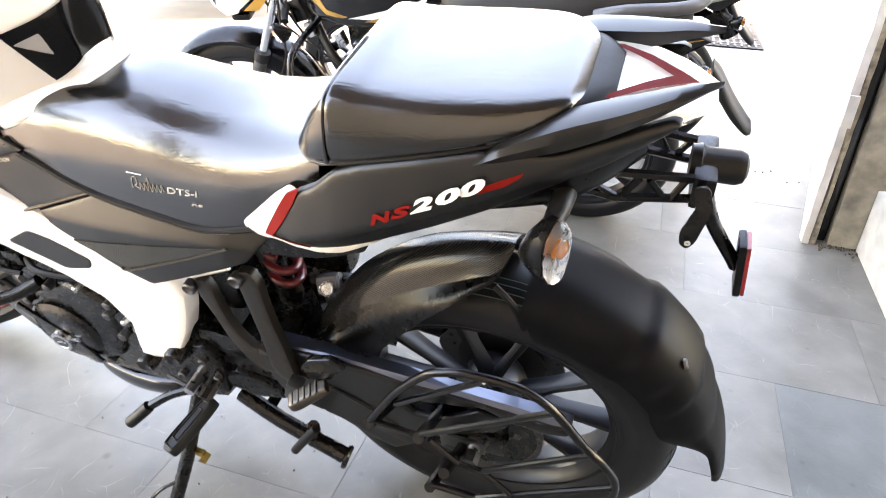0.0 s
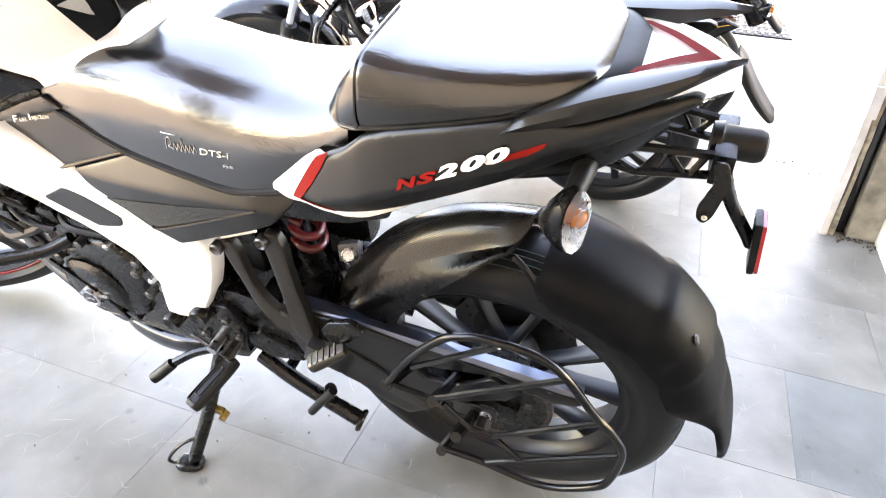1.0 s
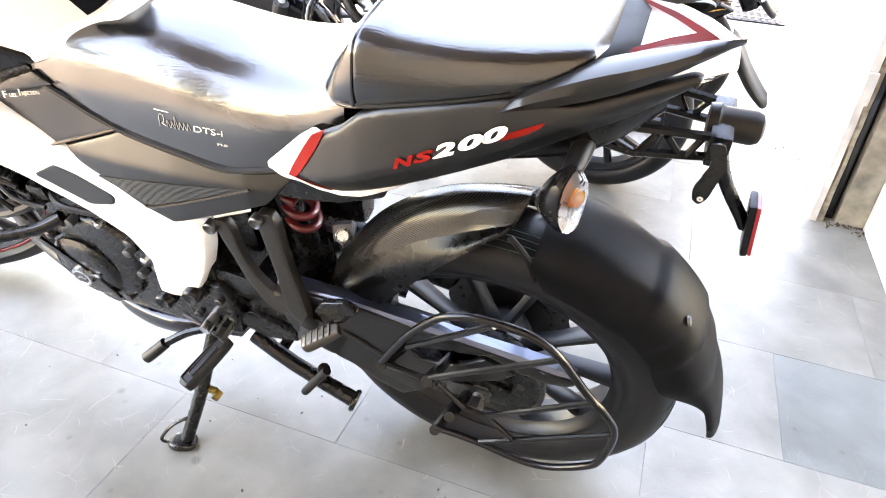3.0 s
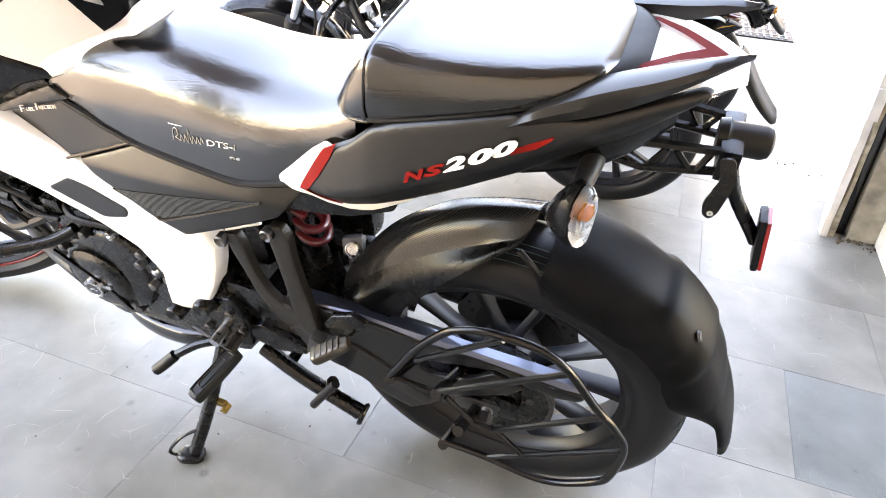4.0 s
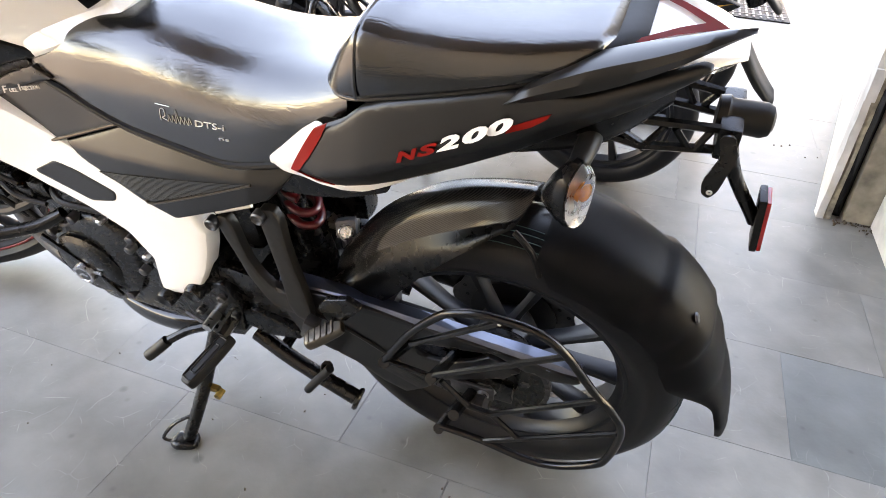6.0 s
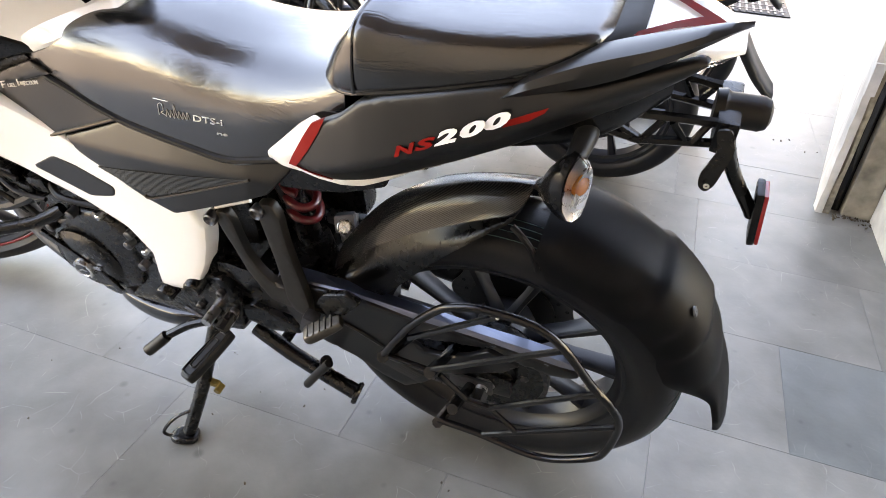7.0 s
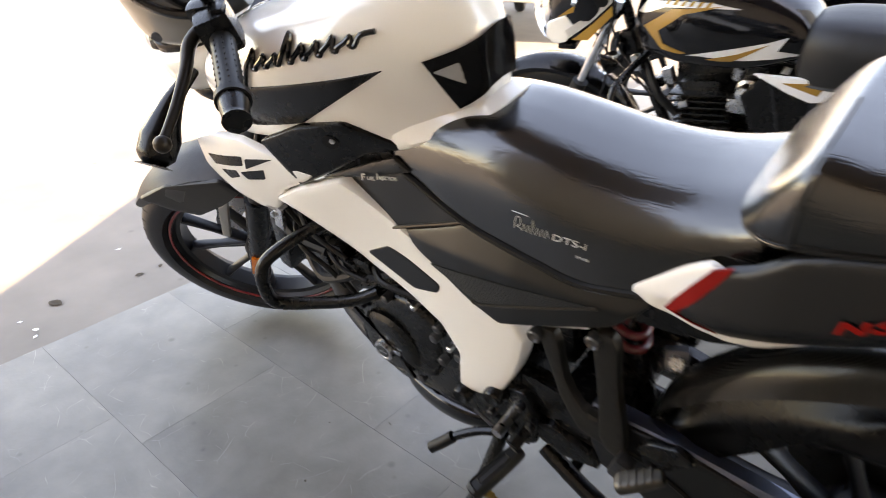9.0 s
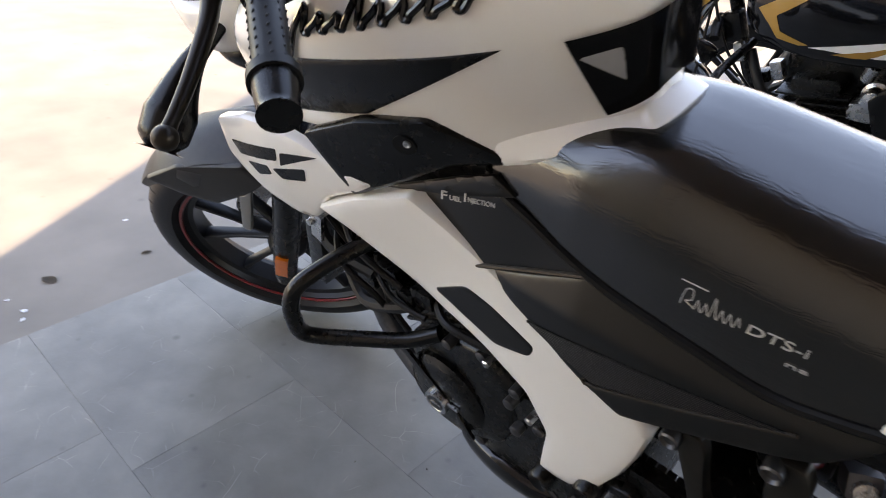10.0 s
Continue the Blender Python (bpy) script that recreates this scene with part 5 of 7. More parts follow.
# ---- rear mudguards
def outer_guard():
    rows = []
    for k in range(100):
        f = k / 99
        q = radians(101 + 81.5 * f)
        pinch = min(1.0, max(0.0, (f - 0.665) / 0.185))
        pinch = pinch * pinch * (3 - 2 * pinch)
        hw = 0.088 - 0.022 * pinch - 0.010 * max(0.0, f - 0.93) / 0.07
        drop = 0.012 + 0.056 * min(1.0, (f + 0.03) / 0.10) * (1 - pinch) + 0.006 * pinch
        r = 0.355 + 0.005 * math.sin(math.pi * min(1.0, f * 1.15)) + 0.10 * max(0, f - 0.74)
        r += 0.007 / (1 + math.exp(-(f - 0.345) * 160)) / (1 + math.exp((f - 0.565) * 160))
        dent = math.exp(-((f - 0.30) / 0.045) ** 2) + 0.7 * math.exp(-((f - 0.495) / 0.03) ** 2)
        row = []
        for y, d in ((-1.0, 1.0), (-1.0, 0.78), (-0.98, 0.58), (-0.92, 0.40), (-0.80, 0.22), (-0.60, 0.06), (-0.48, -0.01), (-0.25, -0.05), (0, -0.06), (0.25, -0.05), (0.48, -0.01), (0.60, 0.06), (0.80, 0.22), (0.92, 0.40), (0.98, 0.58), (1.0, 0.78), (1.0, 1.0)):
            rr = r - d * drop
            if 0.2 < d < 0.7:
                y *= 1 - 0.09 * dent
            row.append(AXLE + Vector((rr * math.cos(q), y * hw, rr * math.sin(q))))
        rows.append(row)
    bm = grid_bm(rows)
    bmesh.ops.solidify(bm, geom=bm.faces[:], thickness=0.004)
    return bm


guard = part("rear_mudguard", outer_guard(), GUARD, moto, "matte black mudguard hugging the rear tyre")
part("guard_bolt", lathe([(0, 0.001), (0, 0.008), (0.003, 0.007), (0.003, 0.001)], (0, 0, 0), "x", 14), DARK_STEEL, guard).matrix_local = Matrix.Translation(AXLE + Vector((0.366 * math.cos(radians(139)), 0.045, 0.366 * math.sin(radians(139))))) @ Matrix.Rotation(radians(25), 4, "Y") @ Matrix.Rotation(math.pi, 4, "Z")
part("guard_stay", tube([(-0.030, 0.080, 0.666), (-0.046, 0.086, 0.656), (-0.059, 0.084, 0.632), (-0.066, 0.078, 0.592)], 0.0045, 8, 5), VENT, guard)


def hugger(side):
    """One half of the inner mudguard: a carbon shoulder and a plain flank on the near side, a steep fall on the far side."""
    rows = []
    for x, zt, zc, zm, zf, zl in ((0.272, 0.466, 0.474, 0.452, 0.462, 0.470), (0.248, 0.508, 0.510, 0.478, 0.474, 0.477), (0.215, 0.552, 0.548, 0.512, 0.486, 0.466), (0.180, 0.590, 0.583, 0.544, 0.512, 0.452), (0.130, 0.630, 0.623, 0.580, 0.551, 0.506), (0.085, 0.656, 0.652, 0.609, 0.588, 0.562), (0.040, 0.671, 0.674, 0.634, 0.622, 0.610), (0.0, 0.680, 0.687, 0.655, 0.650, 0.643), (-0.028, 0.684, 0.695, 0.670, 0.667, 0.663), (-0.044, 0.685, 0.699, 0.696, 0.695, 0.694)):
        k = float(np.interp(x, [-0.044, -0.028, 0.0, 0.04], [0.08, 0.25, 0.6, 1.0]))
        m = float(np.interp(x, [-0.044, -0.028, 0.0], [0.15, 0.9, 1.0]))
        if side > 0:
            half = [(0.0, zt), (0.017, (zt + zc) / 2 + 0.003), (0.032, zc), (0.032 + 0.015 * m, zc * 0.62 + zm * 0.38), (0.032 + 0.029 * m, zm), (0.032 + 0.029 * m + 0.019 * k, zf), (0.032 + 0.029 * m + 0.027 * k, zl)]
        else:
            half = [(0.0, zt), (-0.015, zt - 0.010), (-0.030, zt - 0.024), (-0.045, zt - 0.042), (-0.057, zt - 0.060), (-0.065, zt - 0.078), (-0.070, zt - 0.098)]
        rows.append([Vector((x, y, z)) for y, z in half])
    cols = [spline([r[j] for r in rows], 4) for j in range(7)]
    return [spline([c[i] for c in cols], 3) for i in range(len(cols[0]))]


def hugger_parts():
    out = []
    split = 12
    g = hugger(1)
    for a, b in ((0, split), (split, len(g[0]) - 1)):
        for side in (1, -1):
            h = hugger(side)
            bm = grid_bm([row[a:b + 1] for row in h])
            bmesh.ops.solidify(bm, geom=bm.faces[:], thickness=0.0035 * side)
            out.append(bm)
    return join(out[0], out[1]), join(out[2], out[3])


hug_top, hug_side = hugger_parts()
hug = part("inner_mudguard", hug_side, MATTE, moto, "black inner mudguard with a carbon-look top")
part("carbon_film", hug_top, CARBON, hug, "carbon-look film")

# ---- swingarm, chain, shock
for side in (1, -1):
    rows = []
    for x, zc, h, t in ((0.54, 0.405, 0.035, 0.022), (0.45, 0.405, 0.045, 0.024), (0.30, 0.385, 0.042, 0.022), (0.12, 0.345, 0.034, 0.020), (0.0, 0.310, 0.030, 0.016), (-0.045, 0.302, 0.024, 0.012)):
        y = side * 0.093
        t *= 0.6
        rows.append([(x, y + a * t, zc + b * h) for a, b in ((-1, -0.7), (-0.7, -1), (0.7, -1), (1, -0.7), (1, 0.7), (0.7, 1), (-0.7, 1), (-1, 0.7))])
    part("swingarm", grid_bm(rows, close_v=True, cap=True), SATIN, moto, "black box-section swingarm")
part("swingarm_bridge", box((0.37, 0, 0.40), (0.10, 0.20, 0.07), 0.012), SATIN, moto)
CASE_Y = 0.112
case_poly = [(0.350, 0.462), (0.296, 0.459), (0.225, 0.461), (0.172, 0.455), (0.111, 0.447), (0.022, 0.442), (-0.066, 0.433), (-0.146, 0.423), (-0.151, 0.417), (-0.140, 0.407), (-0.108, 0.400), (-0.066, 0.405), (-0.018, 0.428), (0.018, 0.420), (0.060, 0.412), (0.108, 0.399), (0.118, 0.386), (0.098, 0.367), (0.062, 0.371), (0.023, 0.391), (-0.008, 0.417), (-0.030, 0.412), (-0.060, 0.399), (-0.033, 0.368), (0.014, 0.344), (0.064, 0.317), (0.106, 0.268), (0.143, 0.238), (0.185, 0.254), (0.236, 0.290), (0.289, 0.309), (0.336, 0.330), (0.352, 0.380)]
chain_cover = part("chain_case", panel(case_poly, lambda x, z: CASE_Y, 0.006, 0.004, 0.012, corner=0.004), CASE, moto, "long black plastic chain case with a slot")
case_top = []
for x, zi, zo in ((0.350, 0.464, 0.466), (0.296, 0.464, 0.463), (0.225, 0.460, 0.465), (0.172, 0.454, 0.460), (0.111, 0.449, 0.455), (0.022, 0.438, 0.449), (-0.066, 0.433, 0.441), (-0.120, 0.427, 0.434), (-0.147, 0.420, 0.427)):
    case_top.append([(x, 0.074, zi - 0.010), (x, 0.080, zi), (x, 0.102, zo - 0.001), (x, 0.1045, zo - 0.003), (x, CASE_Y - 0.0012, zo - 0.011), (x, CASE_Y - 0.004, zo - 0.020), (x, 0.078, zi - 0.014)])
part("case_top", grid_bm(case_top, close_v=True, cap=True), CASE_SKY_SHEEN, chain_cover, "flat top of the black chain case, sky sheen in its colour", smooth=False)
plate_turn = Matrix.Translation((0.140, CASE_Y + 0.0004, 0.295)) @ Matrix.Rotation(radians(-24.5), 4, "Y")
part("case_plate", moved(box((0, 0, 0), (0.072, 0.0016, 0.032), 0.0007), plate_turn), CASE, chain_cover, "raised plate on the chain case")
for i, (w, dx) in enumerate(((0.058, 0.0), (0.050, -0.003), (0.056, 0.001), (0.030, -0.012))):
    part("print_bar", moved(box((dx, 0.0008, 0.010 - i * 0.0062), (w, 0.0006, 0.0016), 0.0002), plate_turn), PRINT_DIM, chain_cover)
part("case_rib", moved(tube([(0.335, CASE_Y, 0.408), (0.26, CASE_Y + 0.001, 0.398), (0.185, CASE_Y + 0.001, 0.360), (0.130, CASE_Y, 0.318)], 0.0035, 8, 4), Matrix.Identity(4)), CASE, chain_cover)


def chain():
    bm = bmesh.new()
    path = [Vector((0.52, 0.073, 0.435 - 0.0)), Vector((0.0, 0.073, 0.407))]
    path2 = [Vector((0.0, 0.073, 0.207)), Vector((0.52, 0.073, 0.345))]
    out = []
    for a, b in (path, path2):
        k = int((b - a).length / 0.0127)
        for i in range(k):
            c = a + (b - a) * ((i + 0.5) / k)
            out.append((c, (b - a).normalized()))
    for i in range(25):
        q = radians(90 + 180 * (i + 0.5) / 25)
        out.append((AXLE + Vector((0.100 * math.cos(q), 0.073, 0.100 * math.sin(q))), Vector((-math.sin(q), 0, math.cos(q)))))
    for c, d in out:
        n = d.cross(Vector((0, 1, 0)))
        vs = []
        for y in (-0.006, 0.006):
            vs.append([bm.verts.new(c + d * a + n * b + Vector((0, y, 0))) for a, b in ((-0.0055, -0.004), (0.0055, -0.004), (0.0055, 0.004), (-0.0055, 0.004))])
        bm.faces.new(vs[0])
        bm.faces.new(vs[1])
        for i in range(4):
            bm.faces.new((vs[0][i], vs[0][i - 1], vs[1][i - 1], vs[1][i]))
    return bm


tagged(part("chain", chain(), DARK_STEEL, moto, "greased drive chain"), kind="stuff")
part("chain_adjuster", join(box((0.02, 0.108, 0.307), (0.075, 0.006, 0.034), 0.004), lathe([(0.12, 0.001), (0.12, 0.014), (0.140, 0.013), (0.140, 0.001)], (0.0, 0, 0.307), "y", 6)), DARK_STEEL, moto, "dark steel axle plate and nut")
helix = [(0.345 + 0.027 * math.cos(q) - 0.006 * math.sin(q), 0.027 * math.sin(q), 0.512 + q * 0.0046 + 0.012 * math.cos(q)) for q in (i * 0.35 for i in range(42))]
part("inner_cover", panel([(0.305, 0.705), (0.25, 0.742), (0.12, 0.735), (0.135, 0.702), (0.200, 0.675), (0.232, 0.668), (0.300, 0.660)], lambda x, z: 0.098, 0.004, 0.003, 0.012), MATTE, moto, "black inner cover under the tail")
part("shock_spring", tube(helix, 0.0075, 10, 2), RED_SPRING, moto, "red coil spring of the rear shock")
part("shock_body", join(tube([(0.33, 0, 0.36), (0.38, 0, 0.62)], 0.022, 14, 0), tube([(0.325, 0, 0.34), (0.345, 0, 0.45)], 0.032, 14, 0)), ENGINE, moto, "black shock absorber")
part("reservoir", join(box((0.325, -0.070, 0.425), (0.05, 0.04, 0.05), 0.008), lathe([(-0.06, 0.001), (-0.06, 0.016), (-0.045, 0.015), (-0.045, 0.001)], (0.328, 0, 0.408), "y", 18)), STEEL, moto, "silver bolt and bracket")
cap_turn = Matrix.Translation((0.268, 0.012, 0.508)) @ Vector((-0.35, 0.75, 0.55)).to_track_quat("Y", "Z").to_matrix().to_4x4()
link = part("linkage_bracket", moved(box((0.0, -0.022, 0.004), (0.034, 0.036, 0.030), 0.006), cap_turn), LINK, moto, "grey shock linkage bracket")
part("linkage_cap", moved(lathe([(-0.006, 0.001), (-0.006, 0.0125), (0.004, 0.0125), (0.005, 0.010), (0.003, 0.009), (0.003, 0.001)], (0, 0, 0), "y", 24), cap_turn), STEEL, link, "bright round cap")
part("linkage_bolt", moved(lathe([(0.002, 0.001), (0.002, 0.0045), (0.0055, 0.0042), (0.0055, 0.001)], (0, 0, 0), "y", 16), cap_turn), STEEL, link)
# two dark boxes added for the shade round the shock; they hide bright floor
part("shock_backdrop", box((0.375, -0.095, 0.56), (0.21, 0.05, 0.22), 0.02), ENGINE, moto, "black box added behind the shock to keep the gap dark")
part("shade_box", box((0.47, -0.01, 0.56), (0.13, 0.14, 0.20), 0.02), ENGINE, moto)

# ---- footrests, levers, stands
FY2 = spread([(0.44, 0.585, 0.112), (0.33, 0.61, 0.112), (0.31, 0.42, 0.128), (0.28, 0.41, 0.130)])
part("footrest_bracket", panel([(0.427, 0.570), (0.424, 0.590), (0.405, 0.592), (0.396, 0.572), (0.393, 0.547), (0.386, 0.512), (0.372, 0.482), (0.354, 0.462), (0.326, 0.455), (0.300, 0.430), (0.298, 0.408), (0.331, 0.412), (0.363, 0.417), (0.382, 0.446), (0.397, 0.474), (0.410, 0.518), (0.420, 0.545)], FY2, 0.012, 0.005, 0.009), BRACKET, moto, "black forked pillion footrest bracket")
part("footrest_bracket", panel([(0.344, 0.606), (0.340, 0.628), (0.316, 0.632), (0.306, 0.612), (0.304, 0.562), (0.300, 0.525), (0.293, 0.486), (0.286, 0.430), (0.290, 0.400), (0.317, 0.408), (0.329, 0.432), (0.330, 0.470), (0.333, 0.514), (0.338, 0.559)], FY2, 0.012, 0.005, 0.009, off=0.002), BRACKET, moto)
for bx, bz in ((0.431, 0.577), (0.338, 0.617)):
    part("bracket_bolt", lathe([(0.108, 0.001), (0.108, 0.011), (0.122, 0.011), (0.124, 0.009), (0.120, 0.007), (0.118, 0.001)], (bx, 0, bz), "y", 18), DARK_STEEL, moto, "socket bolt")
part("heel_plate", panel([(0.269, 0.452), (0.252, 0.480), (0.210, 0.497), (0.186, 0.482), (0.220, 0.440), (0.252, 0.424)], spread([(0.27, 0.45, 0.134), (0.2, 0.48, 0.134), (0.22, 0.43, 0.134)]), 0.008, 0.004, 0.008), SATIN, moto, "black heel plate")
peg = part("pillion_peg", loft([(-0.046, 0.008, -0.007, 0.006), (-0.040, 0.015, -0.011, 0.010), (0.0, 0.019, -0.013, 0.013), (0.035, 0.020, -0.013, 0.013), (0.042, 0.012, -0.008, 0.008)], [(0, 1), (0.75, 0.95), (1, 0.5), (0.8, 0.05), (0, 0)], 3), PEG, moto, "folding pillion footpeg")
peg.matrix_local = Matrix.Translation((0.252, 0.155, 0.420)) @ Matrix.Rotation(radians(28), 4, "Z") @ Matrix.Rotation(radians(24), 4, "Y") @ Matrix.Scale(0.78, 4)
for i in range(5):
    part("peg_rib", box((-0.028 + i * 0.014, 0, 0.0125), (0.004, 0.030, 0.005), 0.0015), PEG, peg)
part("peg_clevis", box((0.285, 0.140, 0.405), (0.026, 0.024, 0.045), 0.007, Matrix.Rotation(radians(-20), 4, "Y")), DARK_STEEL, moto, "peg hinge")
part("foot_plate", panel([(0.53, 0.42), (0.46, 0.43), (0.44, 0.36), (0.45, 0.30), (0.50, 0.28), (0.55, 0.30), (0.56, 0.36)], spread([(0.5, 0.42, 0.125), (0.45, 0.3, 0.125), (0.55, 0.3, 0.125)]), 0.02, 0.006, 0.012), SATIN, moto, "black footrest plate")
for bx, by, bz, r in ((0.500, 0.127, 0.405, 0.010), (0.468, 0.127, 0.395, 0.008), (0.495, 0.127, 0.318, 0.011), (0.532, 0.127, 0.335, 0.008), (0.455, 0.127, 0.350, 0.008)):
    part("plate_bolt", lathe([(by - 0.01, 0.001), (by - 0.01, r), (by + 0.006, r), (by + 0.008, r * 0.6), (by + 0.005, r * 0.5), (by + 0.005, 0.001)], (bx, 0, bz), "y", 14), DARK_STEEL, moto)
part("shift_shaft", tube([(0.50, 0.10, 0.335), (0.50, 0.160, 0.335)], 0.010, 12, 0), STEEL, moto, "bright shift shaft")
part("lower_plate", panel([(0.46, 0.352), (0.42, 0.368), (0.34, 0.335), (0.335, 0.315), (0.40, 0.305), (0.44, 0.32)], spread([(0.46, 0.35, 0.12), (0.34, 0.33, 0.115), (0.4, 0.3, 0.12)]), 0.012, 0.004, 0.01), SATIN, moto)
rp = part("rider_peg", loft([(-0.052, 0.010, -0.008, 0.008), (-0.045, 0.018, -0.012, 0.011), (0.0, 0.019, -0.013, 0.013), (0.05, 0.016, -0.012, 0.012), (0.055, 0.010, -0.008, 0.008)], [(0, 1), (0.8, 0.95), (1, 0.5), (0.8, 0.05), (0, 0)], 3), RUBBER_SOFT, moto, "rubber rider footpeg")
rp.matrix_local = Matrix.Translation((0.468, 0.210, 0.318)) @ Matrix.Rotation(radians(-105), 4, "Z") @ Matrix.Rotation(radians(-8), 4, "Y") @ Matrix.Scale(0.75, 4, (0, 1, 0))
for k, (hx, hw) in enumerate(((0.044, 0.0145), (0.030, 0.0075))):
    part("peg_rib", tube([(-hx, -hw * 0.6, 0.0125), (-hx * 0.8, -hw, 0.0125), (hx * 0.85, -hw * 0.9, 0.0125), (hx, -hw * 0.4, 0.0125), (hx, hw * 0.4, 0.0125), (hx * 0.85, hw * 0.9, 0.0125), (-hx * 0.8, hw, 0.0125), (-hx, hw * 0.6, 0.0125)], 0.0018, 6, 3, closed=True), RUBBER_SOFT, rp)
part("peg_hanger", tube([(0.46, 0.125, 0.345), (0.465, 0.165, 0.335)], 0.013, 8, 0), SATIN, moto)
lever = part("gear_lever", tube([(0.500, 0.15, 0.330), (0.54, 0.165, 0.318), (0.575, 0.185, 0.300)], 0.008, 8, 4), SATIN, moto, "black gear lever")
part("lever_rubber", tube([(0.578, 0.188, 0.300), (0.592, 0.200, 0.288), (0.612, 0.214, 0.272)], 0.011, 10, 3), RUBBER_SOFT, lever, "ribbed rubber sleeve")
part("gear_rod", tube([(0.505, 0.14, 0.30), (0.57, 0.13, 0.318)], 0.004, 8, 0), DARK_STEEL, lever)
stand = part("side_stand", tube([(0.515, 0.130, 0.290), (0.534, 0.200, 0.180), (0.560, 0.264, 0.082)], 0.0130, 12, 3), SATIN, moto, "black side stand")
part("stand_foot", loft([(-0.026, 0.010, 0.0, 0.010), (-0.018, 0.019, 0.0, 0.014), (0.012, 0.020, 0.0, 0.016), (0.026, 0.010, 0.0, 0.010)], [(0, 1), (0.8, 0.95), (1, 0.5), (0.9, 0.05), (0, 0)], 3), SATIN, stand, "flat stand foot").matrix_local = Matrix.Rotation(radians(LEAN_DEG), 4, "X") @ Matrix.Translation((0.566, 0.282, 0.001)) @ Matrix.Rotation(radians(20), 4, "Z")
part("stand_wire", tube([(0.548, 0.237, 0.132), (0.580, 0.262, 0.122), (0.604, 0.284, 0.088), (0.575, 0.278, 0.080)], 0.0035, 8, 5), SATIN, stand)
part("stand_switch", join(box((0.520, 0.192, 0.176), (0.030, 0.012, 0.014), 0.003), lathe([(0.188, 0.001), (0.188, 0.0075), (0.206, 0.007), (0.206, 0.001)], (0.504, 0, 0.170), "y", 14)), BRASS, stand, "brass side-stand switch")
cstand = part("centre_stand", join(tube([(0.445, 0.105, 0.276), (0.36, 0.120, 0.243), (0.237, 0.135, 0.205)], 0.0150, 12, 3), tube([(0.445, -0.105, 0.276), (0.36, -0.120, 0.243), (0.237, -0.135, 0.205)], 0.0150, 12, 3), tube([(0.39, 0.11, 0.255), (0.39, -0.11, 0.255)], 0.011, 8, 0), tube([(0.30, 0.126, 0.224), (0.290, 0.132, 0.262), (0.272, 0.146, 0.305)], 0.011, 8, 3)), SATIN, moto, "black folded centre stand")
part("stand_pad", lathe([(-0.005, 0.001), (-0.005, 0.019), (-0.001, 0.022), (0.004, 0.021), (0.005, 0.001)], (0, 0, 0), "x", 20), SATIN, cstand).matrix_local = Matrix.Translation((0.232, 0.136, 0.204)) @ Matrix.Rotation(radians(-18), 4, "Y")
part("stand_tread", tube([(0.262, 0.152, 0.312), (0.290, 0.158, 0.272), (0.316, 0.162, 0.232)], 0.008, 12, 3), RUBBER_SOFT, cstand)

# ---- side guard beside the rear wheel
Y0 = 0.19
side_guard = part("side_guard", tube([(x, Y0, z) for x, z in ((0.125, 0.460), (0.082, 0.540), (0.034, 0.602), (0.003, 0.621), (-0.033, 0.628), (-0.09, 0.622), (-0.127, 0.595), (-0.17, 0.530), (-0.198, 0.495), (-0.216, 0.452), (-0.209, 0.375), (-0.192, 0.340), (-0.14, 0.300), (-0.094, 0.291), (-0.02, 0.307), (0.047, 0.311))], 0.0058, 10, 5), BAR, moto, "black tubular wheel guard")
for a, b in (((0.080, 0.521), (-0.044, 0.621)), ((0.052, 0.455), (-0.128, 0.588)), ((-0.037, 0.397), (-0.185, 0.519)), ((-0.02, 0.303), (-0.212, 0.447)), ((0.125, 0.460), (0.049, 0.452)), ((0.038, 0.448), (-0.002, 0.401)), ((-0.002, 0.401), (-0.037, 0.397)), ((-0.037, 0.397), (-0.078, 0.350))):
    part("guard_bar", tube([(a[0], Y0, a[1]), (b[0], Y0, b[1])], 0.0045, 8, 0), BAR, side_guard)
for x, z in ((0.052, 0.455), (0.125, 0.460), (0.047, 0.311), (0.02, 0.37)):
    part("guard_mount", tube([(x, 0.10, z - 0.075), (x, Y0 + 0.006, z)], 0.009, 8, 0), BAR, side_guard)

# ---- headlight, bars
HX = [(1.04, 0.084, 0.950, 0.985), (1.085, 0.102, 0.938, 0.995), (1.14, 0.104, 0.932, 1.020), (1.19, 0.092, 0.936, 1.056), (1.225, 0.066, 0.948, 1.062), (1.245, 0.035, 0.960, 1.03)]
head = part("headlight", moved(loft(HX, [(0, 1), (0.75, 1.0), (0.97, 0.85), (1, 0.5), (0.90, 0.1), (0, 0)], 4), STEER), SILVER, moto, "silver-grey headlight fairing")
part("headlight_collar", moved(loft([(1.08, 0.075, 0.915, 0.95), (1.14, 0.090, 0.915, 0.945), (1.20, 0.080, 0.915, 0.945), (1.23, 0.05, 0.92, 0.95)], [(0, 1), (0.9, 0.98), (1, 0.5), (0.9, 0.1), (0, 0)], 4), STEER), MATTE, head, "dark collar")
part("headlight_lower", moved(loft([(1.08, 0.084, 0.850, 0.935), (1.14, 0.108, 0.838, 0.932), (1.20, 0.098, 0.838, 0.928), (1.245, 0.05, 0.865, 0.925)], [(0, 1), (0.85, 0.98), (1, 0.6), (0.8, 0.1), (0, 0)], 4), STEER), WHITE, head, "white lower headlight cover")
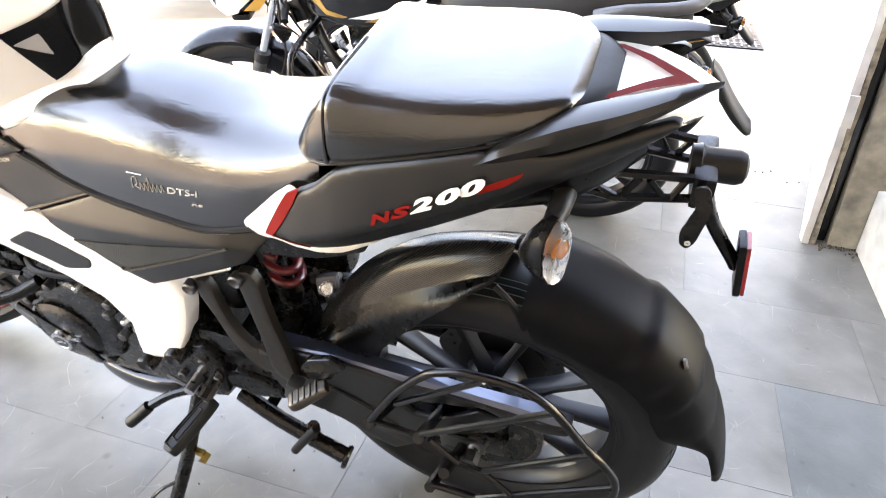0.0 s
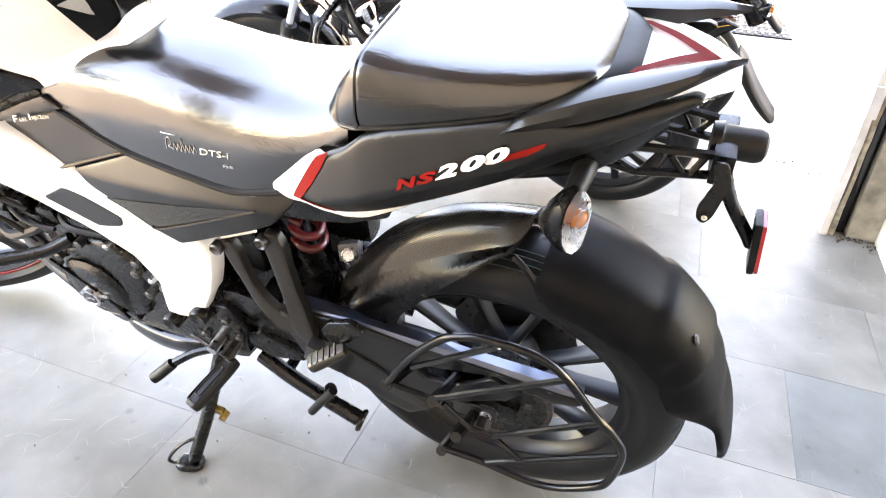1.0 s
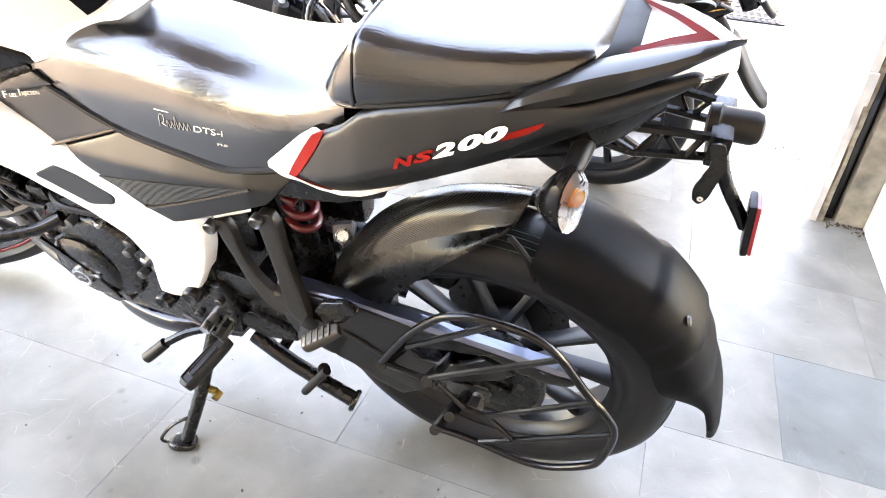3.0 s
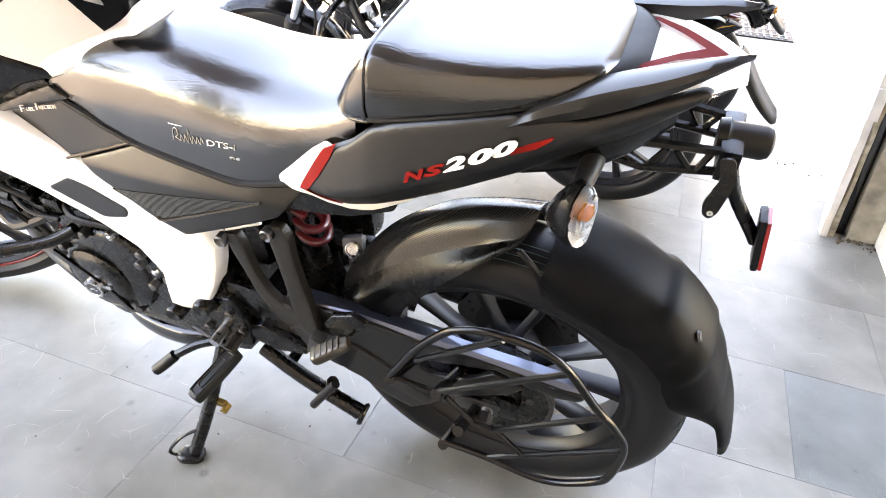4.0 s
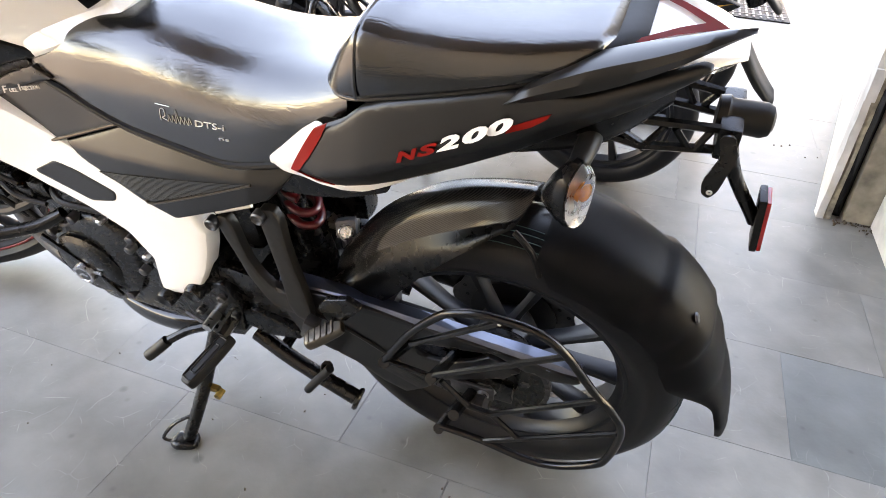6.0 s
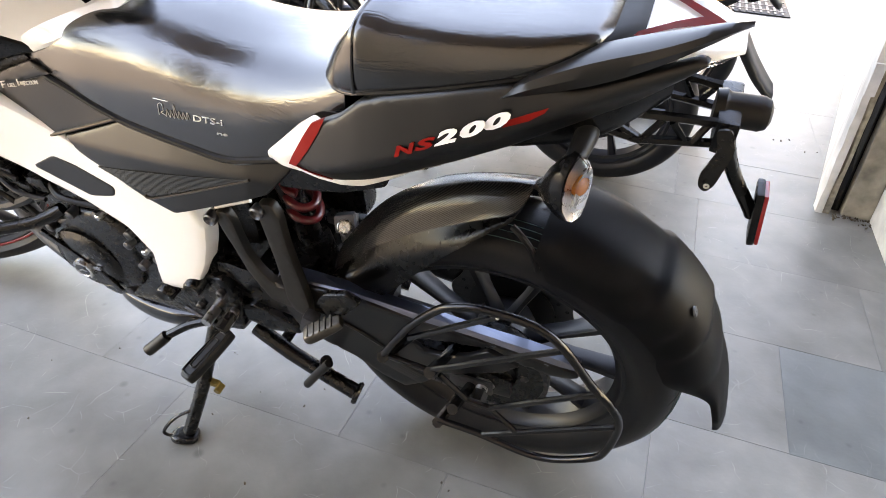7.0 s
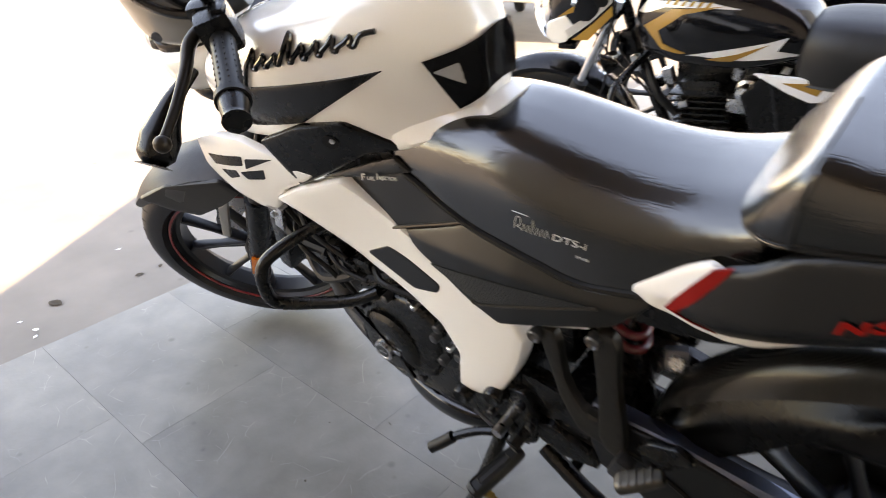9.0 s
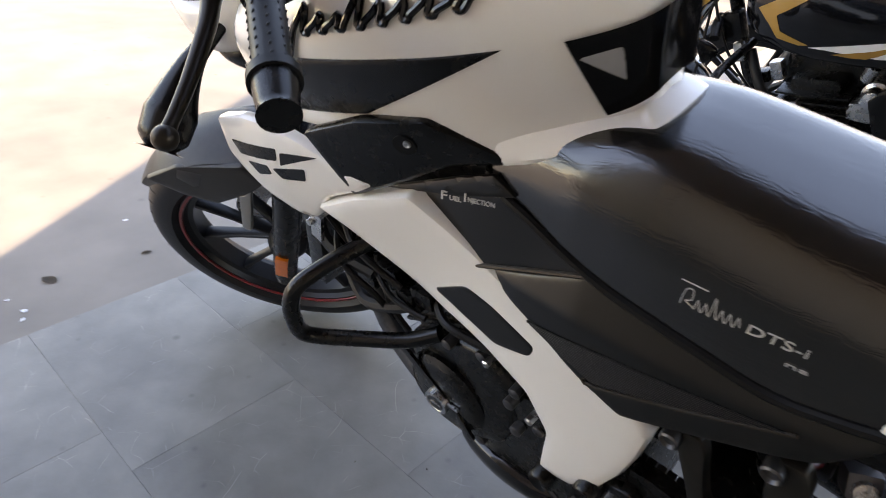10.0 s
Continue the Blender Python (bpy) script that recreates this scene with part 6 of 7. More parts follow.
part("headlight_base", moved(loft([(1.08, 0.060, 0.80, 0.862), (1.14, 0.092, 0.786, 0.855), (1.19, 0.082, 0.800, 0.855), (1.225, 0.04, 0.825, 0.855)], [(0, 1), (0.9, 0.98), (1, 0.6), (0.7, 0.1), (0, 0)], 4), STEER), MATTE, head, "dark lower edge of the headlight")
part("headlight_glass", moved(loft([(1.18, 0.075, 0.905, 0.96), (1.23, 0.065, 0.91, 0.955), (1.25, 0.035, 0.92, 0.945)], [(0, 1), (0.7, 0.95), (1, 0.5), (0.7, 0.05), (0, 0)], 4), STEER), LENS, head, "clear headlight lens")
part("cowl_screen", moved(loft([(1.01, 0.085, 0.975, 1.03), (1.05, 0.100, 0.968, 1.060), (1.10, 0.098, 0.978, 1.080), (1.14, 0.085, 1.0, 1.095), (1.17, 0.055, 1.02, 1.10)], [(0, 1), (0.7, 0.95), (1, 0.6), (0.98, 0.25), (0.8, 0), (0, 0)], 4), STEER), GLOSS, head, "smoked dark cowl around the instruments")


part("cowl_rim", moved(tube([(1.205, 0.068, 1.062), (1.170, 0.092, 1.028), (1.115, 0.104, 1.002), (1.055, 0.098, 0.990)], 0.008, 10, 4), STEER), GLOSS, head, "black rim of the cowl")
for p in ((1.180, 0.095, 0.968), (1.105, 0.104, 0.962)):
    b0 = lathe([(p[1] - 0.006, 0.001), (p[1] - 0.006, 0.009), (p[1] + 0.004, 0.009), (p[1] + 0.004, 0.001)], (p[0], 0, p[2]), "y", 14)
    part("fairing_screw", moved(b0, STEER), DARK_STEEL, head)
part("instrument_panel", moved(box((1.040, -0.015, 1.065), (0.06, 0.21, 0.12), 0.014, Matrix.Rotation(radians(-35), 4, "Y")), STEER), MATTE, moto, "dark instrument panel")


def bar_part(name, pts, r, material, parent, label="", n=14, taper=None, smooth=4):
    return part(name, moved(tube(pts, r, n, smooth, taper=taper), STEER), material, parent, label)


bars = bar_part("handlebar", [(1.045, 0.06, 1.00), (1.02, 0.14, 1.03), (0.985, 0.22, 1.043), (0.955, 0.28, 1.046), (0.90, 0.42, 1.036)], 0.011, SATIN, moto, "black clip-on handlebar")
bar_part("handlebar", [(1.045, -0.06, 1.00), (1.02, -0.14, 1.03), (0.985, -0.22, 1.043), (0.955, -0.28, 1.046), (0.90, -0.42, 1.036)], 0.011, SATIN, moto)
grip_a, grip_b = Vector((0.958, 0.272, 1.047)), Vector((0.915, 0.380, 1.040))
bar_part("grip", [grip_a, (grip_a + grip_b) / 2, grip_b], 0.0165, RUBBER_SOFT, bars, "ribbed black rubber grip")
gd = (grip_b - grip_a).normalized()
gu = Vector((0, 0, 1)) - gd * gd.z
gu.normalize()
gs = gd.cross(gu)
ribs = []
for i in range(9):
    for q in (20, 60, 100, 140, 180, 220, 260, 300, 340):
        a = radians(q)
        n = math.cos(a) * gu + math.sin(a) * gs
        c = grip_a + gd * (0.014 + 0.0115 * i) + n * 0.0160
        ribs.append(box(c, (0.0030, 0.0042, 0.0026), 0.001, None, 1))
part("grip_pattern", moved(join(*ribs), STEER), RUBBER_SOFT, bars)
bar_part("grip_collar", [grip_b - gd * 0.002, grip_b + gd * 0.008], 0.022, RUBBER_SOFT, bars, smooth=0, n=20)
bar_part("bar_end", [grip_b + gd * 0.008, grip_b + gd * 0.026, grip_b + gd * 0.044], 0.019, SATIN, bars, "black bar-end weight", taper=[0.019, 0.0175, 0.0155], n=20)
part("switch_housing", moved(join(box(grip_a - gd * 0.024 + Vector((0, 0, 0.004)), (0.050, 0.048, 0.056), 0.012, Matrix.Rotation(radians(20), 4, "Z")), box(grip_a - gd * 0.045 + Vector((0.012, 0, 0.010)), (0.035, 0.03, 0.05), 0.010)), STEER), SATIN, bars, "black switch housing")
part("switch", moved(box(grip_a - gd * 0.022 + Vector((-0.016, 0, 0.033)), (0.016, 0.018, 0.008), 0.003), STEER), MATTE, bars)
bar_part("clutch_lever", [(0.998, 0.225, 1.048), (1.012, 0.26, 1.046), (1.010, 0.30, 1.036), (1.012, 0.36, 1.024), (1.018, 0.405, 1.015)], 0.006, LEVER, bars, "bronze-black clutch lever with a ball end", taper=[0.010, 0.0095, 0.0085, 0.0070, 0.0060])
bb = bmesh.new()
bmesh.ops.create_uvsphere(bb, u_segments=14, v_segments=10, radius=0.0115)
bmesh.ops.translate(bb, vec=(1.019, 0.412, 1.013), verts=bb.verts)
part("lever_ball", moved(bb, STEER), LEVER, bars)
bar_part("mirror_stem", [(0.975, 0.225, 1.060), (0.972, 0.235, 1.10), (0.99, 0.27, 1.20), (0.99, 0.30, 1.24)], 0.008, SATIN, bars, "black mirror stem")
bar_part("indicator", [(1.140, 0.090, 0.905), (1.178, 0.138, 0.888), (1.200, 0.175, 0.868), (1.212, 0.205, 0.851), (1.222, 0.232, 0.836), (1.227, 0.246, 0.828)], 0.02, MATTE, moto, "dark turn indicator pod", n=16, taper=[0.008, 0.014, 0.024, 0.034, 0.032, 0.015])
bar_part("indicator", [(1.140, -0.090, 0.905), (1.178, -0.138, 0.888), (1.200, -0.175, 0.868), (1.212, -0.205, 0.851), (1.222, -0.232, 0.836), (1.227, -0.246, 0.828)], 0.02, MATTE, moto, "dark turn indicator pod", n=16, taper=[0.008, 0.014, 0.024, 0.034, 0.032, 0.015])

# ---- lettering on the motorcycle
def tail_text(words, u, w):
    """One character on the tail panel, u along the line from the mark's front end."""
    x, z = 0.094 - 0.89 * u, 0.8062 + 0.442 * u
    return text(words, 0.0145 if words in "NS" else 0.0180, side_frame(x, tail_y(x, z) + 0.0022, z, -0.070, 0.0345, 0.30), RED if words in "NS" else PRINT_WHITE, moto, "model_letter" if words in "NS" else "model_number", shear=0.35, label="red slanted letter" if words in "NS" else "white slanted number", fit=w, bold=0.0007 if words in "NS" else 0.0009)


for ch, u, w in (("N", 0.008, 0.033), ("S", 0.0355, 0.031), ("2", 0.0620, 0.033), ("0", 0.0895, 0.033), ("0", 0.1165, 0.033)):
    tail_text(ch, u, w)


def bars_on_tail(name, quads, material, label):
    for q in quads:
        part(name, panel(q, tail_y, 0.001, 0, 0.02, off=0.0016, corner=0), material, moto, label)


bars_on_tail("red_flash", [[(-0.030, 0.864), (-0.033, 0.871), (-0.072, 0.887), (-0.069, 0.882), (-0.055, 0.873)]], RED, "red flash")
for words, u, size, w in (("F", 0.0, 0.0150, 0.0120), ("UEL", 0.0125, 0.0078, 0.017), ("I", 0.0310, 0.0140, 0.0050), ("NJECTION", 0.0370, 0.0078, 0.038)):
    gx, gz = 0.714 - 0.974 * u, 0.7590 + 0.227 * u
    text(words, size, side_frame(gx, PY(gx, gz + 0.005) + 0.0118, gz, -0.090, 0.021, 0.15), PRINT_SILVER, plate, "plate_lettering", shear=0.2, label="silver lettering on the plate", fit=w)


def seat_y(x, z):
    """The rider seat's left flank at (x, z)."""
    xs = [q[0] for q in reversed(SEAT_ST)]
    w, lo, hi = (float(np.interp(x, xs, [q[k] for q in reversed(SEAT_ST)])) for k in (1, 2, 3))
    side = spline([(u, v, 0) for u, v in SEAT_PR[:8]], 6)
    return w * float(np.interp((z - lo) / (hi - lo), [q.y for q in reversed(side)], [q.x for q in reversed(side)]))


def print_at(u, v):
    """A spot on the seat's side print: u along the line, v up."""
    x, z = 0.447 - u * 1.02, 0.7620 + u * 0.045 + v * 1.6
    return (x, seat_y(x, z) + 0.0010, z)


strokes = [print_at(0.000, 0.000), print_at(0.003, 0.010), print_at(0.009, 0.011), print_at(0.009, 0.005), print_at(0.004, 0.003), print_at(0.010, 0.001)]
for k in range(6):
    strokes += [print_at(0.012 + 0.0065 * k, 0.000), print_at(0.0145 + 0.0065 * k, 0.0065 if k != 2 else 0.012), print_at(0.0165 + 0.0065 * k, 0.001)]
part("seat_print", tube(strokes, 0.00055, 5, 3), PRINT_SILVER, rider_seat, "thin silver script mark")
part("seat_print", tube([print_at(-0.002, 0.015), print_at(0.020, 0.014)], 0.0006, 5, 0), PRINT_SILVER, rider_seat)
text("DTS-i", 0.0125, side_frame(*print_at(0.053, 0.0), -1.0, 0.045, 0.22), PRINT_SILVER, rider_seat, "seat_lettering", shear=0.1, label="silver lettering on the seat side", fit=0.046)
text("ns", 0.0065, side_frame(*print_at(0.086, -0.009), -1.0, 0.045, 0.05), PRINT_SILVER, rider_seat, "seat_lettering", label="silver lettering on the seat side", fit=0.016)


# ---------------------------------------------------------------- commuter motorcycles parked beside it
def commuter(m, label, accent, silver, steer_deg, group="", lamp=RED_LENS, flap=(0.0, 0.0)):
    """A slim commuter motorcycle with a chrome front fender."""
    bike = thing("commuter_motorcycle", m, label, "motorcycle", group)
    ax0, hub = Vector((0, 0, 0.295)), Vector((1.245, 0, 0.295))
    rk = radians(26)
    st = Matrix.Translation(hub) @ Matrix.Rotation(radians(steer_deg), 4, Vector((-math.sin(rk), 0, math.cos(rk)))) @ Matrix.Translation(-hub)
    ax = Vector((-math.sin(rk), 0, math.cos(rk)))
    rw = wheel("rear_wheel", ax0, 0.222, 0.034, 0.06, 0.06, 5, 0.011, bike)
    part("tyre", tyre_bm(ax0, 0.296, 0.042, 0.226, 0.034), RUBBER, rw, "narrow black tyre")
    fw = wheel("front_wheel", hub, 0.226, 0.030, 0.06, 0.05, 5, 0.010, bike, "", st)
    part("tyre", moved(tyre_bm(hub, 0.292, 0.036, 0.230, 0.030), st), RUBBER, fw, "narrow black tyre")
    rows = []
    for k in range(24):
        q = radians(22 + 138 * k / 23)
        rows.append([hub + Vector((r * math.cos(q), y, r * math.sin(q))) for y, r in ((-0.056, 0.290), (-0.058, 0.306), (-0.045, 0.318), (0, 0.325), (0.045, 0.318), (0.058, 0.306), (0.056, 0.290))])
    bm = grid_bm(rows)
    bmesh.ops.solidify(bm, geom=bm.faces[:], thickness=0.003)
    part("front_fender", moved(bm, st), GLOSS, bike, "glossy black front fender")
    for s in (1, -1):
        a = hub + Vector((0, 0.075 * s, 0))
        leg = part("fork_leg", moved(tube([a - ax * 0.02, a + ax * 0.30], 0.022, 14, 0), st), DARK_STEEL, bike, "grey fork leg")
        part("fork_tube", moved(tube([a + ax * 0.28, a + ax * 0.62], 0.015, 12, 0), st), CHROME, leg, "chrome fork tube")
        part("fork_gaiter", moved(tube([a + ax * 0.275, a + ax * 0.31], 0.026, 14, 0), st), RUBBER_SOFT, leg)
    head = part("headlight_cowl", moved(loft([(0.98, 0.10, 0.78, 0.98), (1.05, 0.125, 0.74, 1.02), (1.12, 0.122, 0.71, 0.99), (1.17, 0.105, 0.715, 0.93), (1.205, 0.06, 0.74, 0.88)], [(0, 1), (0.6, 0.97), (0.95, 0.7), (1, 0.4), (0.8, 0.08), (0, 0)], 4), st), GLOSS, bike, "glossy black headlight cowl with gold streaks")
    part("headlight_glass", moved(loft([(1.17, 0.105, 0.705, 0.895), (1.22, 0.095, 0.715, 0.88), (1.255, 0.05, 0.75, 0.85)], [(0, 1), (0.7, 0.95), (1, 0.5), (0.7, 0.05), (0, 0)], 4), st), LENS, head, "clear headlight lens")
    part("headlight_bowl", moved(loft([(1.165, 0.10, 0.71, 0.89), (1.205, 0.085, 0.73, 0.87)], [(0, 1), (0.7, 0.95), (1, 0.5), (0.7, 0.05), (0, 0)], 4), st), CHROME, head)
    CY = spread([(1.02, 0.85, 0.108), (1.10, 0.9, 0.128), (1.18, 0.8, 0.118), (1.05, 0.75, 0.115), (1.12, 0.72, 0.115)])
    for qd in ([(1.15, 0.82), (1.06, 0.88), (0.99, 0.94), (0.99, 0.91), (1.05, 0.85)], [(1.11, 0.745), (1.04, 0.80), (0.985, 0.85), (0.985, 0.82), (1.06, 0.745)]):
        part("cowl_streak", moved(panel(qd, CY, 0.002, 0, 0.02, off=0.006, corner=0.002), st), accent, head)
    part("cowl_streak", moved(panel([(1.13, 0.775), (1.05, 0.83), (0.985, 0.89), (0.985, 0.86), (1.045, 0.805), (1.12, 0.75)], CY, 0.002, 0, 0.02, off=0.007, corner=0.002), st), silver, head)
    part("cowl_face", moved(panel([(1.195, 0.755), (1.185, 0.80), (1.125, 0.825), (1.10, 0.79), (1.13, 0.735), (1.17, 0.728)], CY, 0.006, 0.004, 0.012, off=0.006), st), WHITE, head, "white side of the headlight")
    part("cowl_lip", moved(box((1.14, 0, 0.706), (0.06, 0.19, 0.022), 0.010), st), MATTE, head)
    tst = [(0.42, 0.070, 0.745, 0.80), (0.46, 0.095, 0.735, 0.855), (0.56, 0.118, 0.705, 0.905), (0.68, 0.134, 0.70, 0.928), (0.78, 0.136, 0.705, 0.922), (0.86, 0.118, 0.73, 0.895), (0.90, 0.085, 0.76, 0.855)]
    tpr = [(0, 1), (0.45, 0.98), (0.78, 0.86), (0.96, 0.62), (1.0, 0.42), (0.95, 0.18), (0.82, 0.0), (0, 0)]
    tank2 = part("fuel_tank", loft(tst, tpr, 5), GLOSS, bike, "glossy black fuel tank with gold and silver streaks")
    a1 = spline([(a, b, c) for a, b, c, d in tst], 6)
    hi1 = [p.y for p in spline([(a, d, 0) for a, b, c, d in tst], 6)]
    pr1 = spline([(u, v, 0) for u, v in tpr[:-1]], 6)

    def ty(x, z):
        xs = [p.x for p in a1]
        w, lo, hi = (float(np.interp(x, xs, v)) for v in ([p.y for p in a1], [p.z for p in a1], hi1))
        return w * float(np.interp((z - lo) / (hi - lo), [p.y for p in reversed(pr1)], [p.x for p in reversed(pr1)]))
    for qd, mt in (([(0.885, 0.83), (0.86, 0.865), (0.78, 0.875), (0.68, 0.878), (0.60, 0.865), (0.70, 0.866), (0.80, 0.858), (0.855, 0.835)], silver), ([(0.860, 0.800), (0.825, 0.768), (0.790, 0.722), (0.730, 0.738), (0.797, 0.758), (0.812, 0.794), (0.745, 0.846), (0.640, 0.872), (0.779, 0.856)], accent), ([(0.768, 0.722), (0.526, 0.786), (0.480, 0.802), (0.500, 0.765), (0.425, 0.752), (0.586, 0.730), (0.704, 0.718)], PRINT_WHITE if silver is PRINT_SILVER else silver)):
        part("tank_streak", panel(qd, ty, 0.0016, 0, 0.014, off=0.002, corner=0.001), mt, tank2)
    part("tank_streak", panel([(0.697, 0.719), (0.597, 0.750), (0.518, 0.784), (0.588, 0.738), (0.608, 0.727)], ty, 0.0012, 0, 0.014, off=0.004, corner=0.001), accent, tank2)
    front_cover = part("front_side_cover", panel([(0.55, 0.700), (0.365, 0.708), (0.330, 0.66), (0.398, 0.642), (0.455, 0.659)], lambda x, z: 0.118, 0.008, 0.004, 0.014), PRINT_WHITE if silver is PRINT_SILVER else GREY, bike, "white and gold side cover")
    part("cover_flash", panel([(0.473, 0.687), (0.365, 0.701), (0.383, 0.665)], lambda x, z: 0.118, 0.001, 0, 0.02, off=0.0012, corner=0.002), accent, front_cover)
    for k in range(6):
        part("tank_mark", panel([(0.800 - 0.022 * k, 0.866), (0.793 - 0.022 * k, 0.879), (0.783 - 0.022 * k, 0.880), (0.790 - 0.022 * k, 0.867)], ty, 0.001, 0, 0.02, off=0.0036, corner=0.001), accent, tank2)
    seat = part("seat", loft([(0.455, 0.085, 0.72, 0.82), (0.43, 0.110, 0.69, 0.835), (0.36, 0.128, 0.690, 0.845), (0.20, 0.135, 0.695, 0.850), (0.02, 0.130, 0.705, 0.868), (-0.14, 0.118, 0.72, 0.876), (-0.22, 0.095, 0.74, 0.868), (-0.25, 0.06, 0.76, 0.845)], SEAT_PR, 5), SEAT_VINYL, bike, "long black two-up seat")
    part("seat_band", panel([(0.16, 0.755), (0.16, 0.775), (0.0, 0.795), (0.0, 0.775)], spread([(0.16, 0.76, 0.136), (0.0, 0.79, 0.134), (0.08, 0.77, 0.137)]), 0.001, 0, 0.03, corner=0.002), GREY, seat, "grey bars of lettering on the seat side")
    sp = spread([(0.45, 0.66, 0.11), (0.0, 0.70, 0.125), (-0.30, 0.74, 0.10), (0.2, 0.55, 0.12)])
    flank = both("side_cover", panel([(0.40, 0.695), (0.20, 0.700), (0.02, 0.712), (-0.16, 0.728), (-0.27, 0.752), (-0.31, 0.735), (-0.24, 0.690), (-0.10, 0.640), (0.08, 0.560), (0.30, 0.545), (0.40, 0.60)], sp, 0.010, 0.006, 0.02), GLOSS, bike, "glossy black side cover")
    part("cover_streak", panel([(0.05, 0.700), (-0.17, 0.720), (-0.29, 0.742), (-0.16, 0.703), (-0.05, 0.680)], sp, 0.001, 0, 0.02, off=0.0012, corner=0.002), accent, flank)
    text("100", 0.045, side_frame(0.02, sp(-0.02, 0.69) + 0.0030, 0.674, -0.09, 0.010, 0.0), PRINT_SILVER, flank, "model_number", shear=0.3, label="silver slanted number 100", fit=0.095)
    part("rear_fender", tube([(0.16, 0, 0.52), (0.02, 0, 0.63), (-0.14, 0, 0.645), (-0.25, 0, 0.62), (-0.30, 0, 0.56)], 0.045, 10, 4), MATTE, bike, "black rear fender")
    part("mud_flap", loft([(x + flap[0], w, lo + flap[1], hi + flap[1]) for x, w, lo, hi in ((-0.285, 0.045, 0.575, 0.62), (-0.315, 0.060, 0.535, 0.585), (-0.36, 0.062, 0.475, 0.515), (-0.41, 0.055, 0.425, 0.452), (-0.43, 0.035, 0.418, 0.435))], [(0, 1), (0.8, 1), (1, 0.5), (0.8, 0), (0, 0)], 4), RUBBER_SOFT, bike, "black rubber mud flap")
    part("tail_light", loft([(-0.24, 0.050, 0.690, 0.745), (-0.275, 0.052, 0.695, 0.745), (-0.300, 0.036, 0.70, 0.738)], [(0, 1), (0.8, 0.95), (1, 0.5), (0.8, 0.05), (0, 0)], 4), lamp, bike, "red tail light")
    part("grab_rail", tube([(0.0, 0.135, 0.80), (-0.08, 0.150, 0.825), (-0.20, 0.140, 0.835), (-0.26, 0.10, 0.838), (-0.28, 0.0, 0.838), (-0.26, -0.10, 0.838), (-0.20, -0.140, 0.835), (-0.08, -0.150, 0.825), (0.0, -0.135, 0.80)], 0.017, 10, 4), FENDER, bike, "dark grey grab rail")
    blinker(bike, (-0.265, 0.135, 0.665), (-0.305, 0.14, 0.66), 0.024, 0.026, [(-0.24, 0.05, 0.68), (-0.25, 0.10, 0.672), (-0.27, 0.12, 0.666)], 0.009)
    blinker(bike, tuple(st @ Vector((0.965, 0.150, 0.705))), tuple(st @ Vector((1.005, 0.158, 0.690))), 0.020, 0.034, [tuple(st @ Vector(p)) for p in ((0.98, 0.07, 0.74), (0.98, 0.11, 0.735), (0.975, 0.145, 0.720))], 0.006)
    eng = part("engine", join(box((0.56, 0, 0.38), (0.30, 0.20, 0.18), 0.03), box((0.69, 0, 0.52), (0.12, 0.13, 0.22), 0.02, Matrix.Rotation(radians(10), 4, "Y"))), ENGINE, bike, "black finned engine")
    for i in range(8):
        part("cooling_fin", box((0.675 + 0.004 * i, 0, 0.455 + 0.020 * i), (0.17, 0.18, 0.005), 0.002, Matrix.Rotation(radians(8), 4, "Y")), ENGINE, eng)
    part("engine_cover", lathe([(0.08, 0.001), (0.08, 0.075), (0.115, 0.070), (0.122, 0.05), (0.122, 0.001)], (0.60, 0, 0.37), "y", 28), DARK_STEEL, eng)
    # dark box added behind the fins so the gaps read as shade
    part("engine_backdrop", box((0.60, -0.03, 0.56), (0.40, 0.08, 0.26), 0.02), ENGINE, eng)
    part("carburettor", join(lathe([(0.0, 0.001), (0.0, 0.030), (0.05, 0.032), (0.055, 0.024), (0.085, 0.022), (0.09, 0.001)], (0.575, 0, 0.615), "y", 18), box((0.59, 0.05, 0.575), (0.06, 0.06, 0.045), 0.012), tube([(0.60, 0.07, 0.66), (0.59, 0.08, 0.70)], 0.016, 10, 0), tube([(0.55, 0.06, 0.60), (0.50, 0.08, 0.64), (0.48, 0.05, 0.70)], 0.010, 8, 3)), STEEL, bike, "alloy carburettor")
    part("frame_cover", panel([(0.52, 0.70), (0.40, 0.69), (0.36, 0.55), (0.44, 0.48), (0.54, 0.52), (0.58, 0.62)], lambda x, z: 0.10, 0.01, 0.006, 0.02), MATTE, bike, "black frame cover")
    part("frame_tube", join(tube([(0.98, 0, 0.82), (0.90, 0, 0.60), (0.80, 0, 0.38), (0.72, 0, 0.30)], 0.018, 10, 3), tube([(0.50, 0.09, 0.68), (0.44, 0.09, 0.45), (0.42, 0.08, 0.34)], 0.014, 8, 3)), SATIN, bike, "black frame tube")
    part("leg_guard", tube([(0.88, 0.04, 0.68), (0.91, 0.20, 0.63), (0.90, 0.24, 0.52), (0.87, 0.22, 0.42), (0.80, 0.05, 0.36)], 0.011, 10, 5), SATIN, bike, "black leg guard")
    part("exhaust", join(tube([(0.76, -0.03, 0.52), (0.84, -0.06, 0.42), (0.74, -0.11, 0.26), (0.40, -0.13, 0.25)], 0.016, 10, 4), tube([(0.38, -0.14, 0.25), (-0.10, -0.16, 0.33)], 0.042, 14, 0)), CHROME, bike, "chrome exhaust")
    part("swingarm", join(box((0.2, 0.07, 0.33), (0.46, 0.03, 0.05), 0.008, Matrix.Rotation(radians(8), 4, "Y")), box((0.2, -0.07, 0.33), (0.46, 0.03, 0.05), 0.008, Matrix.Rotation(radians(8), 4, "Y"))), SATIN, bike)
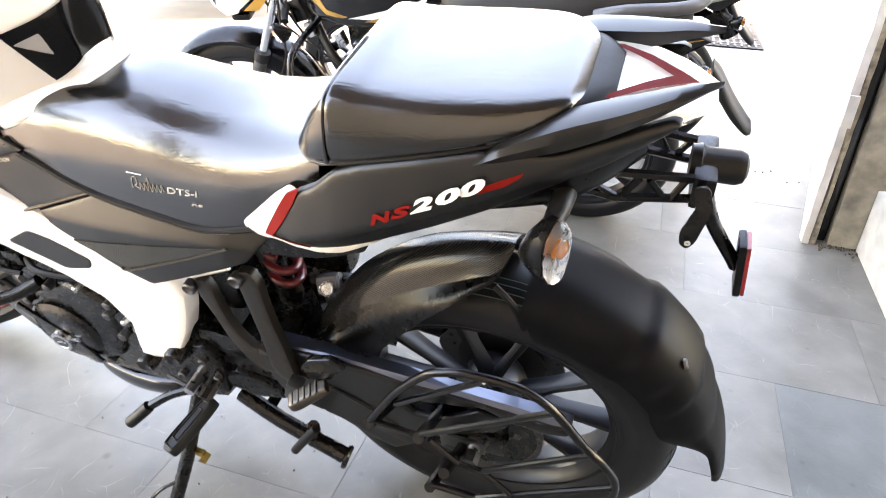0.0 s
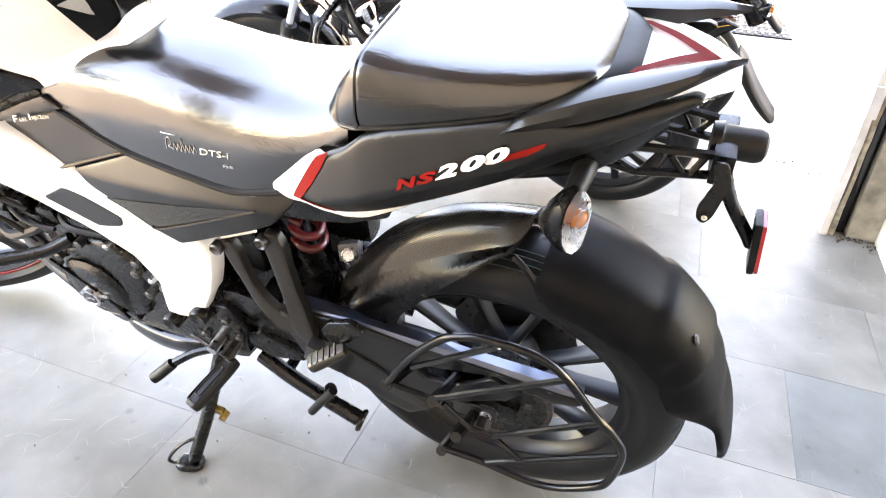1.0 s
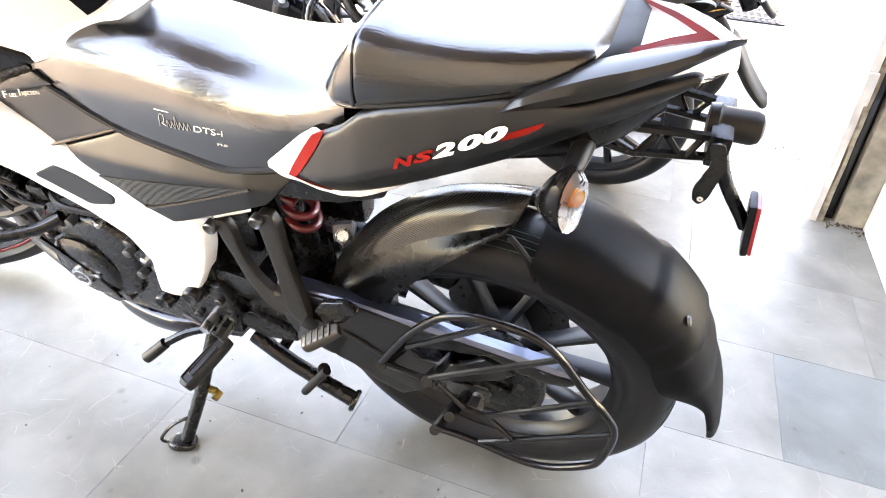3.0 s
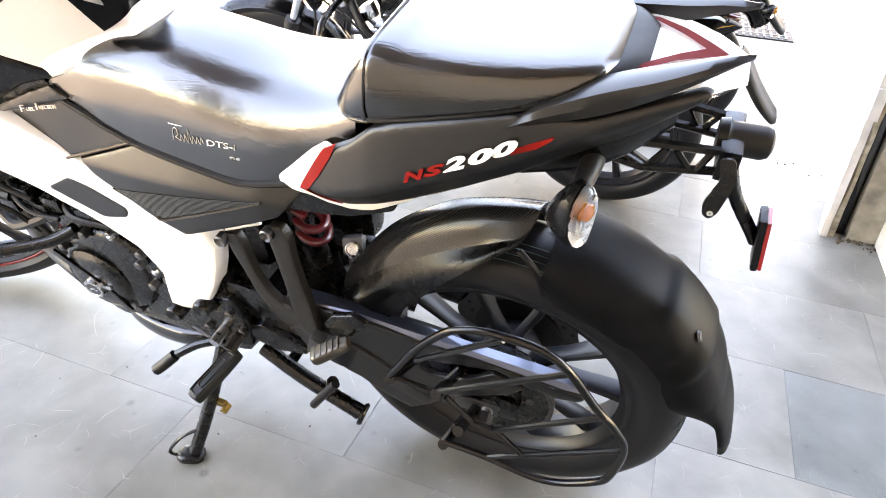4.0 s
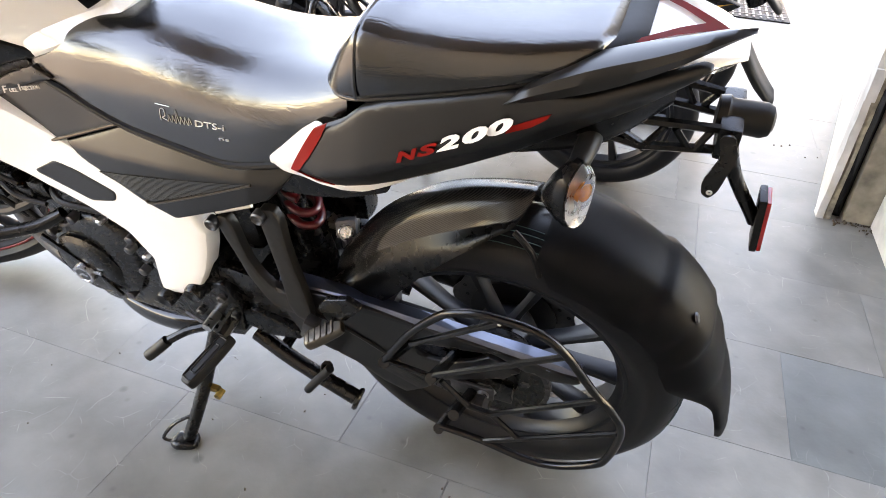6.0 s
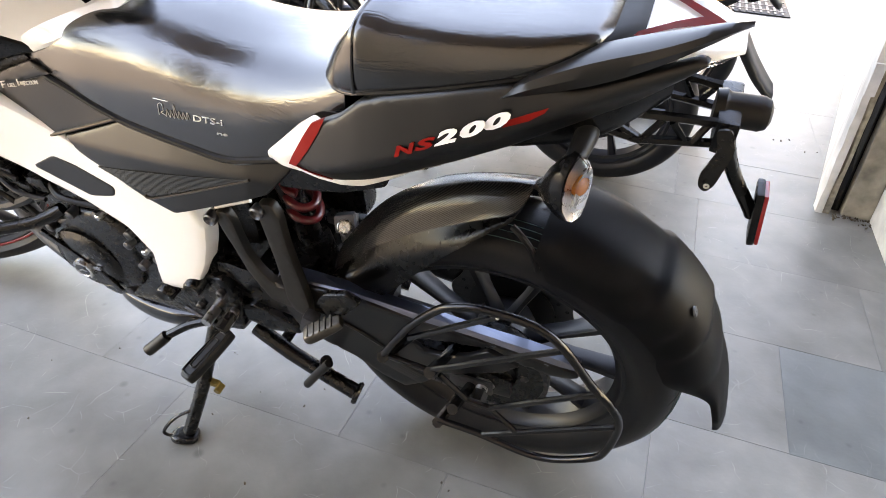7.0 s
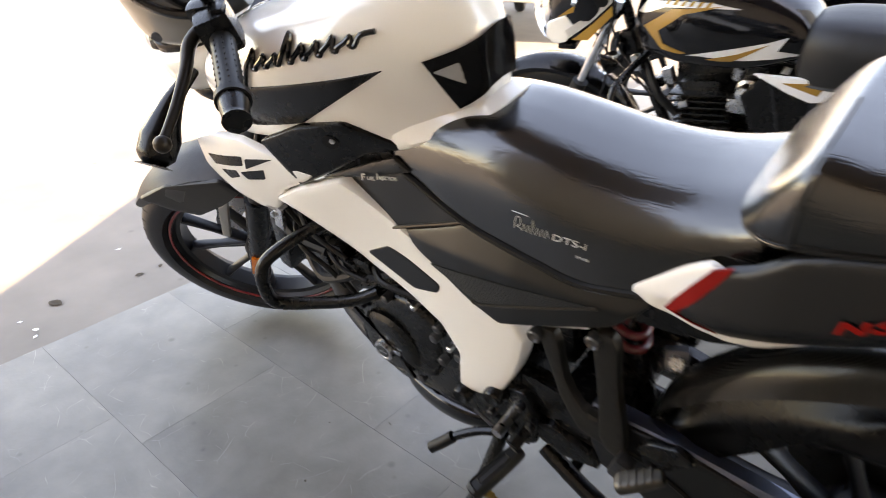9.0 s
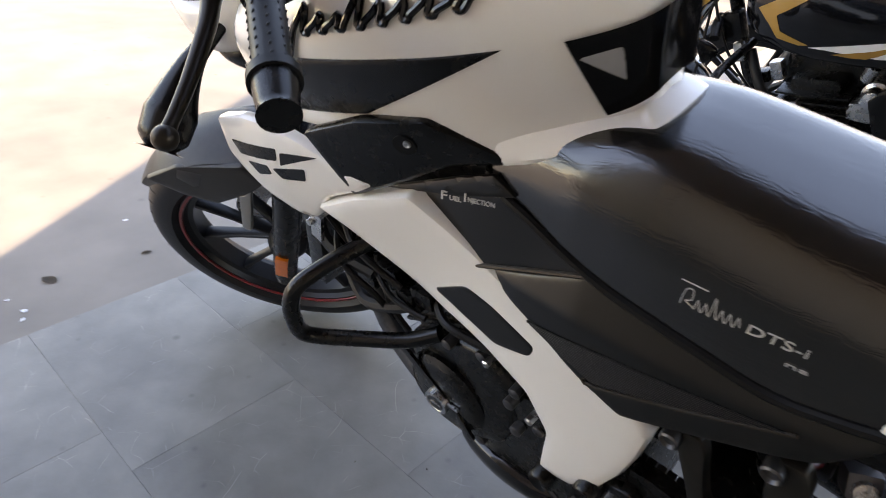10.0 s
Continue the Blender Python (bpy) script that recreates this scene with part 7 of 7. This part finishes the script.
    part("chain_case", panel([(0.42, 0.44), (0.05, 0.40), (-0.09, 0.36), (-0.10, 0.27), (0.0, 0.22), (0.42, 0.32)], spread([(0.4, 0.4, 0.10), (0, 0.3, 0.10), (0.2, 0.3, 0.10)]), 0.03, 0.01, 0.03), MATTE, bike, "black chain case")
    for s in (1, -1):
        part("rear_shock", join(tube([(0.02, 0.115 * s, 0.34), (0.07, 0.115 * s, 0.62)], 0.013, 10, 0), tube([(0.03 + 0.0011 * i * 3 + 0.020 * math.cos(i * 0.8), 0.115 * s + 0.020 * math.sin(i * 0.8), 0.40 + 0.0036 * i) for i in range(50)], 0.004, 6, 0)), CHROME, bike, "chrome rear shock")
    b1 = bar_part2 = part("handlebar", moved(tube([(0.93, -0.36, 1.00), (0.96, -0.24, 1.01), (1.02, -0.08, 0.98), (1.02, 0.08, 0.98), (0.96, 0.24, 1.01), (0.93, 0.36, 1.00)], 0.011, 10, 4), st), CHROME, bike, "chrome handlebar")
    part("grip", moved(tube([(0.955, 0.26, 1.008), (0.925, 0.385, 0.998)], 0.017, 12, 0), st), RUBBER_SOFT, b1, "black rubber grip")
    part("grip", moved(tube([(0.955, -0.26, 1.008), (0.925, -0.385, 0.998)], 0.017, 12, 0), st), RUBBER_SOFT, b1)
    part("lever", moved(tube([(1.0, 0.22, 1.015), (1.02, 0.29, 1.0), (1.0, 0.38, 0.985)], 0.006, 8, 4), st), STEEL, b1)
    for s in (1, -1):
        part("mirror_stem", moved(tube([(0.97, 0.21 * s, 1.02), (0.96, 0.23 * s, 1.12), (0.98, 0.28 * s, 1.20)], 0.006, 8, 4), st), CHROME, b1)
    for pts in ([(1.0, 0.05, 0.95), (0.98, 0.10, 0.82), (0.93, 0.08, 0.66), (0.85, 0.06, 0.55)], [(1.03, -0.04, 0.95), (1.06, 0.06, 0.80), (1.0, 0.07, 0.68), (0.90, 0.05, 0.58)], [(1.0, 0.02, 0.90), (0.99, 0.09, 0.70), (1.02, 0.06, 0.55), (1.10, 0.05, 0.40)]):
        part("cable", tube(pts, 0.004, 6, 5), RUBBER_SOFT, bike)
    for c, s, mt in (((0.80, 0.06, 0.63), (0.03, 0.03, 0.05), STEEL), ((0.84, 0.05, 0.60), (0.05, 0.04, 0.03), ENGINE), ((0.93, 0.06, 0.72), (0.05, 0.04, 0.07), MATTE), ((0.90, 0.07, 0.66), (0.025, 0.02, 0.05), STEEL), ((0.74, 0.08, 0.56), (0.03, 0.03, 0.02), STEEL)):
        part("fitting", box(c, s, 0.006, Matrix.Rotation(radians(20), 4, "Y")), mt, bike)
    part("hose", tube([(0.88, 0.05, 0.66), (0.82, 0.09, 0.58), (0.76, 0.08, 0.52)], 0.013, 10, 5), RUBBER_SOFT, bike)
    part("side_stand", tube([(0.52, 0.10, 0.27), (0.555, 0.18, 0.13), (0.575, 0.245, -0.035)], 0.011, 8, 3), SATIN, bike)
    part("footpeg", tube([(0.36, 0.10, 0.32), (0.36, 0.24, 0.32)], 0.014, 10, 0), RUBBER_SOFT, bike)
    part("pillion_peg", tube([(0.10, 0.12, 0.36), (0.10, 0.22, 0.37)], 0.012, 10, 0), RUBBER_SOFT, bike)
    return bike


commuter(pose(0.01, -1.26, 0.0, -14, 0, 1), "glossy black commuter motorcycle with gold and silver streaks", GOLD, PRINT_SILVER, 12, "parked commuter motorcycles", DARK_RED, (-0.050, 0.006))
commuter(pose(-0.12, -2.02, 0.0, -13, 0, 2), "glossy black commuter motorcycle parked behind another", GREY, MATTE, 10, "parked commuter motorcycles", flap=(0.045, 0.112))

# ---------------------------------------------------------------- far things
cart = thing("three_wheeler", pose(4.22, -5.28, -0.03, 0, 0, -62), "white three-wheeled vehicle parked in the yard", "vehicle")
cw = part("front_wheel", lathe([(-0.03, 0.10), (-0.03, 0.05), (0.03, 0.05), (0.03, 0.10), (0.035, 0.155), (-0.035, 0.155)], (0, 0, 0.23), "y", 40), GREY, cart, "pale steel wheel")
part("tyre", tyre_bm((0, 0, 0.23), 0.23, 0.055, 0.15, 0.045), RUBBER, cw, "dusty black tyre")
part("body", loft([(0.30, 0.30, 0.55, 1.2), (0.0, 0.50, 0.50, 1.6), (-0.6, 0.62, 0.40, 1.75), (-1.8, 0.65, 0.35, 1.75), (-2.0, 0.60, 0.40, 1.6)], [(0, 1), (0.8, 0.98), (1, 0.7), (1, 0.1), (0.9, 0), (0, 0)], 4), WHITE, cart, "white bodywork")
part("fork", tube([(0, 0.09, 0.23), (-0.08, 0.09, 0.55)], 0.02, 8, 0), SATIN, cart)

frame_stand = thing("metal_stand", pose(10.9, -3.5, 0.0, 0, 0, -122), "thin black metal frame stand in the sun", "stand")
for a, b in (((0, 0, 0.02), (1.6, 0, 0.02)), ((0, 0.9, 0.02), (1.6, 0.9, 0.02)), ((0, 0, 0.02), (0, 0.9, 0.02)), ((1.6, 0, 0.02), (1.6, 0.9, 0.02)), ((0, 0, 0), (0, 0, 0.9)), ((1.6, 0, 0), (1.6, 0, 0.9)), ((0, 0.9, 0), (0, 0.9, 0.9)), ((1.6, 0.9, 0), (1.6, 0.9, 0.9))):
    part("bar", tube([a, b], 0.018, 6, 0), SATIN, frame_stand)

grating = thing("floor_grating", pose(-0.42, -4.74, 0.002), "grey metal drain grating set in the floor", "grating")
part("rim", box((0, 0, 0.004), (0.90, 0.98, 0.008), 0.002), VENT, grating)
for i in range(18):
    part("slat", box((-0.40 + i * 0.047, 0, 0.011), (0.016, 0.94, 0.008), 0.001, None, 1), DARK_STEEL, grating)
for i in range(6):
    part("cross_bar", box((0, -0.40 + i * 0.16, 0.0165), (0.86, 0.012, 0.005), 0.001, None, 1), DARK_STEEL, grating)

# ---- litter on the ground
def dry_leaf(x, y, size, turn, z=0.001):
    rows = []
    for k in range(9):
        f = k / 8
        w = 0.30 * math.sin(math.pi * min(1, f * 1.02)) ** 0.8 + 0.02
        curl = 0.10 * math.sin(f * 5 + turn)
        rows.append([(f - 0.5, v * w, 0.03 + 0.12 * abs(v) * w + 0.08 * abs(curl) * f) for v in (-1, -0.5, 0, 0.5, 1)])
    bm = grid_bm(rows)
    bmesh.ops.solidify(bm, geom=bm.faces[:], thickness=0.012)
    bmesh.ops.scale(bm, vec=(size, size, size), verts=bm.verts)
    ob = part("dry_leaf", bm, LEAF)
    ob.matrix_world = pose(x, y, z, 0, 0, math.degrees(turn))
    return tagged(ob, "small curled dry brown leaf on the ground", "leaf", "dry leaves")


def paper_scrap(x, y, size, turn, z=0.001):
    bm = bmesh.new()
    ring = [(0.5, 0.1, 0.02), (0.2, 0.35, 0.10), (-0.35, 0.3, 0.03), (-0.5, -0.15, 0.08), (0.0, -0.35, 0.02)]
    c = bm.verts.new((0, 0, 0.09))
    vs = [bm.verts.new(p) for p in ring]
    for i in range(5):
        bm.faces.new((c, vs[i], vs[(i + 1) % 5]))
    bmesh.ops.solidify(bm, geom=bm.faces[:], thickness=0.02)
    bmesh.ops.scale(bm, vec=(size, size, size), verts=bm.verts)
    ob = part("paper_scrap", bm, PRINT_WHITE, smooth=False)
    ob.matrix_world = pose(x, y, z, 0, 0, math.degrees(turn))
    return tagged(ob, "tiny crumpled white paper scrap on the ground", "scrap", "paper scraps")


dry_leaf(2.036, 0.402, 0.050, 0.4, -0.029)
dry_leaf(2.005, 0.149, 0.030, 1.4, -0.029)
dry_leaf(2.008, 0.074, 0.022, 2.4, -0.029)
paper_scrap(1.936, 0.496, 0.022, 0.3, -0.029)
paper_scrap(2.231, 0.111, 0.020, 1.0, -0.029)
paper_scrap(1.900, 0.512, 0.018, 2.0, -0.029)
paper_scrap(2.011, 0.512, 0.016, 0.7, -0.029)

def crumbs():
    """Grit swept against the foot of the wall and scattered on the floor."""
    rc = random.Random(11)
    bm = bmesh.new()
    spots = [(rc.uniform(-0.93, -0.79), -1.30 + abs(rc.gauss(0, 0.022)), rc.uniform(0.002, 0.007)) for _ in range(60)]
    spots += [(-0.64 + rc.gauss(0, 0.09), -1.88 + rc.gauss(0, 0.06), rc.uniform(0.003, 0.008)) for _ in range(6)]
    spots += [(rc.uniform(-0.2, 1.0), rc.uniform(-0.1, 0.6), rc.uniform(0.0015, 0.004)) for _ in range(26)]
    for x, y, r in spots:
        m = Matrix.Translation((x, y, r * 0.3)) @ Euler((rc.uniform(0, 6), rc.uniform(0, 6), rc.uniform(0, 6))).to_matrix().to_4x4() @ Matrix.Diagonal((r, r * rc.uniform(0.5, 0.9), r * 0.5, 1))
        bmesh.ops.create_icosphere(bm, subdivisions=1, radius=1.0, matrix=m)
    return bm


tagged(part("grit", crumbs(), LEAF, smooth=False), "brown grit and crumbs scattered on the floor", "grit", kind="stuff")

# ---------------------------------------------------------------- stone slabs of the floor
rnd = random.Random(7)
slab_cache = {}


def slab(x0, x1, y0, y1, material):
    g = 0.0007
    key = (round(x1 - x0, 3), round(y1 - y0, 3))
    if key not in slab_cache:
        w, h = x1 - x0 - g, y1 - y0 - g
        bm = bmesh.new()
        c = 0.0003
        rows = [[(sx * (w / 2 - a), sy * (h / 2 - a), z) for sx, sy in ((-1, -1), (1, -1), (1, 1), (-1, 1))] for a, z in ((0, -0.012), (0, -c * 0.6), (c, 0.0))]
        vs = [[bm.verts.new(p) for p in r] for r in rows]
        for a, b in zip(vs, vs[1:]):
            for i in range(4):
                bm.faces.new((a[i], a[(i + 1) % 4], b[(i + 1) % 4], b[i]))
        bm.faces.new(vs[-1])
        bm.faces.new(list(reversed(vs[0])))
        me = bpy.data.meshes.new("slab")
        bm.to_mesh(me)
        bm.free()
        me.materials.append(SLAB)
        slab_cache[key] = me
    me = slab_cache[key]
    if material is not SLAB:
        me = me.copy()
        me.materials.clear()
        me.materials.append(material)
    ob = new("slab", me)
    ob.location = ((x0 + x1) / 2, (y0 + y1) / 2, rnd.uniform(-0.0003, 0.0003))
    ob.parent = floor_bed
    return ob


ys = [0.53, 0.165, -0.145, -0.50]
while ys[-1] > -6.4:
    ys.append(ys[-1] - 0.36)
while ys[0] < 3.0:
    ys.insert(0, ys[0] + 0.365)
for r, (y1, y0) in enumerate(zip(ys, ys[1:])):
    if abs(y1 - 0.53) < 0.01:
        start = 0.650
    elif abs(y1 - 0.895) < 0.01:
        start = 1.376
    elif abs(y1 + 0.145) < 0.01:
        start = -0.58
    elif abs(y1 - 0.165) < 0.01:
        start = 0.290
    else:
        start = rnd.uniform(0.2, 0.9)
    x = start
    while x < 1.79:
        x += 0.597
    cuts = [1.788]
    x -= 0.597
    while x > -4.2:
        if x < 1.70:
            cuts.append(x)
        x -= 0.597
    for a, b in zip(cuts[1:], cuts):
        dark = abs(y1 + 0.145) < 0.01 and abs(b + 0.58) < 0.01
        slab(a, b, y0, y1, SLAB_DARK if dark else SLAB)
